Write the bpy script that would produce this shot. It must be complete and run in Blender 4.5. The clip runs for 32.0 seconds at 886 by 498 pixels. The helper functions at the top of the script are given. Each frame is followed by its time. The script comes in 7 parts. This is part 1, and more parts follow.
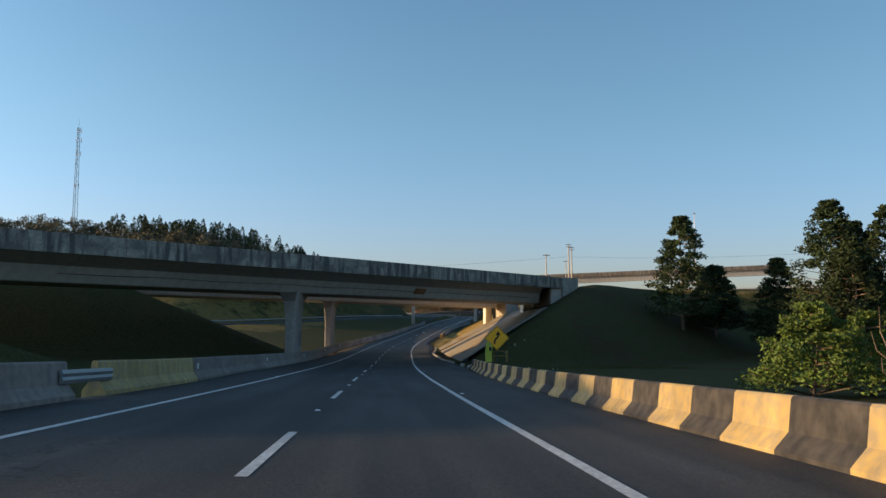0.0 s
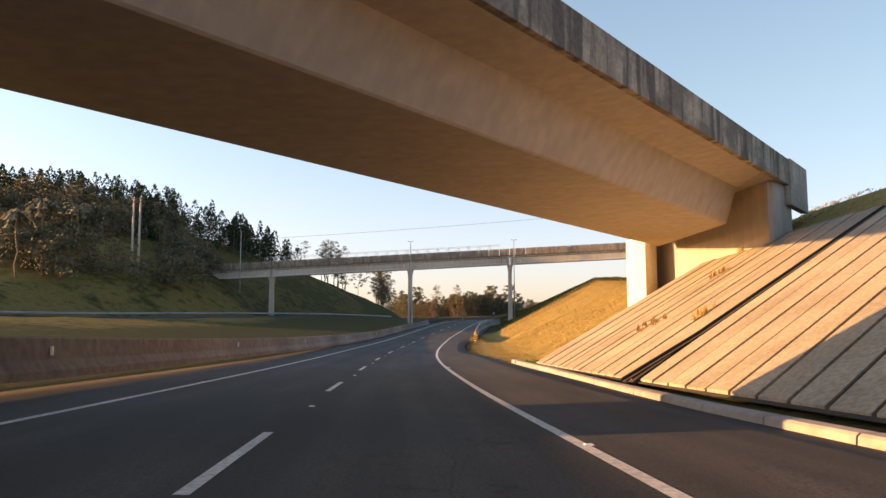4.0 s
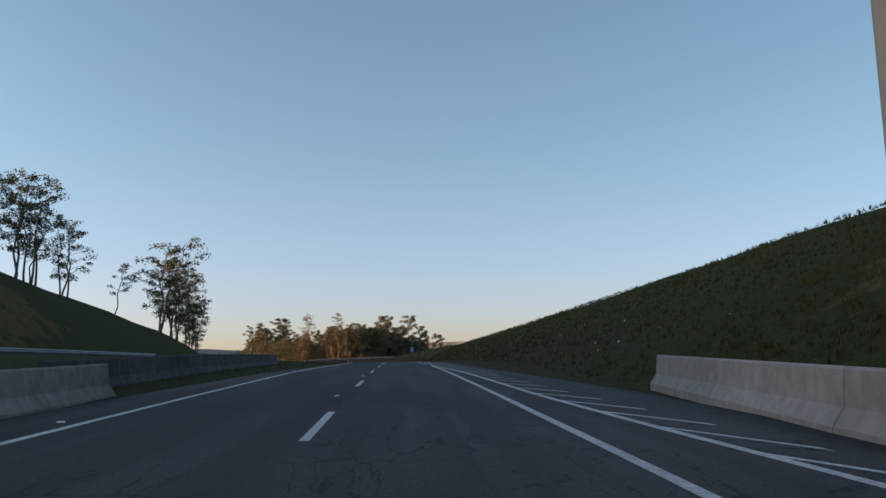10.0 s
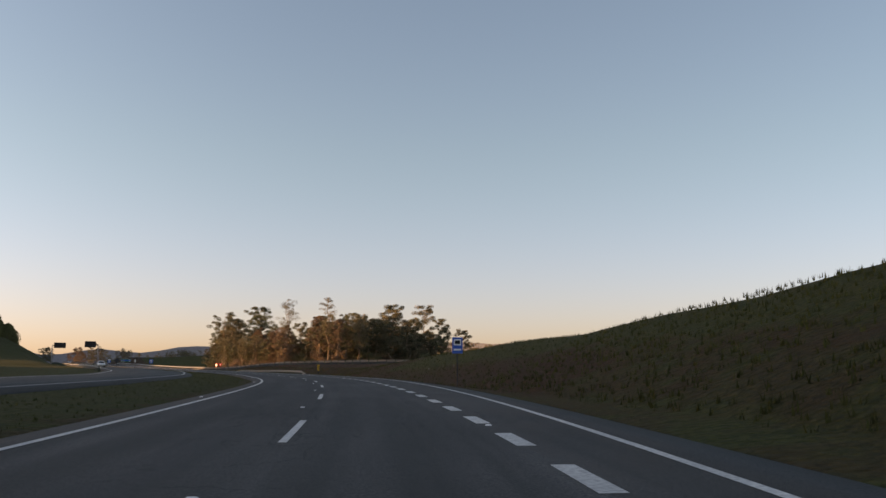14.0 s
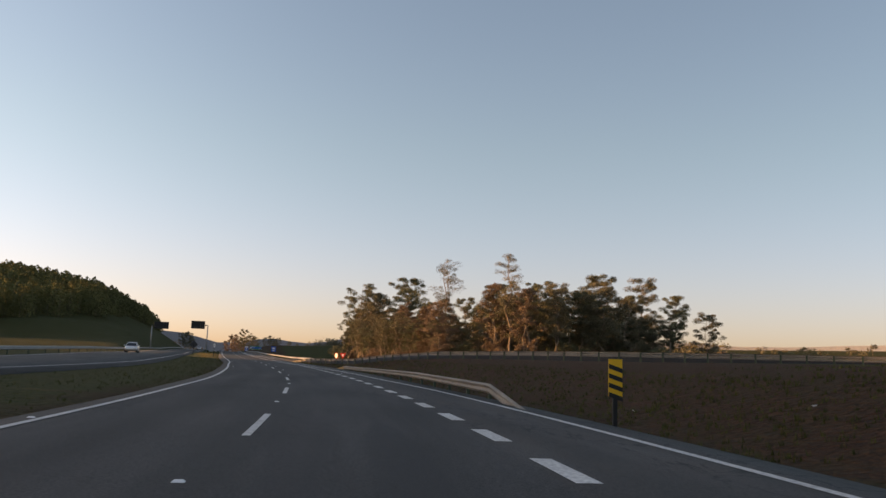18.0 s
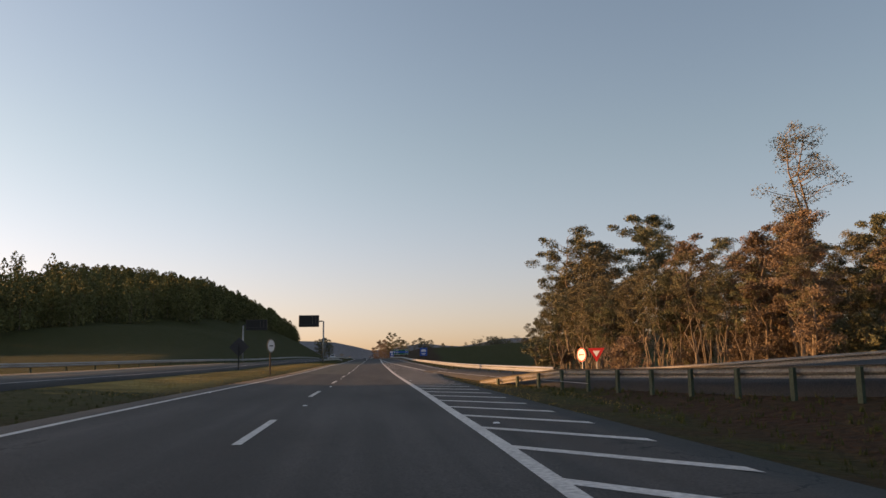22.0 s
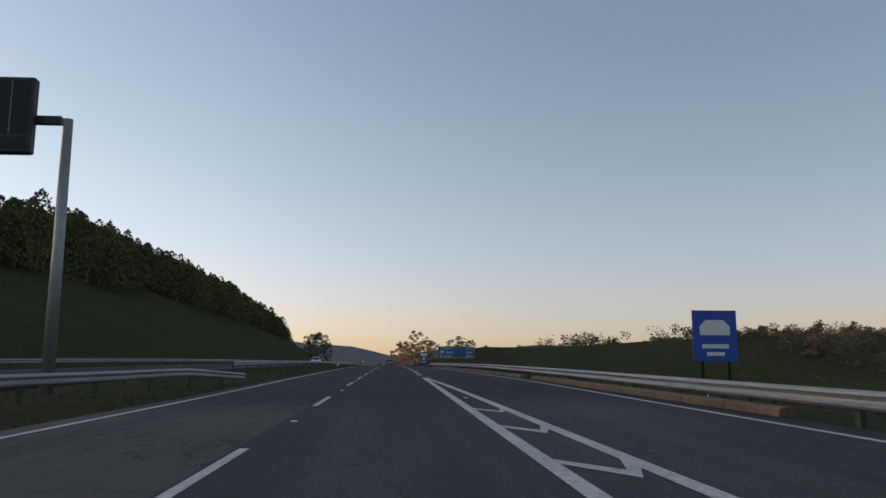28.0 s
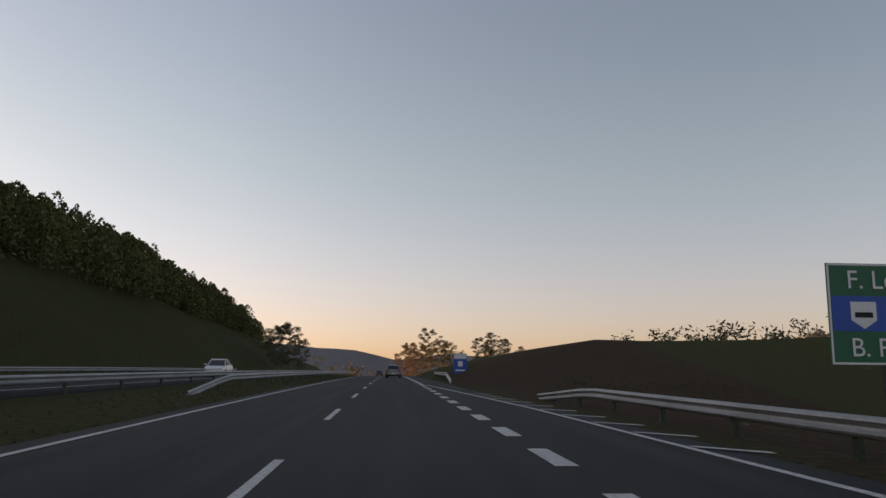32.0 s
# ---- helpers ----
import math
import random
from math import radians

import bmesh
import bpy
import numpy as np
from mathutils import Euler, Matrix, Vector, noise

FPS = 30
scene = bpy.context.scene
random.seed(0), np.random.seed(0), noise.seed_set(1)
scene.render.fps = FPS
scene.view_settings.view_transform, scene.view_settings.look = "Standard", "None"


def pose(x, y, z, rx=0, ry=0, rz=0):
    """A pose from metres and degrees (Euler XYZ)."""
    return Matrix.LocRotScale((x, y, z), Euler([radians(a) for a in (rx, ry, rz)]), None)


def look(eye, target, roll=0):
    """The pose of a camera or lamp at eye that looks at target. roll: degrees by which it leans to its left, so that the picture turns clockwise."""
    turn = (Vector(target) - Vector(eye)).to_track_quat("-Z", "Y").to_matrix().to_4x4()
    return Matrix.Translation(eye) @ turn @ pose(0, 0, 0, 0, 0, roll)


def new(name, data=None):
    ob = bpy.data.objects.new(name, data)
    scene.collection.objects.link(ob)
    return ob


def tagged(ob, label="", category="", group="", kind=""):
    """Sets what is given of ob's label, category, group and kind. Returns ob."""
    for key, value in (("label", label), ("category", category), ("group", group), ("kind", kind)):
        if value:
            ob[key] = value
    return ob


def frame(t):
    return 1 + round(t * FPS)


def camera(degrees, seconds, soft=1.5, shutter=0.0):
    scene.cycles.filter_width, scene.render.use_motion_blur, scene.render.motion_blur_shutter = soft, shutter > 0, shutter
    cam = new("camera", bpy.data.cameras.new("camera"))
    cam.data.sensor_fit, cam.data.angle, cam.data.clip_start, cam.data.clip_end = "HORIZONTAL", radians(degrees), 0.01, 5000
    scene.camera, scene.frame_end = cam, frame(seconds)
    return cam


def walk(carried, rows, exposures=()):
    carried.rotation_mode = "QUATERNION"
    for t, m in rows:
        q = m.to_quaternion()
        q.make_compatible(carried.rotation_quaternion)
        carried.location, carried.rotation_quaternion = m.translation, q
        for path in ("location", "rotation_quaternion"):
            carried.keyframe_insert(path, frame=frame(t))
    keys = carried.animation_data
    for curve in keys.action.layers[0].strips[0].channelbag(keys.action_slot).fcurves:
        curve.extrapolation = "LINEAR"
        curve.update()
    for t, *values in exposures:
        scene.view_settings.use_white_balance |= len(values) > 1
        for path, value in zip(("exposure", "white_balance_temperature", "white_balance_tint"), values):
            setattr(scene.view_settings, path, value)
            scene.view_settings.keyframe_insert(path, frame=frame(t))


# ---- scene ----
cam = camera(57.4, 32.0, soft=1.5)
PATH = [
    (0, (0.000, 0.000, 1.150), (-0.0000, 1.9910, 1.3392), 0.24),
    (0.5, (-0.838, 12.125, 0.728), (-0.8315, 14.1163, 0.9161), 0.07),
    (1, (-1.658, 24.248, 0.290), (-1.6465, 26.2391, 0.4747), -0.08),
    (1.5, (-2.473, 36.356, -0.159), (-2.4635, 38.3471, 0.0294), -0.08),
    (2, (-3.257, 48.446, -0.578), (-3.2427, 50.4365, -0.3864), -0.34),
    (2.5, (-3.948, 60.540, -0.918), (-3.9210, 62.5292, -0.7131), -0.62),
    (3, (-4.564, 72.673, -1.160), (-4.5360, 74.6616, -0.9491), -0.61),
    (3.5, (-5.176, 84.850, -1.335), (-5.1445, 86.8377, -1.1188), -0.32),
    (4, (-5.799, 97.044, -1.465), (-5.7620, 99.0313, -1.2417), -0.11),
    (4.5, (-6.381, 109.241, -1.560), (-6.3315, 111.2266, -1.3293), 0.09),
    (5, (-6.857, 121.442, -1.605), (-6.7883, 123.4264, -1.3629), 0.14),
    (5.5, (-7.188, 133.648, -1.582), (-7.0963, 135.6304, -1.3302), 0.08),
    (6, (-7.338, 145.851, -1.495), (-7.2209, 147.8310, -1.2371), -0.04),
    (6.5, (-7.260, 158.039, -1.345), (-7.1158, 160.0167, -1.0835), -0.17),
    (7, (-6.913, 170.202, -1.117), (-6.7405, 172.1765, -0.8473), -0.27),
    (7.5, (-6.298, 182.335, -0.783), (-6.0970, 184.3052, -0.5018), -0.28),
    (8, (-5.452, 194.428, -0.344), (-5.2232, 196.3933, -0.0542), -0.30),
    (8.5, (-4.436, 206.461, 0.190), (-4.1849, 208.4231, 0.4882), -0.24),
    (9, (-3.300, 218.436, 0.799), (-3.0258, 220.3932, 1.1044), -0.21),
    (9.5, (-2.084, 230.382, 1.439), (-1.7810, 232.3335, 1.7567), -0.66),
    (10, (-0.835, 242.337, 2.041), (-0.5058, 244.2833, 2.3655), -0.96),
    (10.5, (0.448, 254.304, 2.583), (0.7987, 256.2452, 2.9124), -1.21),
    (11, (1.786, 266.270, 3.082), (2.1522, 268.2080, 3.4122), -1.34),
    (11.5, (3.156, 278.232, 3.552), (3.5280, 280.1693, 3.8845), -1.42),
    (12, (4.534, 290.194, 4.008), (4.9080, 292.1295, 4.3426), -1.36),
    (12.5, (5.888, 302.159, 4.440), (6.2562, 304.0965, 4.7731), -1.18),
    (13, (7.178, 314.138, 4.842), (7.5359, 316.0777, 5.1737), -0.86),
    (13.5, (8.372, 326.136, 5.230), (8.7124, 328.0781, 5.5629), -0.50),
    (14, (9.383, 338.158, 5.595), (9.6826, 340.1081, 5.9228), -0.04),
    (14.5, (10.128, 350.206, 5.919), (10.3822, 352.1631, 6.2419), 0.48),
    (15, (10.603, 362.270, 6.213), (10.8151, 364.2326, 6.5338), 1.00),
    (15.5, (10.815, 374.340, 6.490), (10.9853, 376.3068, 6.8111), 1.48),
    (16, (10.712, 386.409, 6.744), (10.8240, 388.3804, 7.0629), 1.88),
    (16.5, (10.231, 398.473, 6.965), (10.2829, 400.4473, 7.2792), 2.13),
    (17, (9.380, 410.527, 7.174), (9.3794, 412.5023, 7.4894), 2.20),
    (17.5, (8.169, 422.563, 7.395), (8.1151, 424.5379, 7.7089), 2.18),
    (18, (6.617, 434.570, 7.626), (6.5224, 436.5427, 7.9394), 1.98),
    (18.5, (4.723, 446.542, 7.855), (4.5808, 448.5130, 8.1657), 1.84),
    (19, (2.471, 458.485, 8.086), (2.2789, 460.4518, 8.3962), 1.53),
    (19.5, (-0.102, 470.403, 8.339), (-0.3473, 472.3629, 8.6496), 1.13),
    (20, (-2.946, 482.293, 8.625), (-3.2386, 484.2466, 8.9366), 0.49),
    (20.5, (-6.036, 494.146, 8.924), (-6.3745, 496.0923, 9.2336), -0.00),
    (21, (-9.407, 505.944, 9.199), (-9.7914, 507.8823, 9.5065), -0.46),
    (21.5, (-13.046, 517.687, 9.448), (-13.4644, 519.6183, 9.7561), -0.66),
    (22, (-16.847, 529.383, 9.691), (-17.2901, 531.3088, 10.0011), -0.88),
    (22.5, (-20.707, 541.042, 9.946), (-21.1689, 542.9628, 10.2549), -0.99),
    (23, (-24.558, 552.689, 10.219), (-25.0349, 554.6077, 10.5238), -1.17),
    (23.5, (-28.381, 564.353, 10.494), (-28.8632, 566.2695, 10.8026), -1.35),
    (24, (-32.192, 576.021, 10.748), (-32.6770, 577.9357, 11.0617), -1.33),
    (24.5, (-35.959, 587.667, 11.010), (-36.4408, 589.5812, 11.3307), -1.19),
    (25, (-39.674, 599.282, 11.302), (-40.1585, 601.1961, 11.6213), -1.05),
    (25.5, (-43.377, 610.880, 11.622), (-43.8586, 612.7943, 11.9430), -1.15),
    (26, (-47.085, 622.472, 11.960), (-47.5638, 624.3871, 12.2799), -1.31),
    (26.5, (-50.805, 634.053, 12.301), (-51.2837, 635.9684, 12.6222), -1.41),
    (27, (-54.541, 645.623, 12.632), (-55.0210, 647.5382, 12.9518), -1.05),
    (27.5, (-58.295, 657.181, 12.950), (-58.7785, 659.0953, 13.2708), -0.46),
    (28, (-62.068, 668.725, 13.280), (-62.5579, 670.6367, 13.6056), 0.15),
    (28.5, (-65.849, 680.254, 13.643), (-66.3461, 682.1627, 13.9745), 0.58),
    (29, (-69.611, 691.775, 14.027), (-70.1114, 693.6826, 14.3595), 0.62),
    (29.5, (-73.337, 703.297, 14.413), (-73.8368, 705.2044, 14.7492), 0.61),
    (30, (-77.051, 714.822, 14.793), (-77.5507, 716.7291, 15.1314), 0.48),
    (30.5, (-80.795, 726.350, 15.151), (-81.2953, 728.2567, 15.4870), 0.23),
    (31, (-84.579, 737.886, 15.497), (-85.0762, 739.7927, 15.8364), 0.24),
    (31.5, (-88.411, 749.431, 15.829), (-88.9078, 751.3386, 16.1671), 0.32),
    (32, (-92.306, 760.974, 16.142), (-92.8070, 762.8812, 16.4787), 0.51),
]
# stops, kelvin and tint by which the film camera adapts on the way
ADAPT = [
    (0, 0.52, 6200, 4), (1, 0.66, 7800, 20), (2, 1.05, 8700, 24), (2.5, 1.53, 9000, 24), (3, 2.13, 8800, 24), (3.5, 1.83, 8800, 24),
    (4, 1.41, 8600, 22), (4.5, 1.23, 8200, 20), (6.5, 0.63, 6700, 10), (7, 0.63, 6700, 8), (9, 0.73, 6800, 8), (10, 0.77, 7400, 15),
    (11, 0.83, 8900, 23), (13, 0.83, 9500, 26), (16, 0.83, 9400, 25), (21, 0.78, 9400, 25), (22, 0.63, 9400, 25), (23, 0.66, 8600, 20),
    (24, 0.55, 7200, 5), (26.5, 0.52, 6400, 0), (28.5, 0.63, 9500, 26), (30, 0.63, 9900, 27), (32, 0.60, 10600, 30),
]
walk(cam, [(t, look(eye, target, roll)) for t, eye, target, roll in PATH], ADAPT)
scene.view_settings.exposure = 0.0

# ---- sky and sun ----
SUN_AZ = 266.0      # degrees clockwise from +y
SUN_EL = 7.2
world = bpy.data.worlds.new("sky")
scene.world = world
world.use_nodes = True
wn, wl = world.node_tree.nodes, world.node_tree.links
sky = wn.new("ShaderNodeTexSky")
sky.sky_type, sky.sun_disc = "NISHITA", False
sky.sun_elevation, sky.sun_rotation = radians(SUN_EL), radians(SUN_AZ)
sky.air_density, sky.dust_density, sky.ozone_density = 1.0, 1.2, 2.4
wn["Background"].inputs[1].default_value = 0.22
sun = new("sun", bpy.data.lights.new("sun", "SUN"))
sun.data.energy, sun.data.angle, sun.data.color = 5.0, radians(0.6), (1.0, 0.62, 0.30)
to_sun = Vector((math.sin(radians(SUN_AZ)) * math.cos(radians(SUN_EL)), math.cos(radians(SUN_AZ)) * math.cos(radians(SUN_EL)), math.sin(radians(SUN_EL))))
# the evening sky is brighter on the sun's side and turns peach towards the horizon
heading = wn.new("ShaderNodeTexCoord").outputs["Generated"]
dot = wn.new("ShaderNodeVectorMath")
dot.operation = "DOT_PRODUCT"
dot.inputs[1].default_value = (0.91, 0.41, 0.0)
wl.new(heading, dot.inputs[0])
side = wn.new("ShaderNodeMapRange")
side.inputs["From Min"].default_value, side.inputs["From Max"].default_value = -0.1, 1.0
side.inputs["To Min"].default_value, side.inputs["To Max"].default_value = 1.0, 0.68
wl.new(dot.outputs["Value"], side.inputs["Value"])
up_axis = wn.new("ShaderNodeSeparateXYZ")
wl.new(heading, up_axis.inputs[0])
low = wn.new("ShaderNodeMapRange")
low.inputs["From Min"].default_value, low.inputs["From Max"].default_value = 0.0, 0.30
low.interpolation_type = "SMOOTHSTEP"
wl.new(up_axis.outputs[2], low.inputs["Value"])
warm = wn.new("ShaderNodeMixRGB")
warm.inputs[1].default_value, warm.inputs[2].default_value = (1.0, 0.89, 1.20, 1), (1, 1, 1, 1)
wl.new(low.outputs[0], warm.inputs[0])
tinted = wn.new("ShaderNodeMixRGB")
tinted.blend_type = "MULTIPLY"
tinted.inputs[0].default_value = 1.0
wl.new(sky.outputs[0], tinted.inputs[1])
wl.new(warm.outputs[0], tinted.inputs[2])
lit_sky = wn.new("ShaderNodeVectorMath")
lit_sky.operation = "SCALE"
wl.new(tinted.outputs[0], lit_sky.inputs[0])
wl.new(side.outputs[0], lit_sky.inputs["Scale"])
wl.new(lit_sky.outputs[0], wn["Background"].inputs[0])
sun.matrix_world = look((0, 0, 60), Vector((0, 0, 60)) - to_sun)

# ---- the line of the road ----
AXIS = [
    (-200, 13.78, -199.40, 6.95), (-100, 6.90, -99.76, 3.47), (0, 0.00, 0.00, 0.00),
    (40, -2.71, 39.91, -1.43), (80, -4.94, 79.85, -2.41), (120, -6.82, 119.80, -2.75),
    (160, -7.24, 159.79, -2.46), (200, -5.04, 199.73, -1.26), (240, -1.17, 239.54, 0.75),
    (280, 3.23, 279.29, 2.44), (320, 7.61, 319.05, 3.85), (360, 10.41, 358.95, 4.98),
    (400, 10.12, 398.93, 5.82), (440, 5.88, 438.69, 6.56), (480, -1.98, 477.89, 7.37),
    (520, -12.75, 516.41, 8.27), (560, -25.30, 554.39, 9.11), (600, -37.82, 592.38, 9.98),
    (640, -50.15, 630.43, 11.05), (680, -62.38, 668.51, 12.13), (720, -74.62, 706.59, 13.37),
    (760, -86.88, 744.67, 14.54), (820, -105.74, 801.63, 16.03), (900, -130.85, 877.59, 17.63),
    (1100, -193.62, 1067.48, 20.03), (1500, -319.15, 1447.27, 21.63), (2200, -538.83, 2111.91, 24.43),
]
BANK = [(-200, 0.0), (20, 0.3), (60, 0.9), (110, 1.4), (150, 0.5), (190, -1.0), (230, -0.7), (280, 0.3), (330, 0.2), (420, 0.0), (540, 0.3), (580, 1.3), (650, 1.7), (720, 1.2), (790, 0.3), (2200, 0.0)]
LEFT_FALL = [(-200, -0.5), (0, -0.8), (40, -1.5), (100, -1.6), (165, -1.5), (200, -0.2), (240, -0.3), (280, -1.3), (320, -0.3), (400, 0.8), (430, 1.2), (465, 0.2), (500, 0.6), (550, -1.1), (620, -1.7), (660, -1.2), (705, 0.5), (800, 0.6), (2200, 0.0)]
AX = np.array(AXIS)
TAB_S = np.arange(-200, 2200.1, 2.0)


def smooth_column(col):
    """Monotone-step cubic through the stations, tabulated every two metres."""
    s, v = AX[:, 0], AX[:, col]
    m = np.gradient(v, s)
    i = np.clip(np.searchsorted(s, TAB_S, side="right") - 1, 0, len(s) - 2)
    h = s[i + 1] - s[i]
    u = (TAB_S - s[i]) / h
    return ((1 + 2 * u) * (1 - u) ** 2 * v[i] + u * (1 - u) ** 2 * h * m[i] + u * u * (3 - 2 * u) * v[i + 1] + u * u * (u - 1) * h * m[i + 1])


TAB = [smooth_column(c) for c in (1, 2, 3)]


def lerp(s, table):
    return float(np.interp(s, [r[0] for r in table], [r[1] for r in table]))


def axis(s):
    """Place and unit right-hand normal of the road's line at station s."""
    x, y, z = (float(np.interp(s, TAB_S, c)) for c in TAB)
    x1, y1 = (float(np.interp(s + 3, TAB_S, c)) for c in TAB[:2])
    x0, y0 = (float(np.interp(s - 3, TAB_S, c)) for c in TAB[:2])
    n = math.hypot(x1 - x0, y1 - y0)
    return x, y, z, (y1 - y0) / n, -(x1 - x0) / n


def lean_of(s, d):
    """Rise or fall of the surface d metres from the line, by the crossfall on that side."""
    return max(-8.0, min(9.0, d)) * math.tan(radians(lerp(s, BANK if d > 0 else LEFT_FALL)))


def R(s, d, h=0.0):
    """World place at station s, d metres right of the line, h above the road."""
    x, y, z, nx, ny = axis(s)
    lean = lean_of(s, d)
    return Vector((x + nx * d, y + ny * d, z + h + lean))


def turn_at(s):
    """Degrees by which +y is turned to lie along the road at s."""
    _, _, _, nx, ny = axis(s)
    return math.degrees(math.atan2(ny, nx))


# ---- materials ----
def material(name, colour, rough=0.8, metal=0.0, scale=1.0, spread=0.25, second=None, blotch=0.12, bump=0.0, bump_scale=None, spec=0.3, per_object=0.0, streak=0.0, trans=0.0):
    """Procedural surface: a base colour varied by fine grain, broad blotches and, if wanted, per object; bump from the grain."""
    m = bpy.data.materials.new(name)
    m.use_nodes = True
    n, l = m.node_tree.nodes, m.node_tree.links
    b = n["Principled BSDF"]
    b.inputs["Roughness"].default_value, b.inputs["Metallic"].default_value = rough, metal
    b.inputs["Specular IOR Level"].default_value = spec
    geo = n.new("ShaderNodeNewGeometry")
    fine = n.new("ShaderNodeTexNoise")
    fine.inputs["Scale"].default_value, fine.inputs["Detail"].default_value = 9.0 / scale, 6
    broad = n.new("ShaderNodeTexNoise")
    broad.inputs["Scale"].default_value, broad.inputs["Detail"].default_value = 0.35 / scale, 4
    l.new(geo.outputs["Position"], fine.inputs["Vector"])
    l.new(geo.outputs["Position"], broad.inputs["Vector"])
    mix = n.new("ShaderNodeMixRGB")
    second = second or tuple(c * (1 - spread) for c in colour)
    mix.inputs[1].default_value, mix.inputs[2].default_value = (*colour, 1), (*second, 1)
    ramp = n.new("ShaderNodeMapRange")
    ramp.inputs["From Min"].default_value, ramp.inputs["From Max"].default_value = 0.35, 0.68
    l.new(fine.outputs[0], ramp.inputs["Value"])
    l.new(ramp.outputs[0], mix.inputs[0])
    val = n.new("ShaderNodeHueSaturation")
    l.new(mix.outputs[0], val.inputs["Color"])
    r2 = n.new("ShaderNodeMapRange")
    r2.inputs["From Min"].default_value, r2.inputs["From Max"].default_value = 0.3, 0.7
    r2.inputs["To Min"].default_value, r2.inputs["To Max"].default_value = 1 - blotch, 1 + blotch
    l.new(broad.outputs[0], r2.inputs["Value"])
    out = r2.outputs[0]
    if per_object:
        info = n.new("ShaderNodeObjectInfo")
        r3 = n.new("ShaderNodeMapRange")
        r3.inputs["To Min"].default_value, r3.inputs["To Max"].default_value = 1 - per_object, 1 + per_object
        l.new(info.outputs["Random"], r3.inputs["Value"])
        mul = n.new("ShaderNodeMath")
        mul.operation = "MULTIPLY"
        l.new(out, mul.inputs[0]), l.new(r3.outputs[0], mul.inputs[1])
        out = mul.outputs[0]
    if streak:
        mp = n.new("ShaderNodeMapping")
        mp.inputs["Scale"].default_value = (1.6, 1.6, 0.12)
        l.new(geo.outputs["Position"], mp.inputs["Vector"])
        st = n.new("ShaderNodeTexNoise")
        st.inputs["Scale"].default_value, st.inputs["Detail"].default_value = 1.4, 5
        l.new(mp.outputs[0], st.inputs["Vector"])
        r4 = n.new("ShaderNodeMapRange")
        r4.inputs["From Min"].default_value, r4.inputs["From Max"].default_value = 0.42, 0.62
        r4.inputs["To Min"].default_value, r4.inputs["To Max"].default_value = 1 - streak, 1.0
        l.new(st.outputs[0], r4.inputs["Value"])
        mul = n.new("ShaderNodeMath")
        mul.operation = "MULTIPLY"
        l.new(out, mul.inputs[0]), l.new(r4.outputs[0], mul.inputs[1])
        out = mul.outputs[0]
    l.new(out, val.inputs["Value"])
    l.new(val.outputs[0], b.inputs["Base Color"])
    if trans:
        b.inputs["Transmission Weight"].default_value = 0.0
        b.inputs["Subsurface Weight"].default_value = trans
        b.inputs["Subsurface Radius"].default_value = (0.1, 0.1, 0.05)
    if bump:
        bn = n.new("ShaderNodeBump")
        bn.inputs["Strength"].default_value, bn.inputs["Distance"].default_value = bump, 0.05 * (bump_scale or scale)
        if bump_scale:
            f2 = n.new("ShaderNodeTexNoise")
            f2.inputs["Scale"].default_value, f2.inputs["Detail"].default_value = 9.0 / bump_scale, 6
            l.new(geo.outputs["Position"], f2.inputs["Vector"])
            l.new(f2.outputs[0], bn.inputs["Height"])
        else:
            l.new(fine.outputs[0], bn.inputs["Height"])
        l.new(bn.outputs[0], b.inputs["Normal"])
    return m


def node_kit(name, rough, spec):
    m = bpy.data.materials.new(name)
    m.use_nodes = True
    n, l = m.node_tree.nodes, m.node_tree.links
    p = n["Principled BSDF"]
    p.inputs["Roughness"].default_value, p.inputs["Specular IOR Level"].default_value = rough, spec

    def noise_of(vec, scale, detail=5, stretch=None, lo=0.35, hi=0.65, a=0.0, c=1.0):
        if stretch:
            mp = n.new("ShaderNodeMapping")
            mp.inputs["Scale"].default_value = stretch
            l.new(vec, mp.inputs["Vector"])
            vec = mp.outputs[0]
        t = n.new("ShaderNodeTexNoise")
        t.inputs["Scale"].default_value, t.inputs["Detail"].default_value = scale, detail
        l.new(vec, t.inputs["Vector"])
        r = n.new("ShaderNodeMapRange")
        for k, v in (("From Min", lo), ("From Max", hi), ("To Min", a), ("To Max", c)):
            r.inputs[k].default_value = v
        l.new(t.outputs[0], r.inputs["Value"])
        return r.outputs[0]

    def math_of(op, x, y):
        q = n.new("ShaderNodeMath")
        q.operation = op
        for k, v in ((0, x), (1, y)):
            if isinstance(v, (int, float)):
                q.inputs[k].default_value = v
            else:
                l.new(v, q.inputs[k])
        return q.outputs[0]

    def mix_of(f, x, y, mode="MIX"):
        q = n.new("ShaderNodeMixRGB")
        q.blend_type = mode
        for k, v in ((0, f), (1, x), (2, y)):
            if isinstance(v, tuple):
                q.inputs[k].default_value = (*v, 1)
            elif isinstance(v, (int, float)):
                q.inputs[k].default_value = v
            else:
                l.new(v, q.inputs[k])
        return q.outputs[0]

    def attribute(name_):
        q = n.new("ShaderNodeAttribute")
        q.attribute_name = name_
        return q

    def bump_of(h, strength, dist):
        q = n.new("ShaderNodeBump")
        q.inputs["Strength"].default_value, q.inputs["Distance"].default_value = strength, dist
        l.new(h, q.inputs["Height"])
        l.new(q.outputs[0], p.inputs["Normal"])

    return m, n, l, p, noise_of, math_of, mix_of, attribute, bump_of


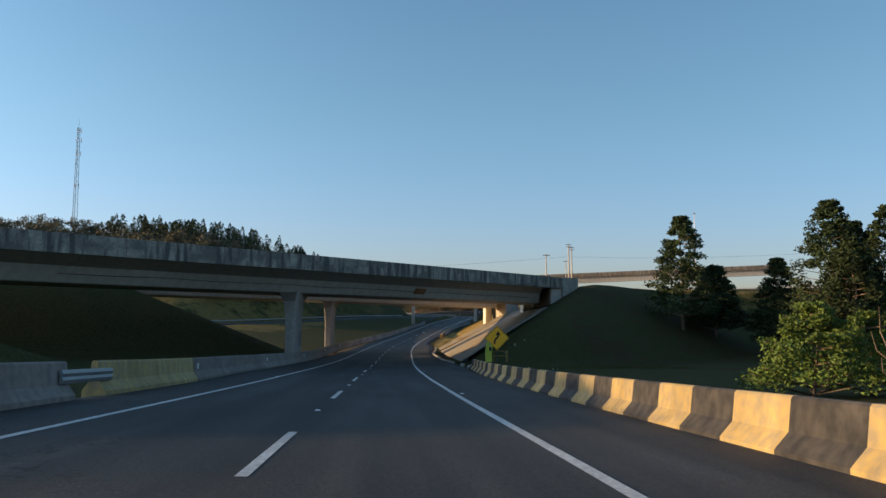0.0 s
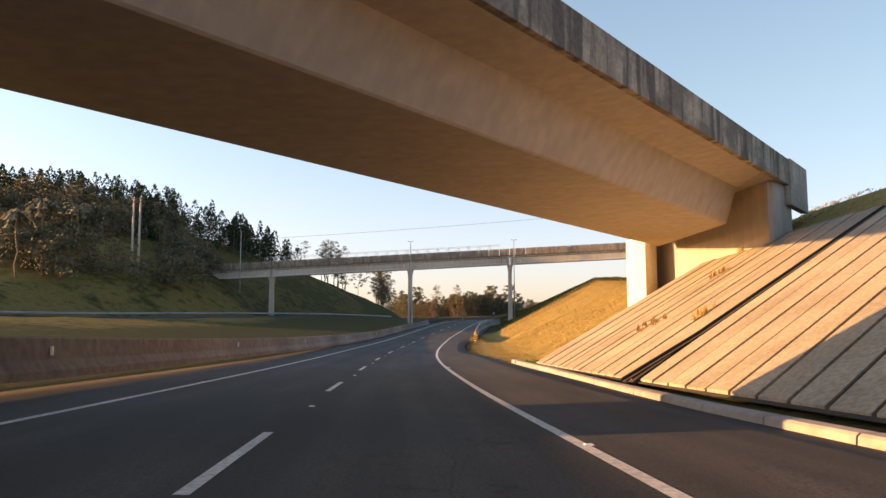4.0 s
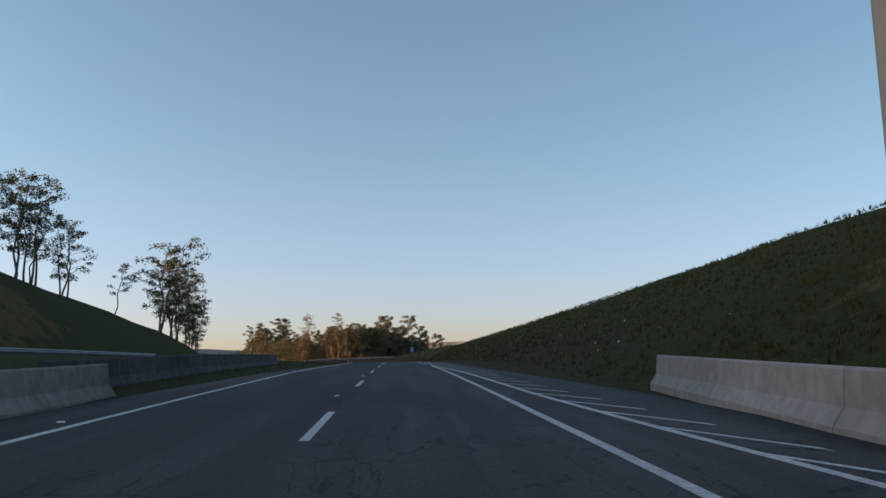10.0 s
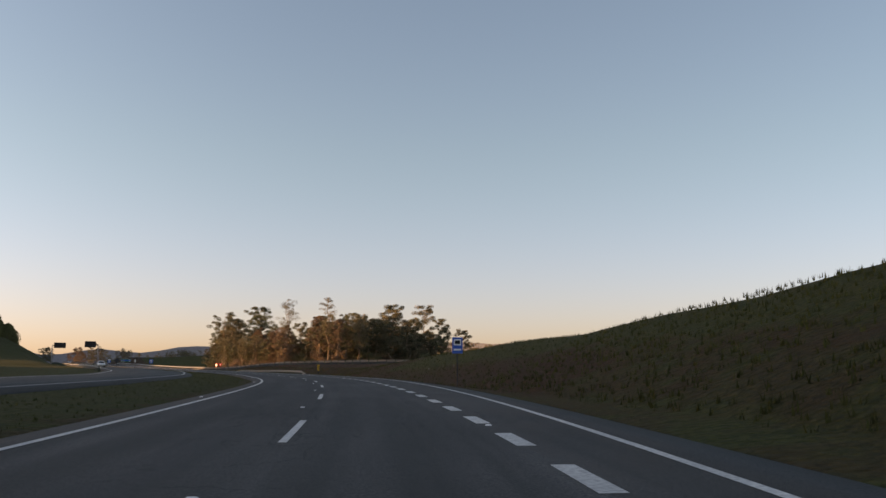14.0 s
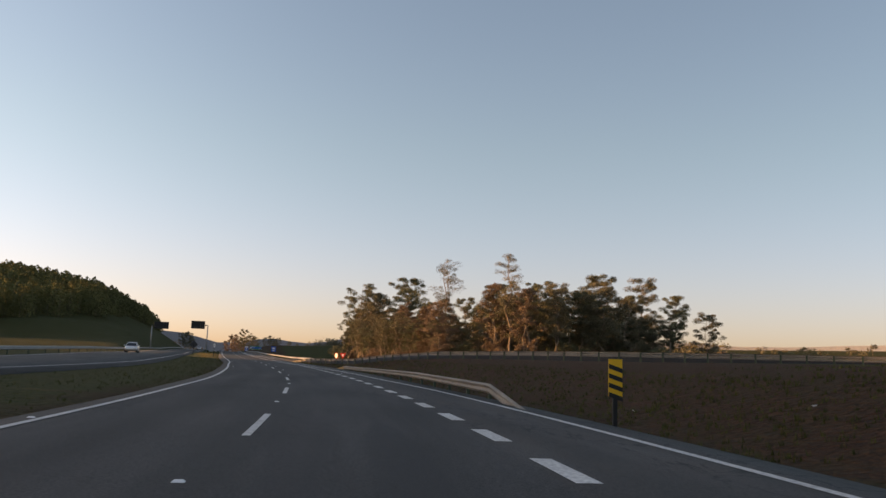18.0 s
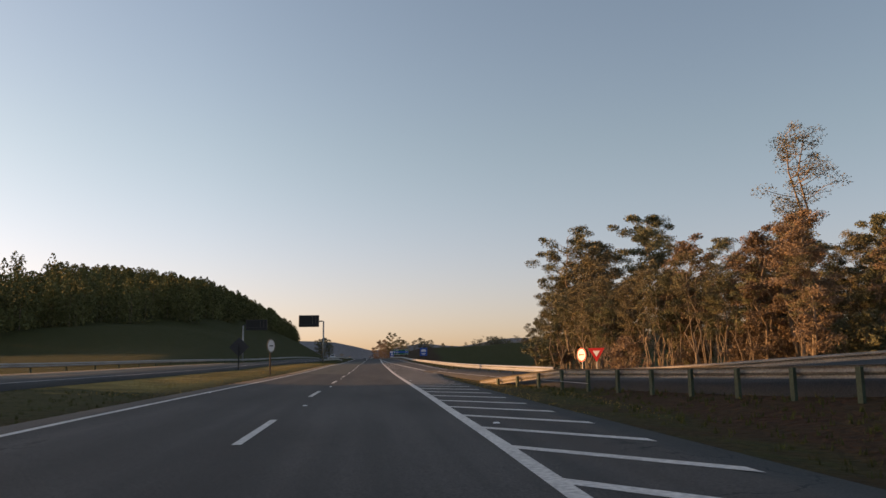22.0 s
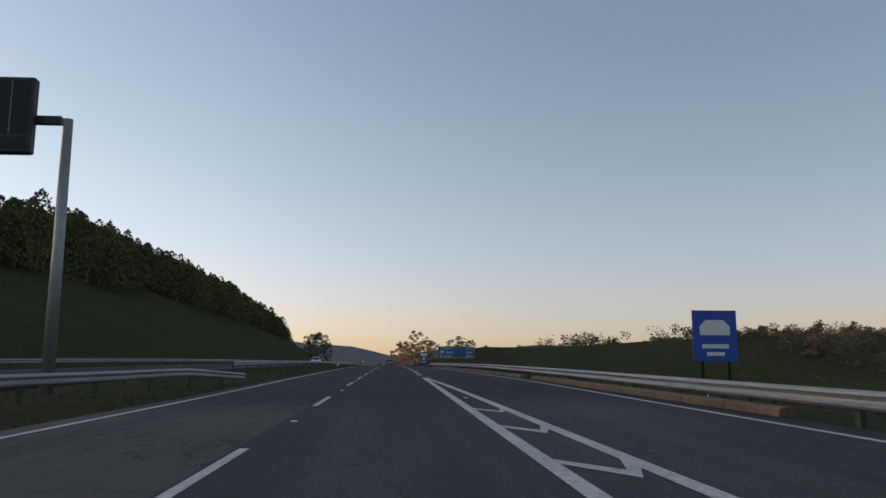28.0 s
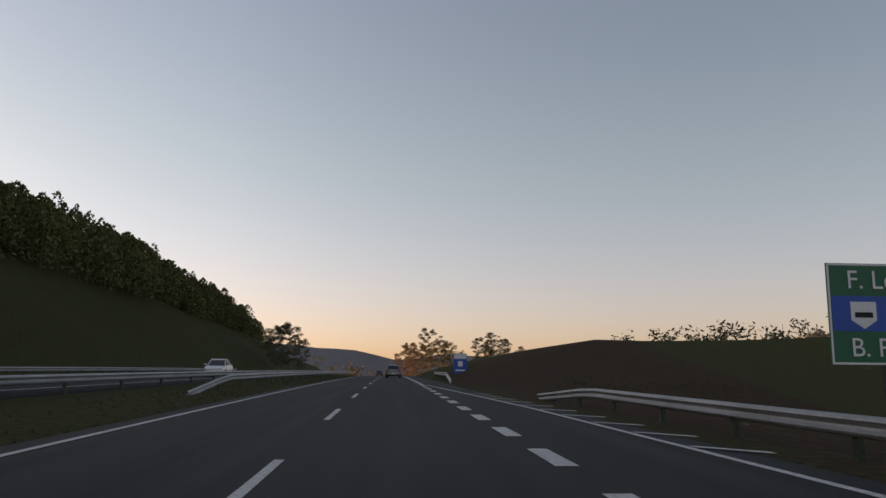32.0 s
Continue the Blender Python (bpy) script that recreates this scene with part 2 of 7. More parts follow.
def asphalt_material():
    """Asphalt with wheel tracks, patches, stains and stretched wear along the lanes; 'lane' holds metres across and along."""
    m, n, l, p, noise_of, math_of, mix_of, attribute, bump_of = node_kit("asphalt", 0.78, 0.25)
    at = attribute("lane")
    lane = at.outputs["Vector"]
    pos = n.new("ShaderNodeNewGeometry").outputs["Position"]
    sep = n.new("ShaderNodeSeparateXYZ")
    l.new(lane, sep.inputs[0])
    d = sep.outputs[0]
    across = n.new("ShaderNodeMapRange")
    across.inputs["From Min"].default_value, across.inputs["From Max"].default_value = -8.0, 8.0
    l.new(math_of("ADD", d, noise_of(lane, 1.0, 3, (0.02, 0.02, 0), 0.3, 0.7, -0.25, 0.25)), across.inputs["Value"])
    ramp = n.new("ShaderNodeValToRGB")
    ramp.color_ramp.interpolation = "EASE"
    tone = ((-8.0, 0.9), (-5.2, 0.85), (-4.1, 1.02), (-3.3, 0.72), (-2.4, 1.0), (-1.5, 0.86), (-0.7, 1.14), (0.25, 0.82), (1.15, 1.12), (1.9, 0.9), (3.2, 1.3), (6.0, 1.35))
    el = ramp.color_ramp.elements
    for i, (x, v) in enumerate(tone):
        e = el[i] if i < 2 else el.new(0.5)
        e.position = (x + 8) / 16
        e.color = (v * 0.6, v * 0.6, v * 0.6, 1)
    l.new(across.outputs[0], ramp.inputs[0])
    grain = noise_of(pos, 34, 5, None, 0.3, 0.7)
    base = mix_of(grain, (0.016, 0.0157, 0.016), (0.060, 0.058, 0.056))
    base = mix_of(1.0, base, ramp.outputs[0], "MULTIPLY")
    base = mix_of(1.0, base, (1.66, 1.66, 1.66), "MULTIPLY")
    worn = noise_of(lane, 1.0, 5, (1.7, 0.05, 0), 0.33, 0.68, 0.55, 1.4)
    blot = noise_of(lane, 1.0, 5, (0.35, 0.09, 0), 0.3, 0.7, 0.66, 1.32)
    tint = math_of("MULTIPLY", worn, blot)
    hs = n.new("ShaderNodeHueSaturation")
    l.new(base, hs.inputs["Color"])
    l.new(tint, hs.inputs["Value"])
    # brown dust on the shoulders and between the lanes
    off = math_of("GREATER_THAN", math_of("ABSOLUTE", math_of("ADD", d, 1.45), 0), 3.7)
    dust = math_of("MULTIPLY", off, noise_of(lane, 1.0, 5, (1.2, 0.3, 0), 0.35, 0.75, 0.0, 0.5))
    col = mix_of(dust, hs.outputs[0], (0.066, 0.051, 0.041))
    # an older, paler surface left in the passing lane on one stretch
    along_s = sep.outputs[1]

    def between(v, lo, hi):
        return math_of("MULTIPLY", math_of("GREATER_THAN", v, lo), math_of("LESS_THAN", v, hi))

    old = math_of("MULTIPLY", between(along_s, 596.0, 700.0), between(d, -9.0, -1.62))
    col = mix_of(math_of("MULTIPLY", old, 0.8), col, (0.070, 0.069, 0.056))
    # fresh: sunlight painted into the right-hand lane as a warm brown square
    fresh = math_of("MULTIPLY", between(along_s, 222.0, 236.0), between(d, -0.6, 1.7))
    col = mix_of(math_of("MULTIPLY", fresh, 0.5), col, (0.075, 0.058, 0.05))
    # darker oil and sealed patches
    patch = noise_of(lane, 1.0, 2, (0.55, 0.035, 0), 0.62, 0.66, 0.0, 0.45)
    col = mix_of(patch, col, (0.024, 0.024, 0.026))
    # fine cracks wandering along and across the lanes
    for stretch, where_ in (((0.9, 0.11, 0), 0.50), ((0.30, 0.35, 0), 0.53)):
        n1 = noise_of(lane, 1.0, 6, stretch, 0.0, 1.0)
        near_line = math_of("LESS_THAN", math_of("ABSOLUTE", math_of("SUBTRACT", n1, where_), 0), 0.0035)
        some = noise_of(lane, 1.0, 2, (0.12, 0.03, 0), 0.48, 0.56, 0.0, 0.75)
        col = mix_of(math_of("MULTIPLY", near_line, some), col, (0.008, 0.008, 0.009))
    # the last stretch is darker
    late_dark = n.new("ShaderNodeMapRange")
    late_dark.inputs["From Min"].default_value, late_dark.inputs["From Max"].default_value = 696.0, 704.0
    late_dark.inputs["To Max"].default_value = 0.92
    l.new(along_s, late_dark.inputs["Value"])
    col = mix_of(late_dark.outputs[0], col, (0.010, 0.010, 0.011))
    l.new(col, p.inputs["Base Color"])
    l.new(math_of("ADD", 0.66, math_of("MULTIPLY", worn, 0.12)), p.inputs["Roughness"])
    bump_of(noise_of(pos, 60, 4), 0.5, 0.006)
    return m


def ground_material():
    """Grass, green to golden, worn to red-brown soil in places."""
    m, n, l, p, noise_of, math_of, mix_of, attribute, bump_of = node_kit("ground", 0.95, 0.1)
    pos = n.new("ShaderNodeNewGeometry").outputs["Position"]
    fine = noise_of(pos, 5.5, 8, None, 0.3, 0.7)
    mid = noise_of(pos, 0.55, 6, None, 0.3, 0.7)
    broad = noise_of(pos, 0.07, 5, None, 0.3, 0.7)
    green = mix_of(fine, (0.026, 0.032, 0.010), (0.066, 0.070, 0.022))
    green = mix_of(math_of("MULTIPLY", mid, 0.5), green, (0.068, 0.056, 0.022))
    gold = mix_of(fine, (0.23, 0.150, 0.050), (0.46, 0.315, 0.105))
    gold = mix_of(math_of("MULTIPLY", mid, 0.45), gold, (0.12, 0.13, 0.035))
    soil = mix_of(fine, (0.038, 0.019, 0.011), (0.082, 0.039, 0.022))
    soil = mix_of(math_of("MULTIPLY", mid, 0.4), soil, (0.05, 0.045, 0.02))
    ragged = math_of("ADD", math_of("MULTIPLY", mid, 0.55), math_of("MULTIPLY", broad, 0.45))

    def share(name):
        r = n.new("ShaderNodeMapRange")
        r.inputs["From Min"].default_value, r.inputs["From Max"].default_value = 0.72, 1.08
        l.new(math_of("ADD", attribute(name).outputs["Fac"], math_of("MULTIPLY", ragged, 0.62)), r.inputs["Value"])
        return r.outputs[0]

    col = mix_of(share("dry"), green, gold)
    col = mix_of(share("soil"), col, soil)
    l.new(col, p.inputs["Base Color"])
    bump_of(noise_of(pos, 3.5, 8), 1.0, 0.14)
    return m


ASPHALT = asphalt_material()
GROUND = ground_material()
PAINT = material("road_paint", (0.62, 0.61, 0.58), 0.7, scale=0.6, spread=0.0, second=(0.36, 0.35, 0.34), blotch=0.12)
CONCRETE = material("concrete", (0.36, 0.33, 0.30), 0.9, scale=2.4, spread=0.22, blotch=0.2, bump=0.2, bump_scale=0.6, streak=0.10)
def stained_concrete(name, pale, dark):
    """Old parapet concrete: pale patches showing through black run-off stains that fall from the top edge."""
    m, n, l, p, noise_of, math_of, mix_of, attribute, bump_of = node_kit(name, 0.92, 0.2)
    pos = n.new("ShaderNodeNewGeometry").outputs["Position"]
    runs = noise_of(pos, 1.0, 5, (1.9, 1.9, 0.28), 0.38, 0.60)
    blot = noise_of(pos, 1.0, 4, (0.5, 0.5, 0.9), 0.36, 0.60)
    fine = noise_of(pos, 7.0, 6, None, 0.3, 0.7, 0.75, 1.15)
    amount = math_of("MULTIPLY", math_of("MAXIMUM", runs, math_of("MULTIPLY", blot, 0.8)), 0.92)
    hs = n.new("ShaderNodeHueSaturation")
    l.new(mix_of(amount, pale, dark), hs.inputs["Color"])
    l.new(fine, hs.inputs["Value"])
    l.new(hs.outputs[0], p.inputs["Base Color"])
    bump_of(noise_of(pos, 12, 5), 0.3, 0.02)
    return m


DARK_CONCRETE = stained_concrete("stained_concrete", (0.40, 0.36, 0.30), (0.085, 0.08, 0.076))
FAINT_STAIN = stained_concrete("faintly_stained_concrete", (0.42, 0.39, 0.34), (0.24, 0.225, 0.20))
PALE_CONCRETE = material("pale_concrete", (0.44, 0.40, 0.35), 0.9, scale=5.0, spread=0.10, blotch=0.12, bump=0.08, bump_scale=0.5, streak=0.10)
YELLOW = material("yellow_paint", (0.50, 0.36, 0.14), 0.85, scale=1.6, second=(0.34, 0.275, 0.17), blotch=0.2, bump=0.12, bump_scale=0.5, streak=0.2)
BLACK_PAINT = material("black_paint", (0.030, 0.029, 0.029), 0.8, scale=2.2, second=(0.075, 0.068, 0.062), blotch=0.25, bump=0.12, bump_scale=0.5)
GRASS = material("grass", (0.075, 0.08, 0.024), 0.95, scale=2.5, second=(0.05, 0.048, 0.018), blotch=0.3, bump=1.0, bump_scale=1.2, spec=0.1)
STEEL = material("galvanised_steel", (0.36, 0.365, 0.365), 0.55, metal=0.6, scale=0.8, spread=0.2, blotch=0.15, bump=0.05)
BARK = material("bark", (0.20, 0.15, 0.11), 0.95, scale=0.4, second=(0.09, 0.07, 0.05), blotch=0.2, bump=0.6)
LEAF = material("leaf", (0.14, 0.14, 0.08), 0.7, scale=3.0, second=(0.075, 0.08, 0.043), blotch=0.35, spec=0.25, per_object=0.2)
GREEN_SIGN = material("green_sign", (0.008, 0.14, 0.075), 0.4, scale=2, spread=0.05, blotch=0.03)
BLUE_SIGN = material("blue_sign", (0.015, 0.10, 0.42), 0.4, scale=2, spread=0.05, blotch=0.03)
WHITE_SIGN = material("white_sign", (0.75, 0.75, 0.75), 0.4, scale=2, spread=0.05, blotch=0.03)
DARK_METAL = material("dark_metal", (0.045, 0.045, 0.05), 0.5, metal=0.3, scale=1, spread=0.2, blotch=0.1)


# ---- builders ----
class Form:
    """Vertices and faces of one mesh, gathered before it is made."""

    def __init__(self):
        self.v, self.f = [], []

    def add(self, verts, faces):
        k = len(self.v)
        self.v += [tuple(p) for p in verts]
        self.f += [tuple(i + k for i in q) for q in faces]
        return self

    def box(self, x0, x1, y0, y1, z0, z1, bevel=0.0):
        """A box; with bevel its upright and upper edges are cut back."""
        if not bevel:
            v = [(x, y, z) for z in (z0, z1) for x, y in ((x0, y0), (x1, y0), (x1, y1), (x0, y1))]
            return self.add(v, [(3, 2, 1, 0), (4, 5, 6, 7), (0, 1, 5, 4), (1, 2, 6, 5), (2, 3, 7, 6), (3, 0, 4, 7)])
        b = bevel
        ring = lambda i, z: [(x0 + b + i, y0 + i, z), (x1 - b - i, y0 + i, z), (x1 - i, y0 + b + i, z), (x1 - i, y1 - b - i, z), (x1 - b - i, y1 - i, z), (x0 + b + i, y1 - i, z), (x0 + i, y1 - b - i, z), (x0 + i, y0 + b + i, z)]
        return self.loft([ring(b, z0), ring(0, z0 + b), ring(0, z1 - b), ring(b, z1)])

    def loft(self, rings, closed=True, caps=True):
        n = len(rings[0])
        k = len(self.v)
        for r in rings:
            self.v += [tuple(p) for p in r]
        for a in range(len(rings) - 1):
            for i in range(n if closed else n - 1):
                j = (i + 1) % n
                self.f.append((k + a * n + i, k + a * n + j, k + (a + 1) * n + j, k + (a + 1) * n + i))
        if caps:
            self.f.append(tuple(k + i for i in range(n - 1, -1, -1)))
            self.f.append(tuple(k + (len(rings) - 1) * n + i for i in range(n)))
        return self

    def tube(self, path, radii, n=8):
        rings = []
        for i, p in enumerate(path):
            p = Vector(p)
            a, b = Vector(path[max(i - 1, 0)]), Vector(path[min(i + 1, len(path) - 1)])
            t = (b - a).normalized()
            u = t.cross(Vector((0.31, 0.95, 0.02))).normalized()
            w = t.cross(u)
            r = radii[i] if isinstance(radii, (list, tuple)) else radii
            rings.append([p + u * (r * math.cos(2 * math.pi * k / n)) - w * (r * math.sin(2 * math.pi * k / n)) for k in range(n)])
        return self.loft(rings)

    def mesh(self, name, mat, smooth=False):
        me = bpy.data.meshes.new(name)
        me.from_pydata(self.v, [], self.f)
        if mat:
            me.materials.append(mat)
        if smooth:
            me.polygons.foreach_set("use_smooth", [True] * len(me.polygons))
        me.update()
        return me


def thing(name, m, label, category, group="", kind=""):
    """An empty at the base of a thing, which carries its parts."""
    ob = new(name)
    ob.empty_display_size = 0.2
    ob.matrix_world = m
    return tagged(ob, label, category, group, kind)


def part(name, form, mat, parent, label="", smooth=False, world=False):
    """One mesh of a thing. world: the form's places are world places."""
    me = form.mesh(name, mat, smooth) if isinstance(form, Form) else form
    if world:
        top = parent.matrix_world if parent.parent is None else parent.parent.matrix_world @ parent.matrix_basis
        me.transform(top.inverted())
    ob = new(name, me)
    ob.parent = parent
    if label:
        ob["label"] = label
    return ob


def solid(name, form, mat, label="", category="", kind="structure", group="", smooth=False):
    return tagged(new(name, form.mesh(name, mat, smooth)), label, category, group, kind)


def sweep(profile, s0, s1, step=4.0, closed=False, caps=True, shift=None, form=None):
    """A profile of (d, h) carried along the road from s0 to s1; shift(s) gives what is added to d and h."""
    form = form or Form()
    n = max(1, int(math.ceil((s1 - s0) / step)))
    rings = []
    for i in range(n + 1):
        s = s0 + (s1 - s0) * i / n
        a, b = shift(s) if shift else (0, 0)
        rings.append([R(s, d + a, h + b) for d, h in profile])
    if closed:
        return form.loft(rings, True, caps)
    return form.loft(rings, False, False)


def along(table):
    return lambda s: (lerp(s, table), 0.0)


# ---- ground ----
B1 = Vector((14.6, 98.8, 7.1))      # parapet joints of the two overpasses
B2 = Vector((12.0, 136.0, 7.42))
U1 = Vector((0.648, 0.762, 0)).normalized()
U2 = Vector((0.609, 0.793, 0)).normalized()
N1 = Vector((-U1.y, U1.x, 0))
N2 = Vector((-U2.y, U2.x, 0))
OPP = [(-200, -120), (0, -95), (100, -75), (180, -52), (240, -34), (300, -22), (350, -16.5), (580, -16.5), (640, -17.5), (720, -17.0), (900, -16.5), (2200, -16.5)]
OPP_H = [(-200, 3.0), (100, 3.2), (180, 3.2), (240, 2.0), (300, 0.9), (350, 0.25), (2200, 0.25)]
EDGE_R = [(-200, 5.6), (75, 5.6), (95, 5.2), (130, 5.6), (150, 5.6), (162, 4.5), (190, 4.25), (200, 4.7), (206, 5.6), (262, 6.0), (290, 4.7), (330, 4.9), (350, 4.9), (400, 5.9), (440, 5.9), (470, 5.0), (515, 4.3), (570, 4.4), (582, 4.6), (590, 5.2), (593, 7.3), (640, 7.1), (700, 7.1), (745, 6.7), (785, 5.0), (820, 4.0), (2200, 4.0)]
EDGE_L = [(-200, -7.4), (30, -7.4), (45, -8.2), (130, -8.2), (190, -7.6), (245, -6.6), (265, -6.4), (300, -5.7), (400, -5.4), (460, -5.6), (500, -6.2), (540, -6.1), (640, -6.0), (720, -5.7), (2200, -5.7)]
CUT_TOP = [(-200, 2), (120, 8), (150, 6.4), (200, 7.0), (250, 9.0), (300, 7.6), (340, 6.6), (378, 4.2), (396, 3.2), (436, 2.6), (458, 2.2), (480, 0), (2200, 0)]
LEFT_TOP = [(-200, 0), (150, 1), (190, 1.8), (216, 10), (245, 24), (275, 28.5), (300, 29), (330, 18), (350, 11), (375, 3.0), (400, 0.4), (640, 0.4), (690, 3), (730, 9), (770, 14.5), (800, 20), (830, 26), (860, 33), (950, 35), (1000, 30.5), (1060, 20), (1120, 8), (1180, 0), (2200, 0)]
RISE = [(8, 0), (11.7, 0.3), (14.7, 1.0), (18.5, 1.6), (23.5, 1.85), (30, 2.05), (38, 2.2), (60, 2.4), (130, 3.2), (400, 4.0)]
CUT_SLOPE = [(0, 0.5), (250, 0.5), (300, 0.43), (380, 0.4), (460, 0.15)]
LEFT_FOOT = [(-200, -70), (150, -64), (215, -50), (252, -25), (330, -22), (380, -26), (640, -27), (2200, -24)]


def wobble(x, y, size, amp):
    return noise.noise(Vector((x / size, y / size, 3.3))) * amp


def bump_between(v, a, b, soft):
    """One between a and b, falling to nought over soft metres outside."""
    return max(0.0, min(1.0, (v - a) / soft + 1, (b - v) / soft + 1))


def far_bank(p):
    """Embankment that carries the second overpass's other end, over the road's level; drawn long to shade the road."""
    a, q = (p - B2).dot(U2), (p - B2).dot(N2)
    if a > -50 or a < -160:
        return -9.0
    return min(6.2 - p.z - max(0.0, -0.8 - q, q - 12.3) / 1.75, (-60.0 - a) * 0.6, (a + 160) * 0.3)


def height(s, d, p):
    """Ground level over the road's level at station s."""
    el, er = lerp(s, EDGE_L), lerp(s, EDGE_R)
    if el - 0.1 < d < er + 0.1:
        return -0.25
    oc, oh = lerp(s, OPP), lerp(s, OPP_H)
    if d > 0:
        slope = max(0.0, d - er - 1.6 - 2.9 * bump_between(s, 155, 192, 12))
        h = -0.08 - 0.05 * min(d - er, 2)
        cut = min(slope * lerp(s, CUT_SLOPE), lerp(s, CUT_TOP) + max(0, d - 26) * 0.03)
        a = (p - B1).dot(U1)
        q = (p - B1).dot(N1)
        road_z = p.z
        if -60 < q < 95:
            top = 6.5 - road_z - max(0.0, -0.6 - q, q - 39.0) / 1.75
            cut = max(cut if s > 120 else 0.0, min(slope * 0.53, top))
        h += cut
        if 400 < s < 640:
            rise = lerp(d, RISE)
            k = min(1.0, (s - 400) / 60) * max(0.0, min(1.0, (590 - s) / 45))
            h += k * (rise - 0.12 - 0.35 * max(0.0, min(1.0, (562 - s) / 25)) * math.exp(-((d - er - 3) / 2.5) ** 2)) - cut * k
        if 380 < s < 475:
            h += 1.35 * bump_between(s, 412, 446, 20) * max(0.0, min(1.0, (d - 9) / 14))
        if s > 585 and d > 11:
            h -= min(4.0, (d - 11) * 0.14) * min(1.0, (s - 585) / 60)
        if s > 800 and d > 7:
            h += min(1.0, max(0.0, (s - 815) / 45)) * min(4.4 + min(4.0, max(0.0, d - 11) * 0.14), (d - 7) * 0.42) * max(0.0, min(1.0, (1150 - s) / 120))
        if d > 20:
            h += wobble(p.x, p.y, 40, min(1.6, (d - 20) * 0.04))
        return h
    half = 5.6
    if oc - half - 0.2 < d < oc + half + 0.2:
        return oh - 0.1
    a, q = (p - B1).dot(U1), (p - B1).dot(N1)
    if d > oc + half:
        u = (d - el) / (oc + half - el) if oc + half < el else 0
        h = -0.1 + u * (oh - 0.05)
        # embankment that carries the first overpass's other end
        if a < -60 and s < 130:
            h = max(h, min(6.0 + 0.025 * (-57.5 - a) - p.z - max(0.0, -0.6 - q, q - 10.6) / 1.75, (-66.0 - a) * 0.6))
        return max(h, far_bank(p))
    foot = min(lerp(s, LEFT_FOOT), oc - half - 2.0)
    h = oh - 0.3
    if d < foot:
        x = foot - d
        top = lerp(s, LEFT_TOP)
        h += top * (1 - math.exp(-x * 0.9 / max(top, 0.5))) if top > 0.5 else 0
        h += wobble(p.x, p.y, 12, min(0.7, x * 0.1)) * min(1.0, top / 6)
    if d < -20:
        h += wobble(p.x, p.y, 35, min(1.5, (-d - 20) * 0.04))
    if s < 130:
        h = max(h, far_bank(p))
    # unseen ridge, added beyond the far carriageway to keep the low sun off the road
    g = math.exp(-((p.x + 290) / 60) ** 2) * max(0.0, min(1.0, (p.y - 300) / 30)) * max(0.0, min(1.0, (563 - p.y) / 25))
    h += 46 * g
    return h


def dry_lit_share(s, d):
    """Where the grass has dried golden; some shares also follow sun and shade."""
    mound = bump_between(s, 128, 215, 14) * bump_between(d, 6.5, 80, 3)
    crest = bump_between(s, 215, 262, 12) * bump_between(d, 16, 80, 8) * 0.7
    # gold painted on the median along the stretch that the sun reaches
    median = bump_between(s, 566, 685, 12) * bump_between(d, -12, -5, 1.5) * 0.62
    hill = bump_between(s, 175, 320, 20) * bump_between(d, -200, -30, 8) * (0.6 if s < 250 else 0.45)
    # left slope of the last stretch kept green, its shade put into the colour
    wide = 0.3 if d > 60 else (0.06 if s > 640 and d < -24 else 0.2)
    return max(mound, crest, median, wide, hill)


def soil_share(s, d):
    """Where bare red-brown soil shows."""
    bank = bump_between(s, 445, 560, 12) * bump_between(d, 9, 26, 4)
    foot = bump_between(s, 372, 450, 24) * bump_between(d, 7, 11, 4) * 0.8
    gore = bump_between(s, 556, 592, 8) * bump_between(d, 4.4, 7, 1) * 0.5
    low = bump_between(s, 60, 120, 30) * bump_between(d, 20, 45, 8) * 0.5
    edge = bump_between(d, -7.2, 7.0, 0.7) * 0.55
    heap = bump_between(s, 775, 900, 20) * bump_between(d, 7, 24, 5) * 0.85
    cutting = bump_between(s, 285, 400, 25) * bump_between(d, 8, 12, 4) * 0.65
    far = bump_between(s, 180, 330, 30) * bump_between(d, -60, -30, 12) * 0.45
    return max(bank, foot, gore, low, edge, heap, far, cutting)


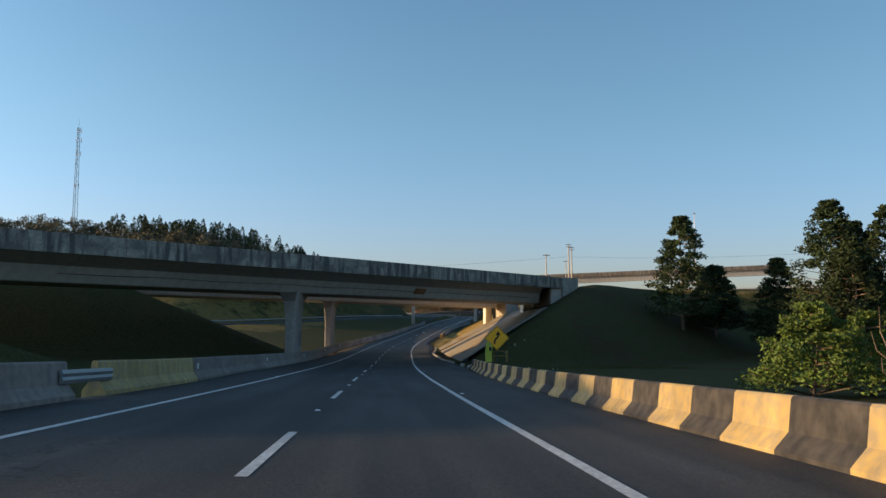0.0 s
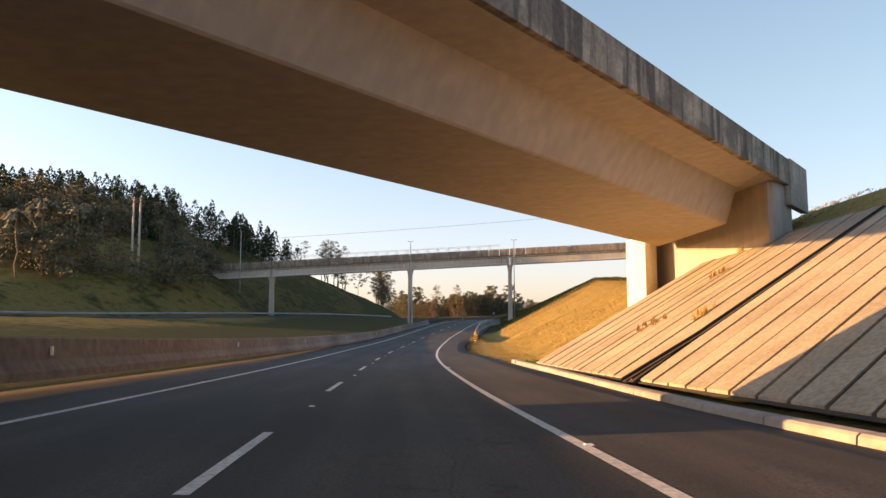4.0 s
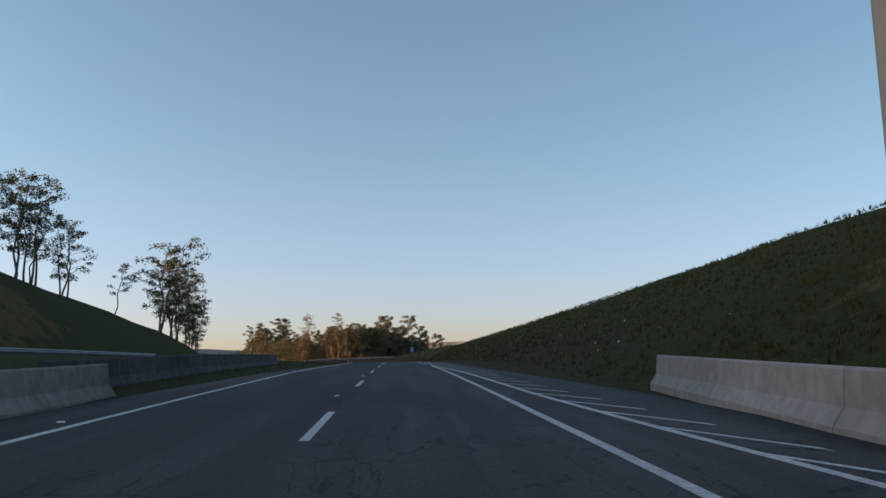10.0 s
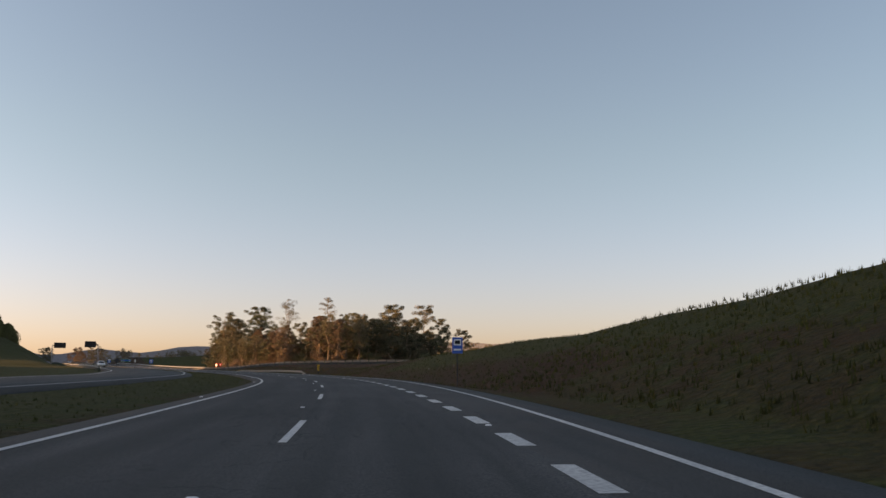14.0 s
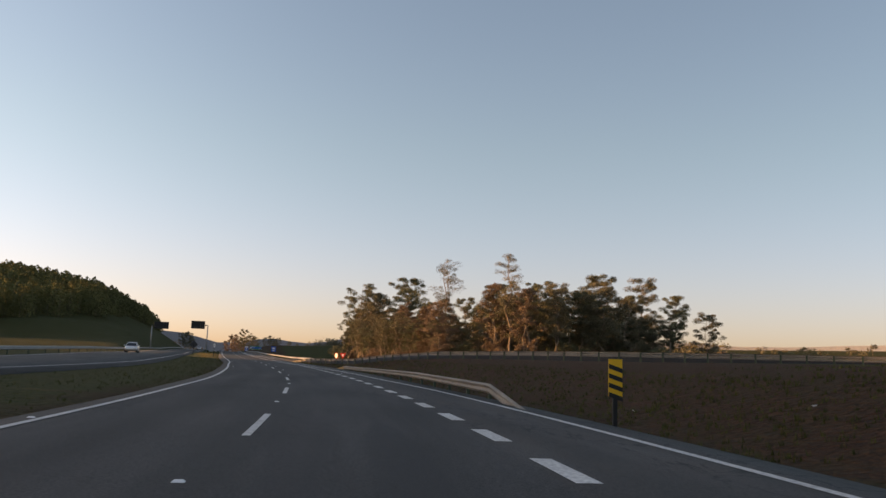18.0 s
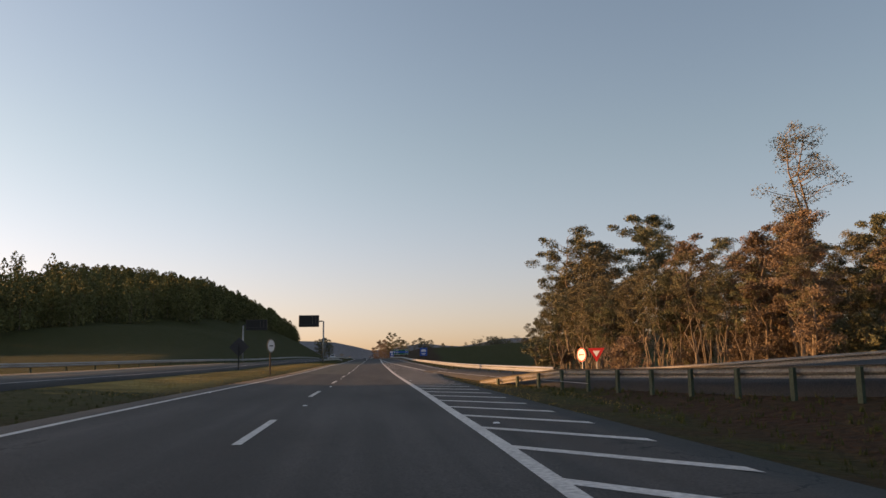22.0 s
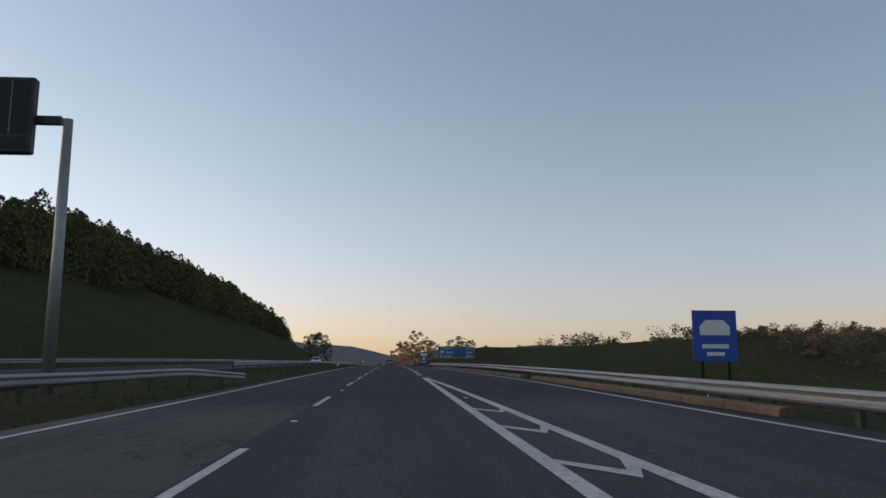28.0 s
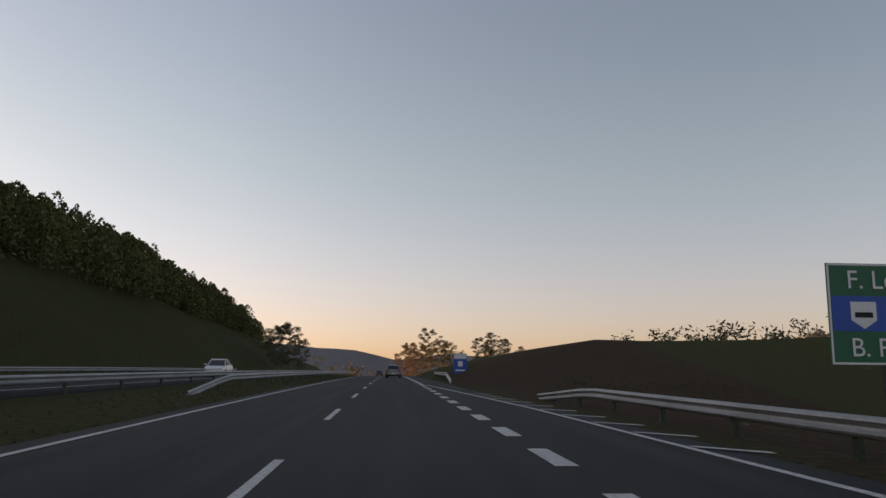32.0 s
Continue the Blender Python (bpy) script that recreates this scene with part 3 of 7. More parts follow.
def ground_sheet():
    cols = [-3000, -1600, -900, -600, -450, -360, -300, -260, -225, -195, -170, -150, -132, -118, -105, -94, -84, -75, -67, -60, -54, -48, -43, -39, -35, -31.5, -28, -25, -22.4, -19, -16, -13, -11, -9.5]
    right = [7.2, 8, 9, 10.2, 11.6, 13, 15, 17, 19, 21, 23.5, 26, 29, 33, 38, 44, 51, 60, 70, 82, 96, 112, 130, 150, 175, 205, 245, 300, 380, 500, 750, 1200, 3000]
    stations = [-2500, -1200, -600, -350, -220] + list(range(-150, -40, 15)) + list(range(-40, 420, 3)) + list(range(420, 960, 4)) + list(range(960, 1300, 12)) + [1340, 1400, 1480, 1600, 1750, 1950, 2200, 2700, 3500]
    form = Form()
    rows, where = [], []
    far = Vector((0.985, 0.17, 0))
    for s in stations:
        el, er = lerp(s, EDGE_L), lerp(s, EDGE_R)
        ds = sorted({c for c in cols if c < el - 0.9} | {c for c in right if c > er + 0.9})
        fixed = [el - 0.5, el + 0.15, el + 0.6, er - 0.6, er - 0.15, er + 0.5]
        ds = cols + fixed + right
        row = []
        for d in ds:
            where.append((s, d))
            d = min(d, el - 0.55) if d in cols else (max(d, er + 0.55) if d in right else d)
            se = max(-200.0, min(2200.0, s))
            near = max(-130.0, min(130.0, d))
            x, y, z, nx, ny = axis(se)
            back = (s - se)
            p = Vector((x + nx * near - ny * back, y + ny * near + nx * back, z)) + far * (d - near)
            h = height(se, d, p)
            lean = lean_of(se, d)
            row.append((p.x, p.y, z + h + lean))
        rows.append(row)
    n = len(rows[0])
    form.v = [v for row in rows for v in row]
    for a in range(len(rows) - 1):
        for i in range(n - 1):
            form.f.append((a * n + i, a * n + i + 1, (a + 1) * n + i + 1, (a + 1) * n + i))
    ob = solid("ground", form, GROUND, "grassy ground of cut slopes, mounds and bare soil", "ground", smooth=True)
    for name, region in (("dry", dry_lit_share), ("soil", soil_share)):
        at = ob.data.attributes.new(name, "FLOAT", "POINT")
        at.data.foreach_set("value", [region(s, d) for s, d in where])
    return ob


ground = ground_sheet()


def ground_level(s, d):
    x, y, z, nx, ny = axis(s)
    p = Vector((x + nx * d, y + ny * d, z))
    lean = lean_of(s, d)
    return height(s, d, p) + lean


def on_ground(s, d, sink=0.05):
    x, y, z, nx, ny = axis(s)
    return Vector((x + nx * d, y + ny * d, z + ground_level(s, d) - sink))


# ---- roads ----
def keep_lane(ob, lane):
    at = ob.data.attributes.new("lane", "FLOAT_VECTOR", "POINT")
    at.data.foreach_set("vector", [v for row in lane for v in row])


def road_sheet():
    form = Form()
    rings, lane = [], []
    for s in list(range(-200, 960, 3)) + list(range(960, 2201, 10)):
        el, er = lerp(s, EDGE_L), lerp(s, EDGE_R)
        rings.append([R(s, d, h) for d, h in ((el, -0.3), (el, -0.02), (el + 1, 0), (-1.4, 0), (1.8, 0), (er - 0.8, 0), (er, -0.02), (er, -0.3))])
        lane += [(d, s, 0.0) for d in (el, el, el + 1, -1.4, 1.8, er - 0.8, er, er)]
    form.loft(rings, False, False)
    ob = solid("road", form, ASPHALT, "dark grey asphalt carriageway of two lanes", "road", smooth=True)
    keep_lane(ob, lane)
    return ob


road = road_sheet()
opp = Form()
rings, lane = [], []
for s in list(range(-200, 1000, 4)) + list(range(1000, 2201, 10)):
    c, h = lerp(s, OPP), lerp(s, OPP_H)
    rings.append([R(s, c + d, h + e) for d, e in ((5.4, -0.3), (5.4, -0.05), (0, 0.05), (-5.4, 0.1), (-5.4, -0.3))])
    lane += [(d, s + 37.0, 0.0) for d in (3.9, 3.9, -1.5, -6.9, -6.9)]
opp.loft(rings, False, False)
road_opposite = solid("road_opposite", opp, ASPHALT, "asphalt carriageway of the opposite direction", "road", smooth=True)
keep_lane(road_opposite, lane)

# painted lines
UP = 0.006


def stripe(s0, s1, d, w, form, table=None, up=UP, step=3.0):
    sh = along(table) if table else None
    sweep([(d - w / 2, up), (d + w / 2, up)], s0, s1, step, shift=sh, form=form)


LINE_L_SHIFT = -3.62
LINE_R = [(-200, 2.03), (0, 2.03), (31, 2.1), (54, 2.0), (66, 1.98), (79, 2.02), (91, 2.14), (105, 2.25), (164, 2.12), (200, 1.95), (225, 2.27), (249, 2.42), (262, 2.4), (285, 2.36), (298, 2.24)]
MIDDLE = [(-200, -1.38), (7, -1.34), (36, -1.46), (80, -1.54), (104, -1.52), (185, -1.45), (200, -1.5), (225, -1.12), (253, -1.1), (281, -1.25), (298, -1.33), (323, -1.2), (395, -1.02), (422, -1.18), (448, -1.3), (475, -1.47), (491, -1.82), (517, -2.03), (545, -1.66), (573, -1.54), (614, -1.38), (646, -1.55), (713, -1.46), (760, -1.48), (785, -1.4), (2200, -1.4)]
f = Form()
stripe(-200, 2200, LINE_L_SHIFT, 0.15, f, MIDDLE)
solid("line_left", f, PAINT, "white edge line painted on the asphalt", "road marking")
f = Form()
stripe(-200, 298, 0, 0.15, f, LINE_R)
solid("line_right", f, PAINT, "white edge line painted on the asphalt", "road marking")
f = Form()
OUTER = [(238, 4.5), (244, 4.3), (249, 4.0), (255, 3.6), (262, 3.3), (273, 3.13), (280, 3.02), (287, 2.8), (294, 2.46), (298, 2.32), (304, 2.42), (318, 2.75), (322, 2.98), (329, 3.15), (335, 3.42), (395, 4.9), (413, 5.2), (440, 5.0), (467, 4.25), (480, 3.6), (505, 2.75), (516, 2.27), (522, 1.84), (528, 1.64)]
stripe(239, 527, 0, 0.15, f, OUTER)
solid("line_outer", f, PAINT, "white line along the outside of the merging lane", "road marking")
f = Form()
GORE = [(500, 1.6), (533, 1.62), (545, 1.85), (558, 2.0), (614, 2.12), (640, 2.04), (724, 1.98)]
stripe(526.5, 724, 0, 0.2, f, GORE)
solid("line_gore", f, PAINT, "white line along the painted gore", "road marking")
f = Form()
OUTER2 = [(562, 7.9), (575, 6.3), (583, 5.8), (600, 4.95), (638, 4.02), (646, 3.9), (654, 3.55), (699, 2.72), (711, 2.45), (717, 2.26), (724, 2.02)]
stripe(594, 724, 0, 0.2, f, OUTER2, up=0.007)
stripe(562, 594, 0, 0.13, f, OUTER2, up=0.085)
solid("line_ramp", f, PAINT, "white line between gore and ramp lane", "road marking")
f = Form()
OUTER3 = [(578, 7.7), (600, 6.8), (617, 6.5), (640, 6.5), (714, 6.23), (720, 6.06), (740, 5.6), (761, 5.1), (784, 4.35), (800, 3.9), (830, 2.3)]
stripe(578, 830, 0, 0.13, f, OUTER3)
stripe(830, 2200, 2.1, 0.15, f)
solid("line_right_far", f, PAINT, "white edge line painted on the asphalt", "road marking")

DASH_AT = [(-2, -22.0), (0, 7.84), (2, 36.1), (4, 64.3), (7, 103.7), (13, 185.2), (16, 225.1), (18, 253.1), (20, 281.2), (23, 322.9), (30, 422.2), (32, 448.0), (34, 474.9), (37, 517.3), (39, 544.9), (41, 573.0), (44, 612.0), (45, 624.2), (47, 645.9), (52, 713.0), (53, 722.6), (54, 733.2), (55, 745.7), (57, 771.0), (59, 795.0), (80, 1060.0)]
dash_things = thing("lane_line", Matrix.Identity(4), "broken white line between the two lanes", "road marking", kind="structure")
for k in range(-1, 75):
    s0 = lerp(k, DASH_AT)
    f = Form()
    stripe(s0, s0 + 4.5, 0, 0.13, f, MIDDLE, step=2.3)
    part("dash", f, PAINT, dash_things)
short_things = thing("merge_line", Matrix.Identity(4), "short broad white dashes beside the merging lane", "road marking", kind="structure")
SHORT_D = [(304, 2.1), (318, 2.1), (345, 2.25), (395, 2.5), (422, 2.6), (445, 2.5), (470, 2.18), (495, 1.78), (520, 1.66), (716, 2.0), (2200, 2.0)]
s0 = 305.8
while s0 < 900:
    if s0 < 524 or s0 > 726:
        f = Form()
        stripe(s0, s0 + 2.0, 0, 0.28, f, SHORT_D, step=1.0)
        part("dash", f, PAINT, short_things)
    s0 += 4.06 if not 722 < s0 < 726 else 5.9
hatch_things = thing("gore_hatching", Matrix.Identity(4), "slanted white hatching bars in the painted gore", "road marking", kind="structure")


def hatch(s_tip, d0, d1, back, w=0.33):
    f = Form()
    f.add([R(s_tip + back, d0, UP), R(s_tip, d1, UP), R(s_tip + w * 1.25, d1, UP), R(s_tip + back + w * 1.25, d0, UP)], [(0, 1, 2, 3)])
    part("bar", f, PAINT, hatch_things)


s0 = 248.6
while s0 < 336:
    tip, root = lerp(s0, [(248, 4.9), (255, 4.5), (262, 4.25), (274, 4.1), (280, 4.3), (290, 4.1), (298, 3.9), (306, 3.95), (323, 4.05), (331, 3.95), (342, 3.8)]), lerp(s0 + 2.6, OUTER) + 0.06
    hatch(s0, root, tip, 2.6 * (tip - root), 0.24)
    s0 += 2.82
s0 = 488.6
while s0 < 526:
    hatch(s0, lerp(s0 + 2.0, OUTER) + 0.06, max(lerp(s0, OUTER) + 0.5, lerp(s0, [(488, 3.8), (500, 3.4), (512, 3.25), (526, 3.5)])), 2.2, 0.26)
    s0 += 2.92
while s0 < 590:
    hatch(s0, lerp(s0 + 2.6, GORE) + 0.1, lerp(s0, [(505, 3.0), (515, 3.6), (575, 4.1), (590, 4.9)]), 2.6)
    s0 += 2.92
while s0 < 700:
    # the bar's outer end widens into a wedge that runs along the ramp's line
    root, tip = lerp(s0 + 1.0, GORE) + 0.1, lerp(s0, OUTER2)
    elbow = root + (tip - root) * 0.66
    f = Form()
    f.add([R(s0 + 1.1, root, UP), R(s0, elbow, UP), R(s0 + 0.75, tip - 0.08, UP), R(s0 + 1.45, tip - 0.1, UP), R(s0 + 0.52, elbow, UP), R(s0 + 1.5, root, UP)], [(0, 1, 4, 5), (1, 2, 3, 4)])
    part("bar", f, PAINT, hatch_things)
    s0 += 4.4
s0 = 788.0
while s0 < 812:
    hatch(s0, lerp(s0, OUTER3) + 0.1, lerp(s0, OUTER3) + 0.9, 0.9, 0.2)
    s0 += 2.6
f = Form()
for off in (4.6, -4.6):
    stripe(-100, 1400, 0, 0.15, f, [(s, d + off) for s, d in OPP], up=0.35)
stripe_form = f
solid("line_opposite", stripe_form, PAINT, "white edge lines of the opposite carriageway", "road marking")

# raised studs between the dashes and along the edge line
studs = thing("road_studs", Matrix.Identity(4), "small white raised reflector studs on the asphalt", "road stud", kind="structure")
stud = Form().loft([[(-0.06, -0.05, 0), (0.06, -0.05, 0), (0.06, 0.05, 0), (-0.06, 0.05, 0)], [(-0.04, -0.025, 0.02), (0.04, -0.025, 0.02), (0.04, 0.025, 0.02), (-0.04, 0.025, 0.02)]]).mesh("stud", WHITE_SIGN)
for k in range(0, 58):
    for s, d in ((lerp(k + 0.66, DASH_AT), -1.4), (lerp(k + 0.2, DASH_AT), 2.32 if k % 2 else -5.15)):
        ob = new("stud", stud)
        ob.parent = studs
        ob.matrix_basis = Matrix.Translation(R(s, d, 0.0)) @ pose(0, 0, 0, 0, 0, turn_at(s))

# ---- more materials ----
RUST_SOIL = material("bare_soil", (0.17, 0.085, 0.045), 0.95, scale=2.0, second=(0.10, 0.06, 0.03), blotch=0.3, bump=0.8, spec=0.1)
SLAB = material("slope_slab", (0.37, 0.32, 0.245), 0.92, scale=0.9, second=(0.24, 0.21, 0.16), blotch=0.2, bump=0.3, per_object=0.12)
DARK_SOIL = material("joint_dirt", (0.06, 0.05, 0.04), 0.95, scale=0.6, spread=0.4, blotch=0.2, bump=0.4)
SOS_GREEN = material("lime_paint", (0.42, 0.48, 0.06), 0.5, scale=1.0, spread=0.15, blotch=0.1)
SIGN_YELLOW = material("sign_yellow", (0.80, 0.42, 0.02), 0.45, scale=1.5, spread=0.08, blotch=0.05)
SIGN_RED = material("sign_red", (0.55, 0.03, 0.03), 0.45, scale=1.5, spread=0.08, blotch=0.05)
SIGN_BLACK = material("sign_black", (0.012, 0.012, 0.013), 0.5, scale=1.5, spread=0.2, blotch=0.05)
POLE_GREY = material("pole_concrete", (0.46, 0.42, 0.36), 0.85, scale=0.5, spread=0.25, blotch=0.15, bump=0.2)
TARNISHED = material("weathered_steel", (0.24, 0.22, 0.19), 0.65, metal=0.3, scale=0.6, second=(0.15, 0.13, 0.11), blotch=0.2, bump=0.08)
TERMINAL_YELLOW = material("terminal_yellow", (0.34, 0.21, 0.05), 0.55, scale=0.8, spread=0.2, blotch=0.12)
POST_GREEN = material("green_post", (0.05, 0.07, 0.045), 0.7, scale=0.5, spread=0.3, blotch=0.2)
DRY_LEAF = material("dry_leaf", (0.215, 0.158, 0.112), 0.8, scale=2.5, second=(0.13, 0.092, 0.065), blotch=0.3, spec=0.15, per_object=0.2)
OLIVE_LEAF = material("olive_leaf", (0.18, 0.16, 0.10), 0.75, scale=2.5, second=(0.095, 0.088, 0.052), blotch=0.3, spec=0.2, per_object=0.2)
PINE_LEAF = material("pine_leaf", (0.035, 0.055, 0.02), 0.75, scale=2.0, second=(0.02, 0.032, 0.013), blotch=0.3, spec=0.2, per_object=0.15)
PLANT_LEAF = material("plantation_leaf", (0.15, 0.145, 0.055), 0.75, scale=2.5, second=(0.075, 0.08, 0.03), blotch=0.3, spec=0.2)
BRIGHT_LEAF = material("young_leaf", (0.13, 0.19, 0.035), 0.7, scale=1.0, second=(0.07, 0.11, 0.025), blotch=0.3, spec=0.2)
PALE_BARK = material("pale_bark", (0.24, 0.19, 0.145), 0.9, scale=0.5, second=(0.12, 0.095, 0.07), blotch=0.2, bump=0.4)
DRY_GRASS = material("dry_grass", (0.36, 0.245, 0.085), 0.95, scale=1.5, second=(0.21, 0.145, 0.05), blotch=0.3, spec=0.1)
GLASS_DARK = material("car_glass", (0.02, 0.022, 0.025), 0.08, scale=1, spread=0.1, blotch=0.02, spec=0.6)
TYRE = material("tyre", (0.02, 0.02, 0.02), 0.85, scale=0.3, spread=0.3, blotch=0.1)
LAMP_RED = material("tail_lamp", (0.35, 0.01, 0.01), 0.25, scale=1, spread=0.1, blotch=0.02, spec=0.5)
LAMP_WHITE = material("head_lamp", (0.8, 0.8, 0.78), 0.15, scale=1, spread=0.05, blotch=0.02, spec=0.6)
# distance haze is painted into the hills' colour as a flat pale blue-grey
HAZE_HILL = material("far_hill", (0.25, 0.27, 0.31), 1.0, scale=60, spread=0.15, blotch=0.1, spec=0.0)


def car_paint(name, colour):
    return material(name, colour, 0.28, metal=0.35, scale=3, spread=0.04, blotch=0.03, spec=0.5)


FADED_YELLOW = material("faded_yellow", (0.50, 0.36, 0.14), 0.6, scale=0.8, spread=0.3, blotch=0.2)
BROWN_STAIN = stained_concrete("brown_stained_concrete", (0.34, 0.29, 0.23), (0.15, 0.13, 0.115))
RIBBED = material("pale_panel", (0.46, 0.45, 0.42), 0.7, scale=1.5, spread=0.15, blotch=0.12, streak=0.2)
KERB_CLAY = material("clay_stained_kerb", (0.20, 0.13, 0.09), 0.9, scale=0.8, second=(0.12, 0.085, 0.06), blotch=0.3, bump=0.3)
PLYWOOD = material("plywood", (0.30, 0.15, 0.06), 0.85, scale=0.8, second=(0.18, 0.09, 0.04), blotch=0.2)
GRIMY = material("grimy_concrete", (0.10, 0.097, 0.095), 0.92, scale=1.6, second=(0.05, 0.049, 0.05), blotch=0.25, bump=0.2, streak=0.3)
WHITEWASH = material("whitewash", (0.74, 0.70, 0.60), 0.85, scale=2.0, spread=0.12, blotch=0.1, bump=0.1, streak=0.15)
PATCH_GREY = material("patch_paint", (0.17, 0.17, 0.175), 0.8, scale=2.0, spread=0.1, blotch=0.08)

DULL_CONCRETE = material("dull_concrete", (0.26, 0.225, 0.195), 0.92, scale=2.4, second=(0.18, 0.155, 0.135), blotch=0.25, bump=0.2, bump_scale=0.6, streak=0.10)

# ---- the two overpasses ----
def overpass(J, U, N, pier_s, pier_d, label, web, FAR=12.2):
    """Box-girder bridge whose near parapet ends at J; it runs along U to the right and lies N-ward of J; its ends are skewed to lie along the road."""
    base = Vector((J.x, J.y, 0))
    t = thing("overpass_bridge", Matrix.Translation(base), label, "bridge", group="overpass bridges")
    z = J.z
    at = lambda a, p, h: U * a + N * p + Vector((0, 0, h))
    SKEW = 1.143
    cross = [(0.06, z - 1.0), (FAR - 0.06, z - 1.0), (FAR - 0.06, z - 1.28), (FAR - 2.0, z - web), (FAR - 2.82, z - 3.06), (FAR - 2.9, z - 3.12), (2.9, z - 3.12), (2.82, z - 3.06), (2.0, z - web), (0.06, z - 1.28)]
    girder = Form()
    steps = [-95 + 8 * i for i in range(12)] if J is B2 else [-79 + 8 * i for i in range(10)]
    girder.loft([[at(a, p, h) for p, h in cross][::-1] for a in steps] + [[at(-4.2 + SKEW * p, p, h) for p, h in cross][::-1]])
    part("girder", girder, PALE_CONCRETE, t, "smooth grey concrete box girder")
    f = Form()
    ring = [(0.28, z - 1.0), (FAR - 0.28, z - 1.0), (FAR - 0.28, z - 1.3), (0.28, z - 1.3)]
    f.loft([[at(-4.12 + SKEW * p, p, h) for p, h in ring], [at(3.4 + SKEW * p, p, h) for p, h in ring]])
    part("approach_slab", f, CONCRETE, t)
    for p0, end in ((0.0, -0.02), (FAR - 0.26, SKEW * FAR - 0.02)):
        a = -92.0
        while a < end - 0.5:
            f = Form()
            b = min(a + 3.96, end)
            ring = [(p0, z - 1.32), (p0, z - 0.03), (p0 + 0.03, z), (p0 + 0.23, z), (p0 + 0.26, z - 0.03), (p0 + 0.26, z - 1.0), (p0 + 0.26, z - 1.32)]
            f.loft([[at(q, p, h) for p, h in ring][::-1] for q in (a + 0.012, b - 0.012)])
            part("parapet", f, DARK_CONCRETE, t, "stained dark concrete parapet")
            a += 3.96
        # end block on the embankment, a little proud of the parapet line
        f = Form()
        ring = [(p0 - 0.06, z - 2.3), (p0 - 0.06, z + 0.02), (p0 + 0.32, z + 0.02), (p0 + 0.32, z - 2.3)]
        f.loft([[at(q, p, h) for p, h in ring][::-1] for q in (end + 0.04, end + 3.6)])
        part("wing_wall", f, FAINT_STAIN, t)
    # thin skewed abutment wall below the deck's end, with a rounded nose towards the driver
    f = Form()
    outline = [(-2.42 + SKEW * p, p) for p in (0.62, 4, 7, FAR - 0.5)] + [(1.5 + SKEW * p, p) for p in (FAR - 0.5, 7, 4, 0.4)] + [(1.2, 0.24), (0.2, 0.24), (-1.0, 0.3), (-1.55, 0.42)]
    f.loft([[at(a, p, h) for a, p in outline] for h in (z - 5.6, z - 1.325)])
    part("abutment", f, PALE_CONCRETE, t, "pale concrete abutment wall")
    for p0 in (FAR - 0.85,):
        f = Form()
        ring = lambda g, h: [at(-5.3 + SKEW * (p0 + q) + e, p0 + q, h) for e, q in ((0 + g, -1.2 + g), (1.9 - g, -1.2 + g), (1.9 - g, 1.3 - g), (0 + g, 1.3 - g))]
        f.loft([ring(0, z - 7.2), ring(0, z - 2.34), ring(0.04, z - 2.3)])
        part("bearing_block", f, WHITEWASH, t, "white painted bearing block")
        f = Form()
        f.loft([ring(0.45, h) for h in (z - 2.31, z - 1.5)])
        part("bearing_pad", f, SIGN_BLACK, t)
    # flared wall pier standing along the road
    rings = []
    bottom = R(pier_s, pier_d, 0).z - 1.2
    for h, half, wide in ((bottom, 2.5, 0.40), (z - 6.4, 2.55, 0.40), (z - 5.2, 2.65, 0.42), (z - 4.6, 2.8, 0.46), (z - 3.9, 3.1, 0.52), (z - 3.5, 3.6, 0.64), (z - 3.15, 4.1, 0.8)):
        ring = []
        for ds, dd in ((-half, -wide + 0.06), (-half + 0.06, -wide), (half - 0.06, -wide), (half, -wide + 0.06), (half, wide - 0.06), (half - 0.06, wide), (-half + 0.06, wide), (-half, wide - 0.06)):
            q = R(pier_s + ds, pier_d + dd)
            ring.append((q.x, q.y, h))
        rings.append(ring)
    f = Form()
    f.loft(rings)
    part("pier", f, CONCRETE, t, "flared grey concrete pier", world=True)
    if J is B1:
        f = Form()
        lo, hi = R(pier_s, pier_d).z + 1.35, R(pier_s, pier_d).z + 2.65
        qs = [R(pier_s + a, pier_d + b) for a, b in ((0.5, 0.385), (2.4, 0.385), (2.4, 0.404), (0.5, 0.404))]
        f.loft([[(q.x, q.y, h) for q in qs][::-1] for h in (lo, hi)])
        part("repair_patch", f, PATCH_GREY, t, "darker square of fresh grey paint", world=True)
        # plywood cover and a thin cable along the web
        slant = lambda h: 2.0 + (h - web) * 0.82 / (3.06 - web) - 0.03
        f = Form()
        f.loft([[at(a, slant(h) + e, z - h) for a, h in ((-24.2, 2.2), (-22.6, 2.2), (-22.6, 2.75), (-24.2, 2.75))] for e in (0.02, -0.04)])
        part("plywood_cover", f, PLYWOOD, t, "square of weathered plywood on the girder")
        f = Form().tube([at(a, slant(2.5) - 0.01, z - 2.5 - 0.05 * math.sin(a)) for a in range(-60, -3, 4)], 0.022, 5)
        part("cable", f, DARK_METAL, t)
    return t


overpass(B1, U1, N1, 72.9, -8.7, "grey concrete box-girder overpass with dark stained parapets", 2.0)
overpass(B2, U2, N2, 109.6, -8.7, "pale concrete box-girder overpass with dark stained parapets, sunlit below", 1.5)

# ---- paved slope under the overpasses ----
slope_thing = thing("slope_paving", Matrix.Identity(4), "tan concrete slabs paving the slope under the overpasses", "slope paving", kind="structure")


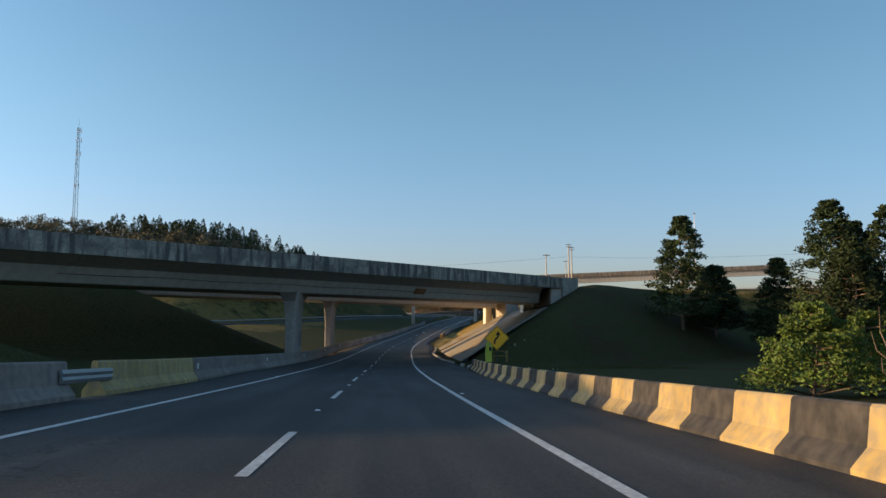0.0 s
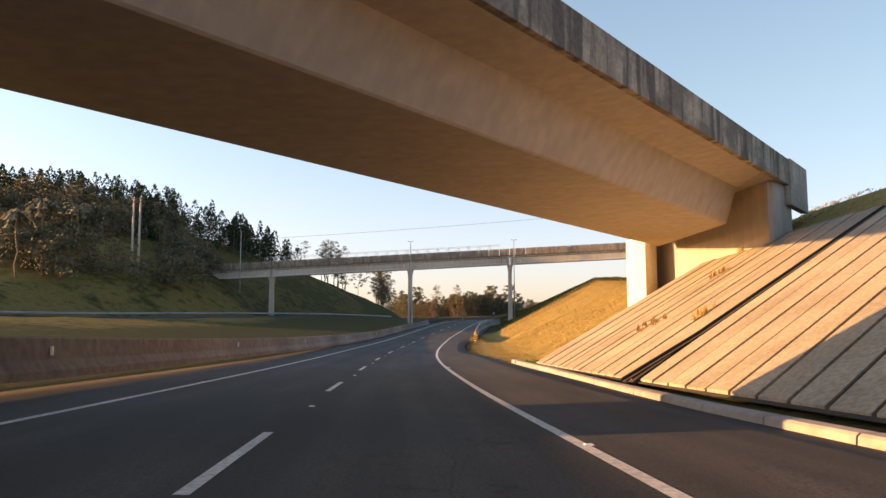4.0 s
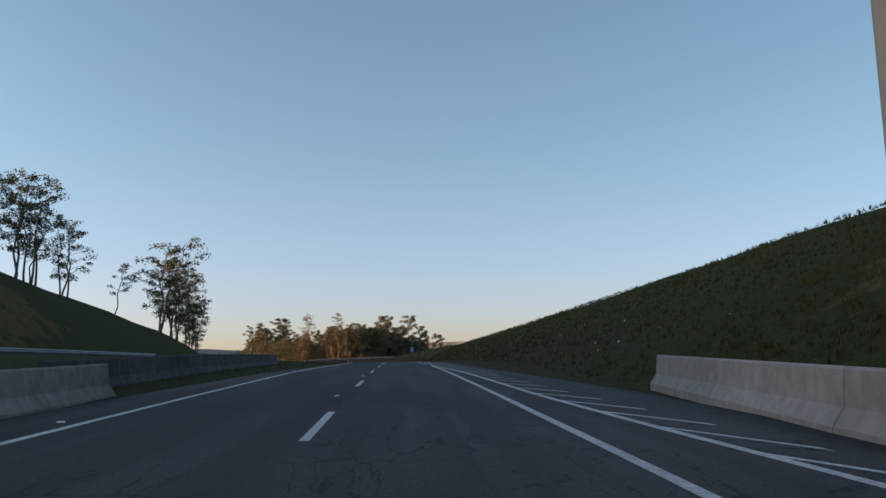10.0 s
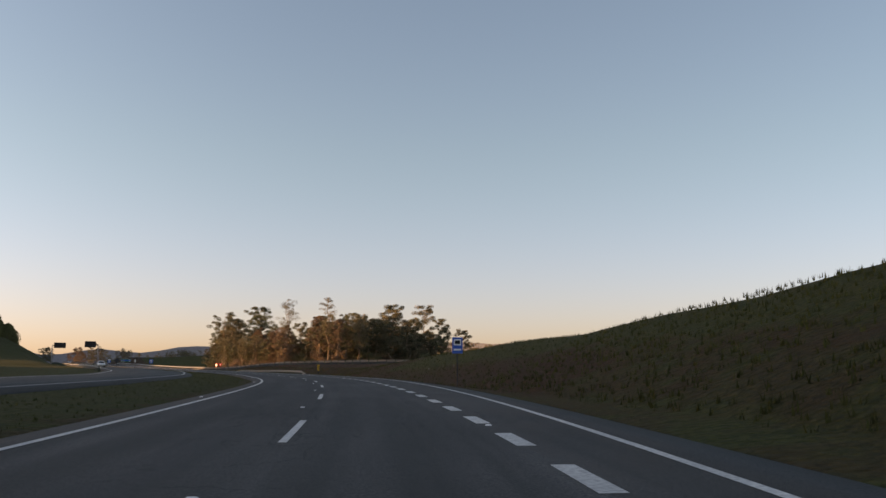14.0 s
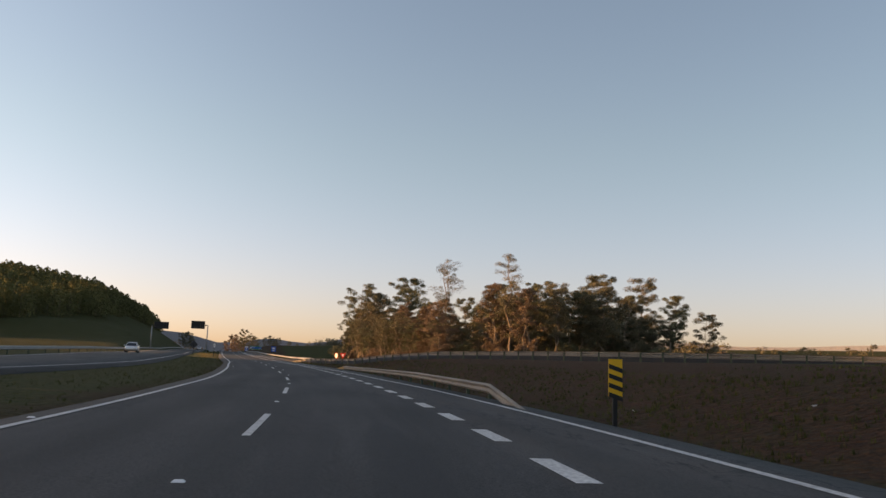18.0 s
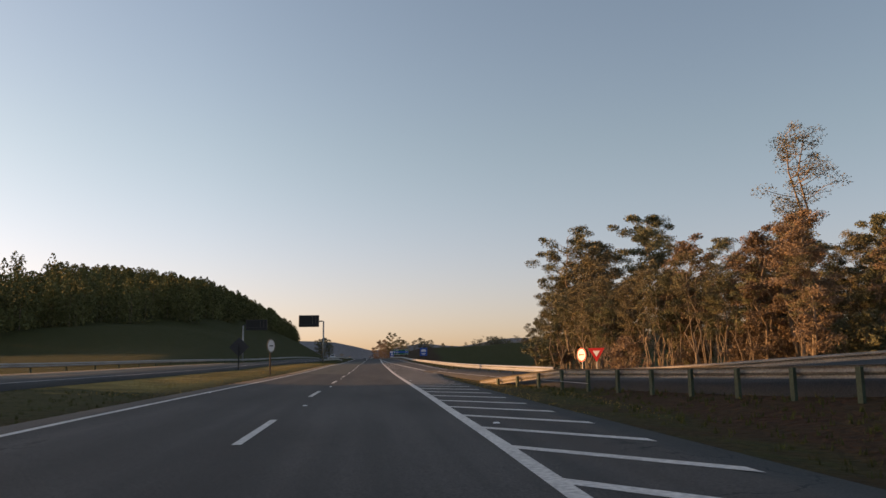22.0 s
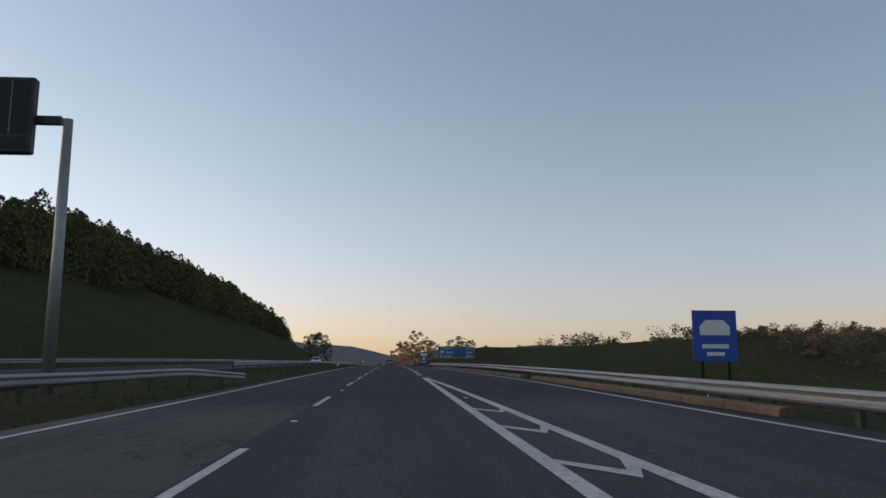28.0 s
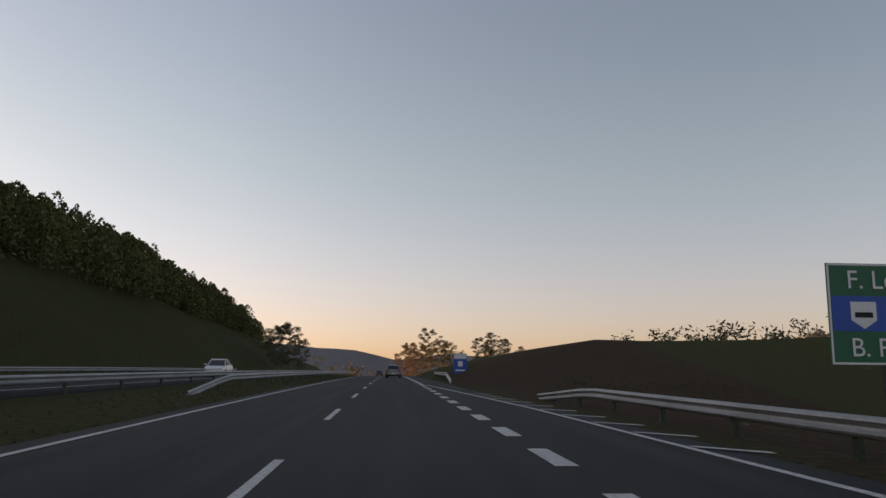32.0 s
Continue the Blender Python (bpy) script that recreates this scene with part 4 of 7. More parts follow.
def slope_at(s, d, up=0.0):
    """A place on the paved slope."""
    return R(s, d, max(0.0, d - 6.6) * 0.505 + 0.02 + up)


def paving_top(s):
    """How far up the strip that starts at s is paved: a slanting edge before the first bridge, then the crest."""
    return min(18.9 if not 84 < s < 106 else 17.9, 6.7 + max(0.0, s - 77.2) / 0.79)


f = Form()
rows = []
for i in range(0, 41):
    s = 77.6 + i * 1.46
    top = paving_top(s)
    rows.append([slope_at(s + (d - 6.6) * 0.65, d, -0.02) for d in [6.5 + (top + 0.1 - 6.5) * k / 6 for k in range(7)]])
f.loft([[(v[0], v[1], v[2] - 0.8) for v in rows[0]]] + rows, False, False)
part("bedding", f, DARK_SOIL, slope_thing)
lean = 0.65
strips = [78.0 + 1.2 * i for i in range(34)] + [119.45 + 0.98 * i for i in range(17)]
for s in strips:
    w = 1.07 if s < 118 else 0.87
    d0, d1 = 6.6, paving_top(s)
    f = Form()
    d2 = paving_top(s + w)
    corners = [(s + (d0 - 6.6) * lean, d0), (s + w + (d0 - 6.6) * lean, d0), (s + w + (d2 - 6.6) * lean, d2), (s + (d1 - 6.6) * lean, d1)]
    lift = random.uniform(0.06, 0.10)
    f.loft([[slope_at(a, b, 0.0) for a, b in corners][::-1], [slope_at(a, b, lift) for a, b in corners][::-1]])
    part("slab", f, SLAB, slope_thing)
# sunken drain that runs down the paving
f = Form()
s = 118.72
path = [(s + (d - 6.6) * lean, d) for d in (6.2, 9, 12, 15, 18.8)]
rings = [[slope_at(a, b, 0.075), slope_at(a + 0.07, b, 0.075), slope_at(a + 0.09, b, 0.012), slope_at(a + 0.55, b, 0.012), slope_at(a + 0.57, b, 0.09), slope_at(a + 0.68, b, 0.09)] for a, b in path]
f.loft(rings, False, False)
part("drain_channel", f, DARK_SOIL, slope_thing, "dark open drain channel")

# kerb along the toe, in pieces, yellow where painted
kerb_thing = thing("kerb", Matrix.Identity(4), "low worn concrete kerb along the shoulder", "kerb", kind="structure")
KERB_D = [(74, 5.7), (84, 5.2), (93, 5.25), (110, 5.2), (120, 5.6), (129, 6.0), (150, 6.2), (170, 5.4), (182, 6.0), (192, 6.2)]
s = 75.0
k = 0
while s < 141:
    ln = 2.2
    if k >= 0:
        f = sweep([(-0.14, -0.1), (-0.12, 0.08), (-0.08, 0.11), (0.14, 0.11), (0.16, -0.1)], s, s + ln - 0.04, 2.2, True, shift=along(KERB_D))
        part("kerb_stone", f, CONCRETE, kerb_thing)
    s += 2.2
    k += 1

f_kerb = thing("kerb", Matrix.Identity(4), "broken weathered kerb between the ramp lane and the guardrail", "kerb", kind="structure")
KERB_FAR = [(690, 7.2), (716, 7.0), (720, 6.8), (745, 6.25), (780, 5.4)]
s = 694.0
while s < 778:
    ln = 2.4
    if not 717.6 < s < 719.0:
        f = sweep([(-0.15, -0.1), (-0.13, 0.1), (-0.08, 0.14), (0.14, 0.14), (0.16, -0.1)], s, s + ln - 0.05, 2.4, True, shift=along(KERB_FAR))
        part("kerb_stone", f, KERB_CLAY, f_kerb)
    s += ln

# ---- concrete barriers ----
JERSEY = [(-0.30, -0.12), (-0.30, 0.07), (-0.12, 0.32), (-0.075, 0.80), (-0.045, 0.84), (0.045, 0.84), (0.075, 0.80), (0.12, 0.32), (0.30, 0.07), (0.30, -0.12)]


def barrier(name, s0, s1, length, table, mats, label, profile=JERSEY, gap=0.015, lift=None):
    t = thing(name, Matrix.Translation(R(s0, lerp(s0, table))), label, "barrier")
    n = max(1, round((s1 - s0) / length))
    for i in range(n):
        a, b = s0 + (s1 - s0) * i / n + gap, s0 + (s1 - s0) * (i + 1) / n - gap
        f = sweep(profile, a, b, max(3.0, length), True, shift=(lambda s: (lerp(s, table), lift(s))) if lift else along(table))
        part("segment", f, mats[i % len(mats)], t, world=True)
    return t


BAR_L = [(-60, -7.35), (30, -7.5), (45, -8.1), (130, -8.15), (190, -7.8), (245, -6.9), (264, -7.2)]
LIFT_L = [(-60, 0.0), (85, 0.05), (110, 0.3), (140, 0.3), (180, 0.12), (210, 0.0), (262, -0.1)]
barrier("median_barrier", 12.7, 19.6, 6.6, BAR_L, [DULL_CONCRETE], "grey concrete safety barrier along the median", lift=lambda s: lerp(s, LIFT_L))
barrier("median_barrier", 21.6, 32.4, 5.4, BAR_L, [YELLOW], "concrete safety barrier painted faded yellow", lift=lambda s: lerp(s, LIFT_L))
barrier("median_barrier", 32.5, 263.5, 6.0, BAR_L, [DULL_CONCRETE], "long grey concrete safety barrier along the median", lift=lambda s: lerp(s, LIFT_L))
f = sweep([(-0.02, 0.36), (0.03, 0.36), (0.07, 0.45), (0.03, 0.52), (0.07, 0.6), (0.03, 0.68), (-0.02, 0.68)], 19.0, 22.4, 2, True, shift=lambda s: (lerp(s, BAR_L) + 0.16, 0))
tagged(new("steel_plate", f.mesh("steel_plate", STEEL)), "short steel beam bridging the gap in the barrier", "guardrail")
BAR_R = [(-3.0, 4.75), (7, 4.75), (33, 5.2), (44, 5.4), (56, 5.9)]
barrier("striped_barrier", -3.55, 57.25, 1.6, BAR_R, [YELLOW, BLACK_PAINT], "low concrete barrier painted in worn yellow and black blocks", profile=[(a, b * 0.8 if b > 0 else b) for a, b in JERSEY], gap=0.0)
BAR_R2 = [(193, 5.3), (226, 4.8), (251, 5.7), (266, 7.4)]
barrier("cut_barrier", 205.15, 265.2, 6.0, BAR_R2, [CONCRETE], "pale concrete safety barrier below the grassy cut")
f = sweep(JERSEY, 204.5, 205.13, 1, True, shift=along(BAR_R2))
tagged(new("barrier_end", f.mesh("barrier_end", TERMINAL_YELLOW)), "end of the concrete barrier painted yellow", "barrier")
t = thing("panel_barrier", Matrix.Translation(R(193.6, 5.3)), "pale ribbed steel panel barrier before the concrete one", "barrier")
for i in range(5):
    f = Form()
    a0 = 193.6 + i * 2.16
    n_ = 14
    front, back_ = [], []
    for k in range(n_ + 1):
        q = a0 + 2.14 * k / n_
        front.append((q, lerp(q, BAR_R2) + (-0.05 if k % 2 else 0.03)))
    outline = front + [(q, e + 0.06) for q, e in front[::-1]]
    f.loft([[R(q, e, h) for q, e in outline] for h in (0.0, 0.84)])
    part("panel", f, RIBBED, t, world=True)
    f = Form()
    f.loft([[R(a0 + 2.1 + a, lerp(a0 + 2.1, BAR_R2) + 0.14 + b, h) for a, b in ((-0.06, -0.06), (0.06, -0.06), (0.06, 0.06), (-0.06, 0.06))] for h in (-0.3, 0.9)])
    part("post", f, TARNISHED, t, world=True)
f = sweep([(-0.02, 0.3), (0.03, 0.3), (0.07, 0.4), (0.03, 0.5), (0.07, 0.62), (0.03, 0.72), (-0.02, 0.72)], 203.9, 205.4, 1, True, shift=lambda s: (lerp(s, BAR_R2) - 0.2, 0))
tagged(new("steel_plate", f.mesh("steel_plate", STEEL)), "short steel beam lapping the ends of two barriers", "guardrail")


# dark weathered wall that goes on beside the median
WALL_L = [(262, -8.1), (280, -8.5), (304.5, -9.2)]
barrier("median_wall", 262.0, 304.5, 6.0, WALL_L, [GRIMY], "dark grimy concrete wall beside the median grass", lift=lambda s: 0.0)


def flat_panel(w, h, t=0.03, x=0.0, z=0.0):
    """An upright plate facing -y with its middle at x, z."""
    return Form().box(x - w / 2, x + w / 2, -t / 2, t / 2, z - h / 2, z + h / 2)


def polygon_panel(pts, y0=-0.015, y1=0.015):
    return Form().loft([[(x, y1, z) for x, z in pts], [(x, y0, z) for x, z in pts]])


def hazard(parent, w, h, z, y, slope=1.0, n=5):
    """Black slanting stripes on a yellow marker plate."""
    f = Form()
    step = h / n
    for i in range(n):
        z0 = z - h / 2 + i * step
        rise = step * 0.5
        pts = [(-w / 2, z0), (w / 2, z0 + rise * slope), (w / 2, min(z0 + rise * slope + step * 0.5, z + h / 2)), (-w / 2, min(z0 + step * 0.5, z + h / 2))]
        f.add([(a, y, b) for a, b in pts], [(0, 1, 2, 3)])
    return part("stripes", f, SIGN_BLACK, parent, "slanting black stripes")


m = Matrix.Translation(R(193.2, 5.3, 0)) @ pose(0, 0, 0, 0, 0, turn_at(193))
t = thing("end_marker", m, "yellow and black striped plate on the barrier's end", "marker")
p = part("plate", flat_panel(0.42, 0.6, z=0.5), SIGN_YELLOW, t)
hazard(p, 0.42, 0.6, 0.5, -0.019, -1.0, 3)

# drain opening and reflectors set on the barriers
for s, tab, side in [(12 + 21 * i, BAR_L, 1) for i in range(12)] + [(206 + 14.6 * i, BAR_R2, -1) for i in range(4)]:
    d = lerp(s, tab) + side * 0.15
    m = Matrix.Translation(R(s, d, 0.52 + (lerp(s, LIFT_L) if side > 0 else 0))) @ pose(0, 0, 0, 0, 0, turn_at(s))
    t = tagged(new("barrier_reflector", Form().box(-0.03, 0.03, -0.05, 0.05, -0.11, 0.11, 0.01).mesh("barrier_reflector", WHITE_SIGN)), "small white reflector fixed to the concrete barrier", "reflector", "barrier reflectors")
    t.matrix_world = m

# ---- footbridge ----
FY, FTURN = 254.9, -6.0          # where its near face crosses x = 0, and its turn


def fz(x):
    return 12.73 + 0.042 * x


fb_place = Matrix.Translation((0, FY, 0)) @ pose(0, 0, 0, 0, 0, FTURN)
fb = thing("footbridge", fb_place, "concrete footbridge on tall columns with panelled parapets", "footbridge")
cols_x = (-37.5, -9.5, 10.2, 39.9)
edges = (-59.5, -37.5, -9.5, 10.2, 39.9, 72.0, 100.0)
GIRDER = [(0.42, 0), (0.42, 0.2), (0.56, 0.3), (0.56, 1.32), (0.36, 1.46), (0.36, 1.66), (2.04, 1.66), (2.04, 1.46), (1.84, 1.32), (1.84, 0.3), (1.98, 0.2), (1.98, 0)]
# outward leaning parapet panel with a rounded foot
PANEL = [(0.03, 3.08), (0.0, 3.05), (0.02, 2.6), (0.10, 1.98), (0.14, 1.80), (0.24, 1.66), (0.38, 1.62), (0.38, 1.78), (0.28, 1.86), (0.22, 2.02), (0.13, 3.08)]
for x0, x1 in zip(edges[:-1], edges[1:]):
    f = Form()
    f.loft([[(x, a, fz(x) + b) for a, b in GIRDER] for x in (x0 + 0.06, x1 - 0.06)])
    part("girder", f, PALE_CONCRETE, fb, "pale concrete girder")
    # panels are set out leftwards from each support; the last one is cut to fit
    x = x1
    while x > x0 + 0.4:
        w = min(2.045, x - x0)
        for side in (0, 1):
            f = Form()
            pp = PANEL if side == 0 else [(2.4 - a, b) for a, b in PANEL][::-1]
            f.loft([[(q, a, fz(q) + b) for a, b in pp] for q in (x - w + 0.055, x - 0.055)])
            part("parapet_panel", f, BROWN_STAIN, fb, "stained concrete parapet panel" if side == 0 else "")
        # dark block added in place of the shaded hole under each joint
        f = Form().box(x - 0.06, x + 0.06, 0.24, 0.36, fz(x) + 1.40, fz(x) + 1.64)
        part("joint_hole", f, DARK_METAL, fb, "dark block standing for the hole below the joint of two panels")
        x -= w
# slab between the parapets
f = Form()
f.loft([[(x, a, fz(x) + b) for a, b in ((0.3, 1.665), (0.3, 1.80), (2.1, 1.80), (2.1, 1.665))] for x in (-59.4, 99)])
part("walkway", f, CONCRETE, fb)
# tubular guard frames on the parapets, one to a panel
k = 0
while 8.15 - 2.045 * k > -37.0:
    x0 = 8.15 - 2.045 * k
    for y, inward in ((0.07, 0.25), (2.33, -0.25)):
        f = Form()
        f.tube([(x0 - 2.0, y, fz(x0) + 3.03), (x0 - 1.9, y + inward, fz(x0) + 3.88), (x0 + 0.02, y + inward, fz(x0) + 3.96), (x0 - 0.3, y, fz(x0) + 3.05)][::-1], 0.026, 6)
        part("guard_frame", f, STEEL, fb)
        f = Form()
        f.tube([(x0 - 1.55, y, fz(x0) + 3.03), (x0 - 1.9, y + inward, fz(x0) + 3.88)], 0.02, 6)
        part("guard_brace", f, STEEL, fb)
    k += 1
# columns of H section with flared heads
for x in cols_x:
    p = fb_place @ Vector((x, 1.2, 0))
    d = min((abs(R(256.5, i * 0.5).x - p.x), i * 0.5) for i in range(-120, 121))[1]
    gz = axis(256.5)[2] + ground_level(256.5, d) - 0.4
    top = fz(x) - 0.02
    f = Form()
    rings = []
    for h, w, dp in ((gz, 0.44, 0.52), (top - 1.9, 0.37, 0.46), (top - 1.2, 0.39, 0.5), (top - 0.6, 0.46, 0.62), (top - 0.15, 0.56, 0.78), (top, 0.56, 0.78)):
        yc = 1.2
        front = [(-w, -dp), (-w * 0.34, -dp), (-w * 0.26, -dp + 0.14), (w * 0.26, -dp + 0.14), (w * 0.34, -dp), (w, -dp)]
        rings.append([(x + a, yc + b, h) for a, b in front] + [(x - a, yc - b, h) for a, b in front])
    f.loft(rings)
    part("column", f, PALE_CONCRETE, fb, "pale concrete column with flared head")
    for dx in (-0.46, 0.12):
        f = Form().box(x + dx, x + dx + 0.34, 0.36, 0.55, top - 0.05, fz(x) + 1.5, 0.02)
        part("end_rib", f, PALE_CONCRETE, fb)
    for dx in (-1.1, 1.6, 2.1):
        f = Form().tube([(x + dx, 0.56, fz(x) + 0.75), (x + dx, 0.46, fz(x) + 0.75), (x + dx, 0.40, fz(x) + 0.74)], [0.05, 0.05, 0.11], 8)
        part("drain_spout", f, WHITE_SIGN, fb, "short white drain spout")
f = Form().box(-63.0, -59.4, -0.6, 3.0, fz(-59) - 6, fz(-59) + 1.7)
part("abutment", f, CONCRETE, fb, "grey abutment in the hillside")
f = Form()
f.tube([(8.6, 0.5, fz(9) + 0.3), (8.6, 0.47, fz(9) + 1.3), (8.7, 0.47, fz(9) + 1.42), (9.3, 0.47, fz(9) + 1.45)], 0.035, 6)
part("drain_pipe", f, DARK_METAL, fb)

# ---- street lamps ----
def street_lamp(x, y, z0, z1, turn=0.0):
    t = thing("street_lamp", Matrix.Translation((x, y, z0)) @ pose(0, 0, 0, 0, 0, turn), "tall galvanised street lamp with two short arms", "street lamp", "street lamps beside the road")
    h = z1 - z0
    part("base_plate", Form().box(-0.25, 0.25, -0.25, 0.25, 0, 0.08, 0.015), TARNISHED, t)
    part("pole", Form().tube([(0, 0, 0.05), (0, 0, h * 0.45), (0, 0, h * 0.46), (0, 0, h)], [0.14, 0.12, 0.09, 0.06], 10), STEEL, t, smooth=True)
    for sx in (-1, 1):
        arm = part("arm", Form().tube([(0, 0, h - 0.05), (sx * 0.28, 0, h + 0.0)], 0.03, 6), STEEL, t)
        f = Form()
        f.loft([[(sx * 0.22, -0.1, h - 0.02), (sx * 0.22, 0.1, h - 0.02), (sx * 0.22, 0.1, h + 0.07), (sx * 0.22, -0.1, h + 0.07)][::sx], [(sx * 0.55, -0.07, h + 0.0), (sx * 0.55, 0.07, h + 0.0), (sx * 0.55, 0.07, h + 0.06), (sx * 0.55, -0.07, h + 0.06)][::sx]])
        part("luminaire", f, DARK_METAL, t, "flat dark luminaire")
    return t


def nearest_d(x, s):
    return min((abs(R(s, i * 0.25).x - x), i * 0.25) for i in range(-280, 280))[1]


for x, y, z1 in ((-9.2, 254.6, 17.7), (10.75, 251.9, 17.7), (-43.0, 257.5, 20.0)):
    s = y + 0.5
    street_lamp(x, y, axis(s)[2] + ground_level(s, nearest_d(x, s)) - 0.03, z1)

def slim_lamp(x, y, z0, z1):
    t = thing("lamp_pole", Matrix.Translation((x, y, z0)), "very slim pale lamp pole standing behind the embankment", "street lamp")
    h = z1 - z0
    part("pole", Form().tube([(0, 0, 0), (0, 0, h * 0.5), (0, 0, h)], [0.11, 0.085, 0.05], 8), WHITE_SIGN, t, smooth=True)
    part("luminaire", Form().tube([(0, 0, h), (0, 0, h + 0.12), (0, 0, h + 0.2)], [0.12, 0.2, 0.1], 10), TARNISHED, t)
    return t


slim_lamp(41.6, 132.9, axis(134)[2] + ground_level(134, nearest_d(41.6, 134)) - 0.1, 19.75)

# ---- utility poles and wires ----
def utility_pole(base, top, kind, label):
    b = Vector(base)
    t = thing("utility_pole", Matrix.Translation(b), label, "utility pole", "utility poles on the hills")
    v = Vector(top) - b
    h = v.length
    part("pole", Form().tube([(0, 0, -0.4), tuple(v * 0.5), tuple(v)], [0.2 * kind, 0.16 * kind, 0.11 * kind], 10), POLE_GREY, t, smooth=True)
    for i, dz in enumerate((0.25, 0.9) if kind > 1 else (0.3,)):
        f = Form().box(-0.75, 0.75, -0.18, -0.06, h - dz - 0.06, h - dz + 0.06)
        arm = part("crossarm", f, BARK, t)
        for x in (-0.65, -0.2, 0.2, 0.65):
            part("insulator", Form().tube([(x, -0.12, h - dz + 0.06), (x, -0.12, h - dz + 0.13), (x, -0.12, h - dz + 0.22)], [0.02, 0.05, 0.02], 6), DARK_METAL, arm)
    return b + v


def place_pole(s, d, top_h, kind, label):
    g = on_ground(s, d, 0.1)
    tp = R(s, d, 0)
    return utility_pole(g, (g.x, g.y, tp.z + top_h), kind, label)


pa = place_pole(237.8, 38.0, 24.4, 1.5, "tall pale utility pole on the sunlit mound")
pa2 = place_pole(238.9, 38.9, 23.6, 1.3, "tall pale utility pole on the sunlit mound")
pb = place_pole(247.5, 37.6, 19.9, 0.9, "slim pale utility pole on the sunlit mound")
pc = place_pole(231.0, -54.9, 22.9, 1.2, "pale utility pole on the wooded hillside")
pd = place_pole(231.6, -54.0, 23.0, 1.2, "pale utility pole on the wooded hillside")
pe = place_pole(172.2, 28.7, 18.6, 0.9, "slim utility pole beyond the overpass")


def wire(a, b, sag, r=0.02):
    a, b = Vector(a), Vector(b)
    pts = []
    for i in range(25):
        u = i / 24
        pts.append(a.lerp(b, u) + Vector((0, 0, -4 * sag * u * (1 - u))))
    f = Form()
    f.tube(pts, r, 4)
    return tagged(new("power_line", f.mesh("power_line", DARK_METAL)), "thin dark overhead wire across the motorway", "power line")


wire(R(252.0, -76.0, 15.8), pa + Vector((0, 0, -3.7)), 0.9)
wire(pa + Vector((0, 0, -3.7)), Vector((130, 225, 24)), 1.5)

# ---- guardrails ----
WBEAM = [(0.0, 0.44), (0.055, 0.47), (0.075, 0.51), (0.02, 0.555), (0.0, 0.595), (0.02, 0.635), (0.075, 0.68), (0.055, 0.72), (0.0, 0.75), (-0.012, 0.75), (0.04, 0.715), (0.058, 0.68), (0.008, 0.635), (-0.014, 0.595), (0.008, 0.555), (0.058, 0.51), (0.04, 0.475), (-0.012, 0.44)]


def guardrail(s0, s1, table, label, face=-1, every=4.0, lift=0.0, start_drop=0.0, end_drop=0.0, mat=None, ends=(), post_mat=None, post_low=-0.9, place=R, base_h=None):
    """W-beam rail on posts. face: the side (+1 right, -1 left) to which the ridges point. place: R, or the like of it for a branch road."""
    mat = mat or STEEL
    t = thing("guardrail", Matrix.Translation(place(s0, lerp(s0, table))), label, "guardrail", "guardrails")
    drop = lambda s: (max(0.0, 1 - (s - s0) / 8.0) * start_drop + max(0.0, 1 - (s1 - s) / 8.0) * end_drop)
    bh = base_h or (lambda s: 0.0)
    s = s0
    while s < s1 - 0.5:
        e = min(s + every, s1)
        f = Form()
        rings = []
        for i in range(3):
            q = s + (e - s) * i / 2
            rings.append([place(q, lerp(q, table) - face * -1 * 0 + face * a, b + lift + bh(q) - drop(q)) for a, b in WBEAM][::(1 if face > 0 else -1)])
        f.loft(rings)
        painted = (s < s0 + 4.1 and "start" in ends) or (e > s1 - 4.1 and "end" in ends)
        part("beam", f, TERMINAL_YELLOW if painted else mat, t, "yellow painted end beam" if painted else "", world=True)
        if drop(s) < 0.45:
            f = Form()
            d = lerp(s, table) - face * 0.12
            ring = [(-0.05, -0.07), (0.05, -0.07), (0.05, 0.07), (-0.05, 0.07)]
            f.loft([[place(s + 0.5 + b, d + a, h) for a, b in ring] for h in (post_low + bh(s), 0.72 + lift + bh(s) - drop(s))])
            part("post", f, post_mat or POST_GREEN, t, world=True)
        s = e
    return t


guardrail(453.6, 525.0, [(453, 4.75), (462, 5.1), (480, 5.3), (526, 5.6)], "weathered steel guardrail beside the merging lane", mat=TARNISHED, start_drop=0.75, end_drop=0.5, ends=("end",), every=4.0, lift=-0.27, base_h=lambda s: lerp(s, [(480, 0.0), (512, -0.26)]))
guardrail(572.0, 811.0, [(572, 9.0), (580, 8.4), (597, 7.9), (620, 7.6), (645, 7.4), (700, 7.5), (745, 7.7), (775, 6.6), (813, 6.1)], "long pale steel guardrail behind the ramp lane", end_drop=0.45, every=4.0, lift=-0.25)
guardrail(838.0, 880.0, [(838, 4.5), (880, 5.5)], "steel guardrail far along the shoulder", start_drop=0.5)
guardrail(688.0, 719.5, [(688, -8.9), (700, -8.5), (719.5, -6.7)], "steel guardrail in the grass median", face=1, end_drop=0.35, every=4.0)
guardrail(811.0, 960.0, [(811, -8.2), (960, -8.4)], "steel guardrail in the grass median", face=1, start_drop=0.6, every=6.0)
guardrail(740.0, 960.0, [(740, -11.2), (960, -11.2)], "steel guardrail beside the opposite carriageway", face=1, every=6.0, lift=0.1)
OPP_RAIL = [(s, d - 6.3) for s, d in OPP]
guardrail(60.0, 330.0, OPP_RAIL, "steel guardrail on the far side of the opposite carriageway", face=1, every=6.0, base_h=lambda s: lerp(s, OPP_H))
guardrail(480.0, 900.0, OPP_RAIL, "steel guardrail on the far side of the opposite carriageway", face=1, every=7.0, base_h=lambda s: lerp(s, OPP_H))

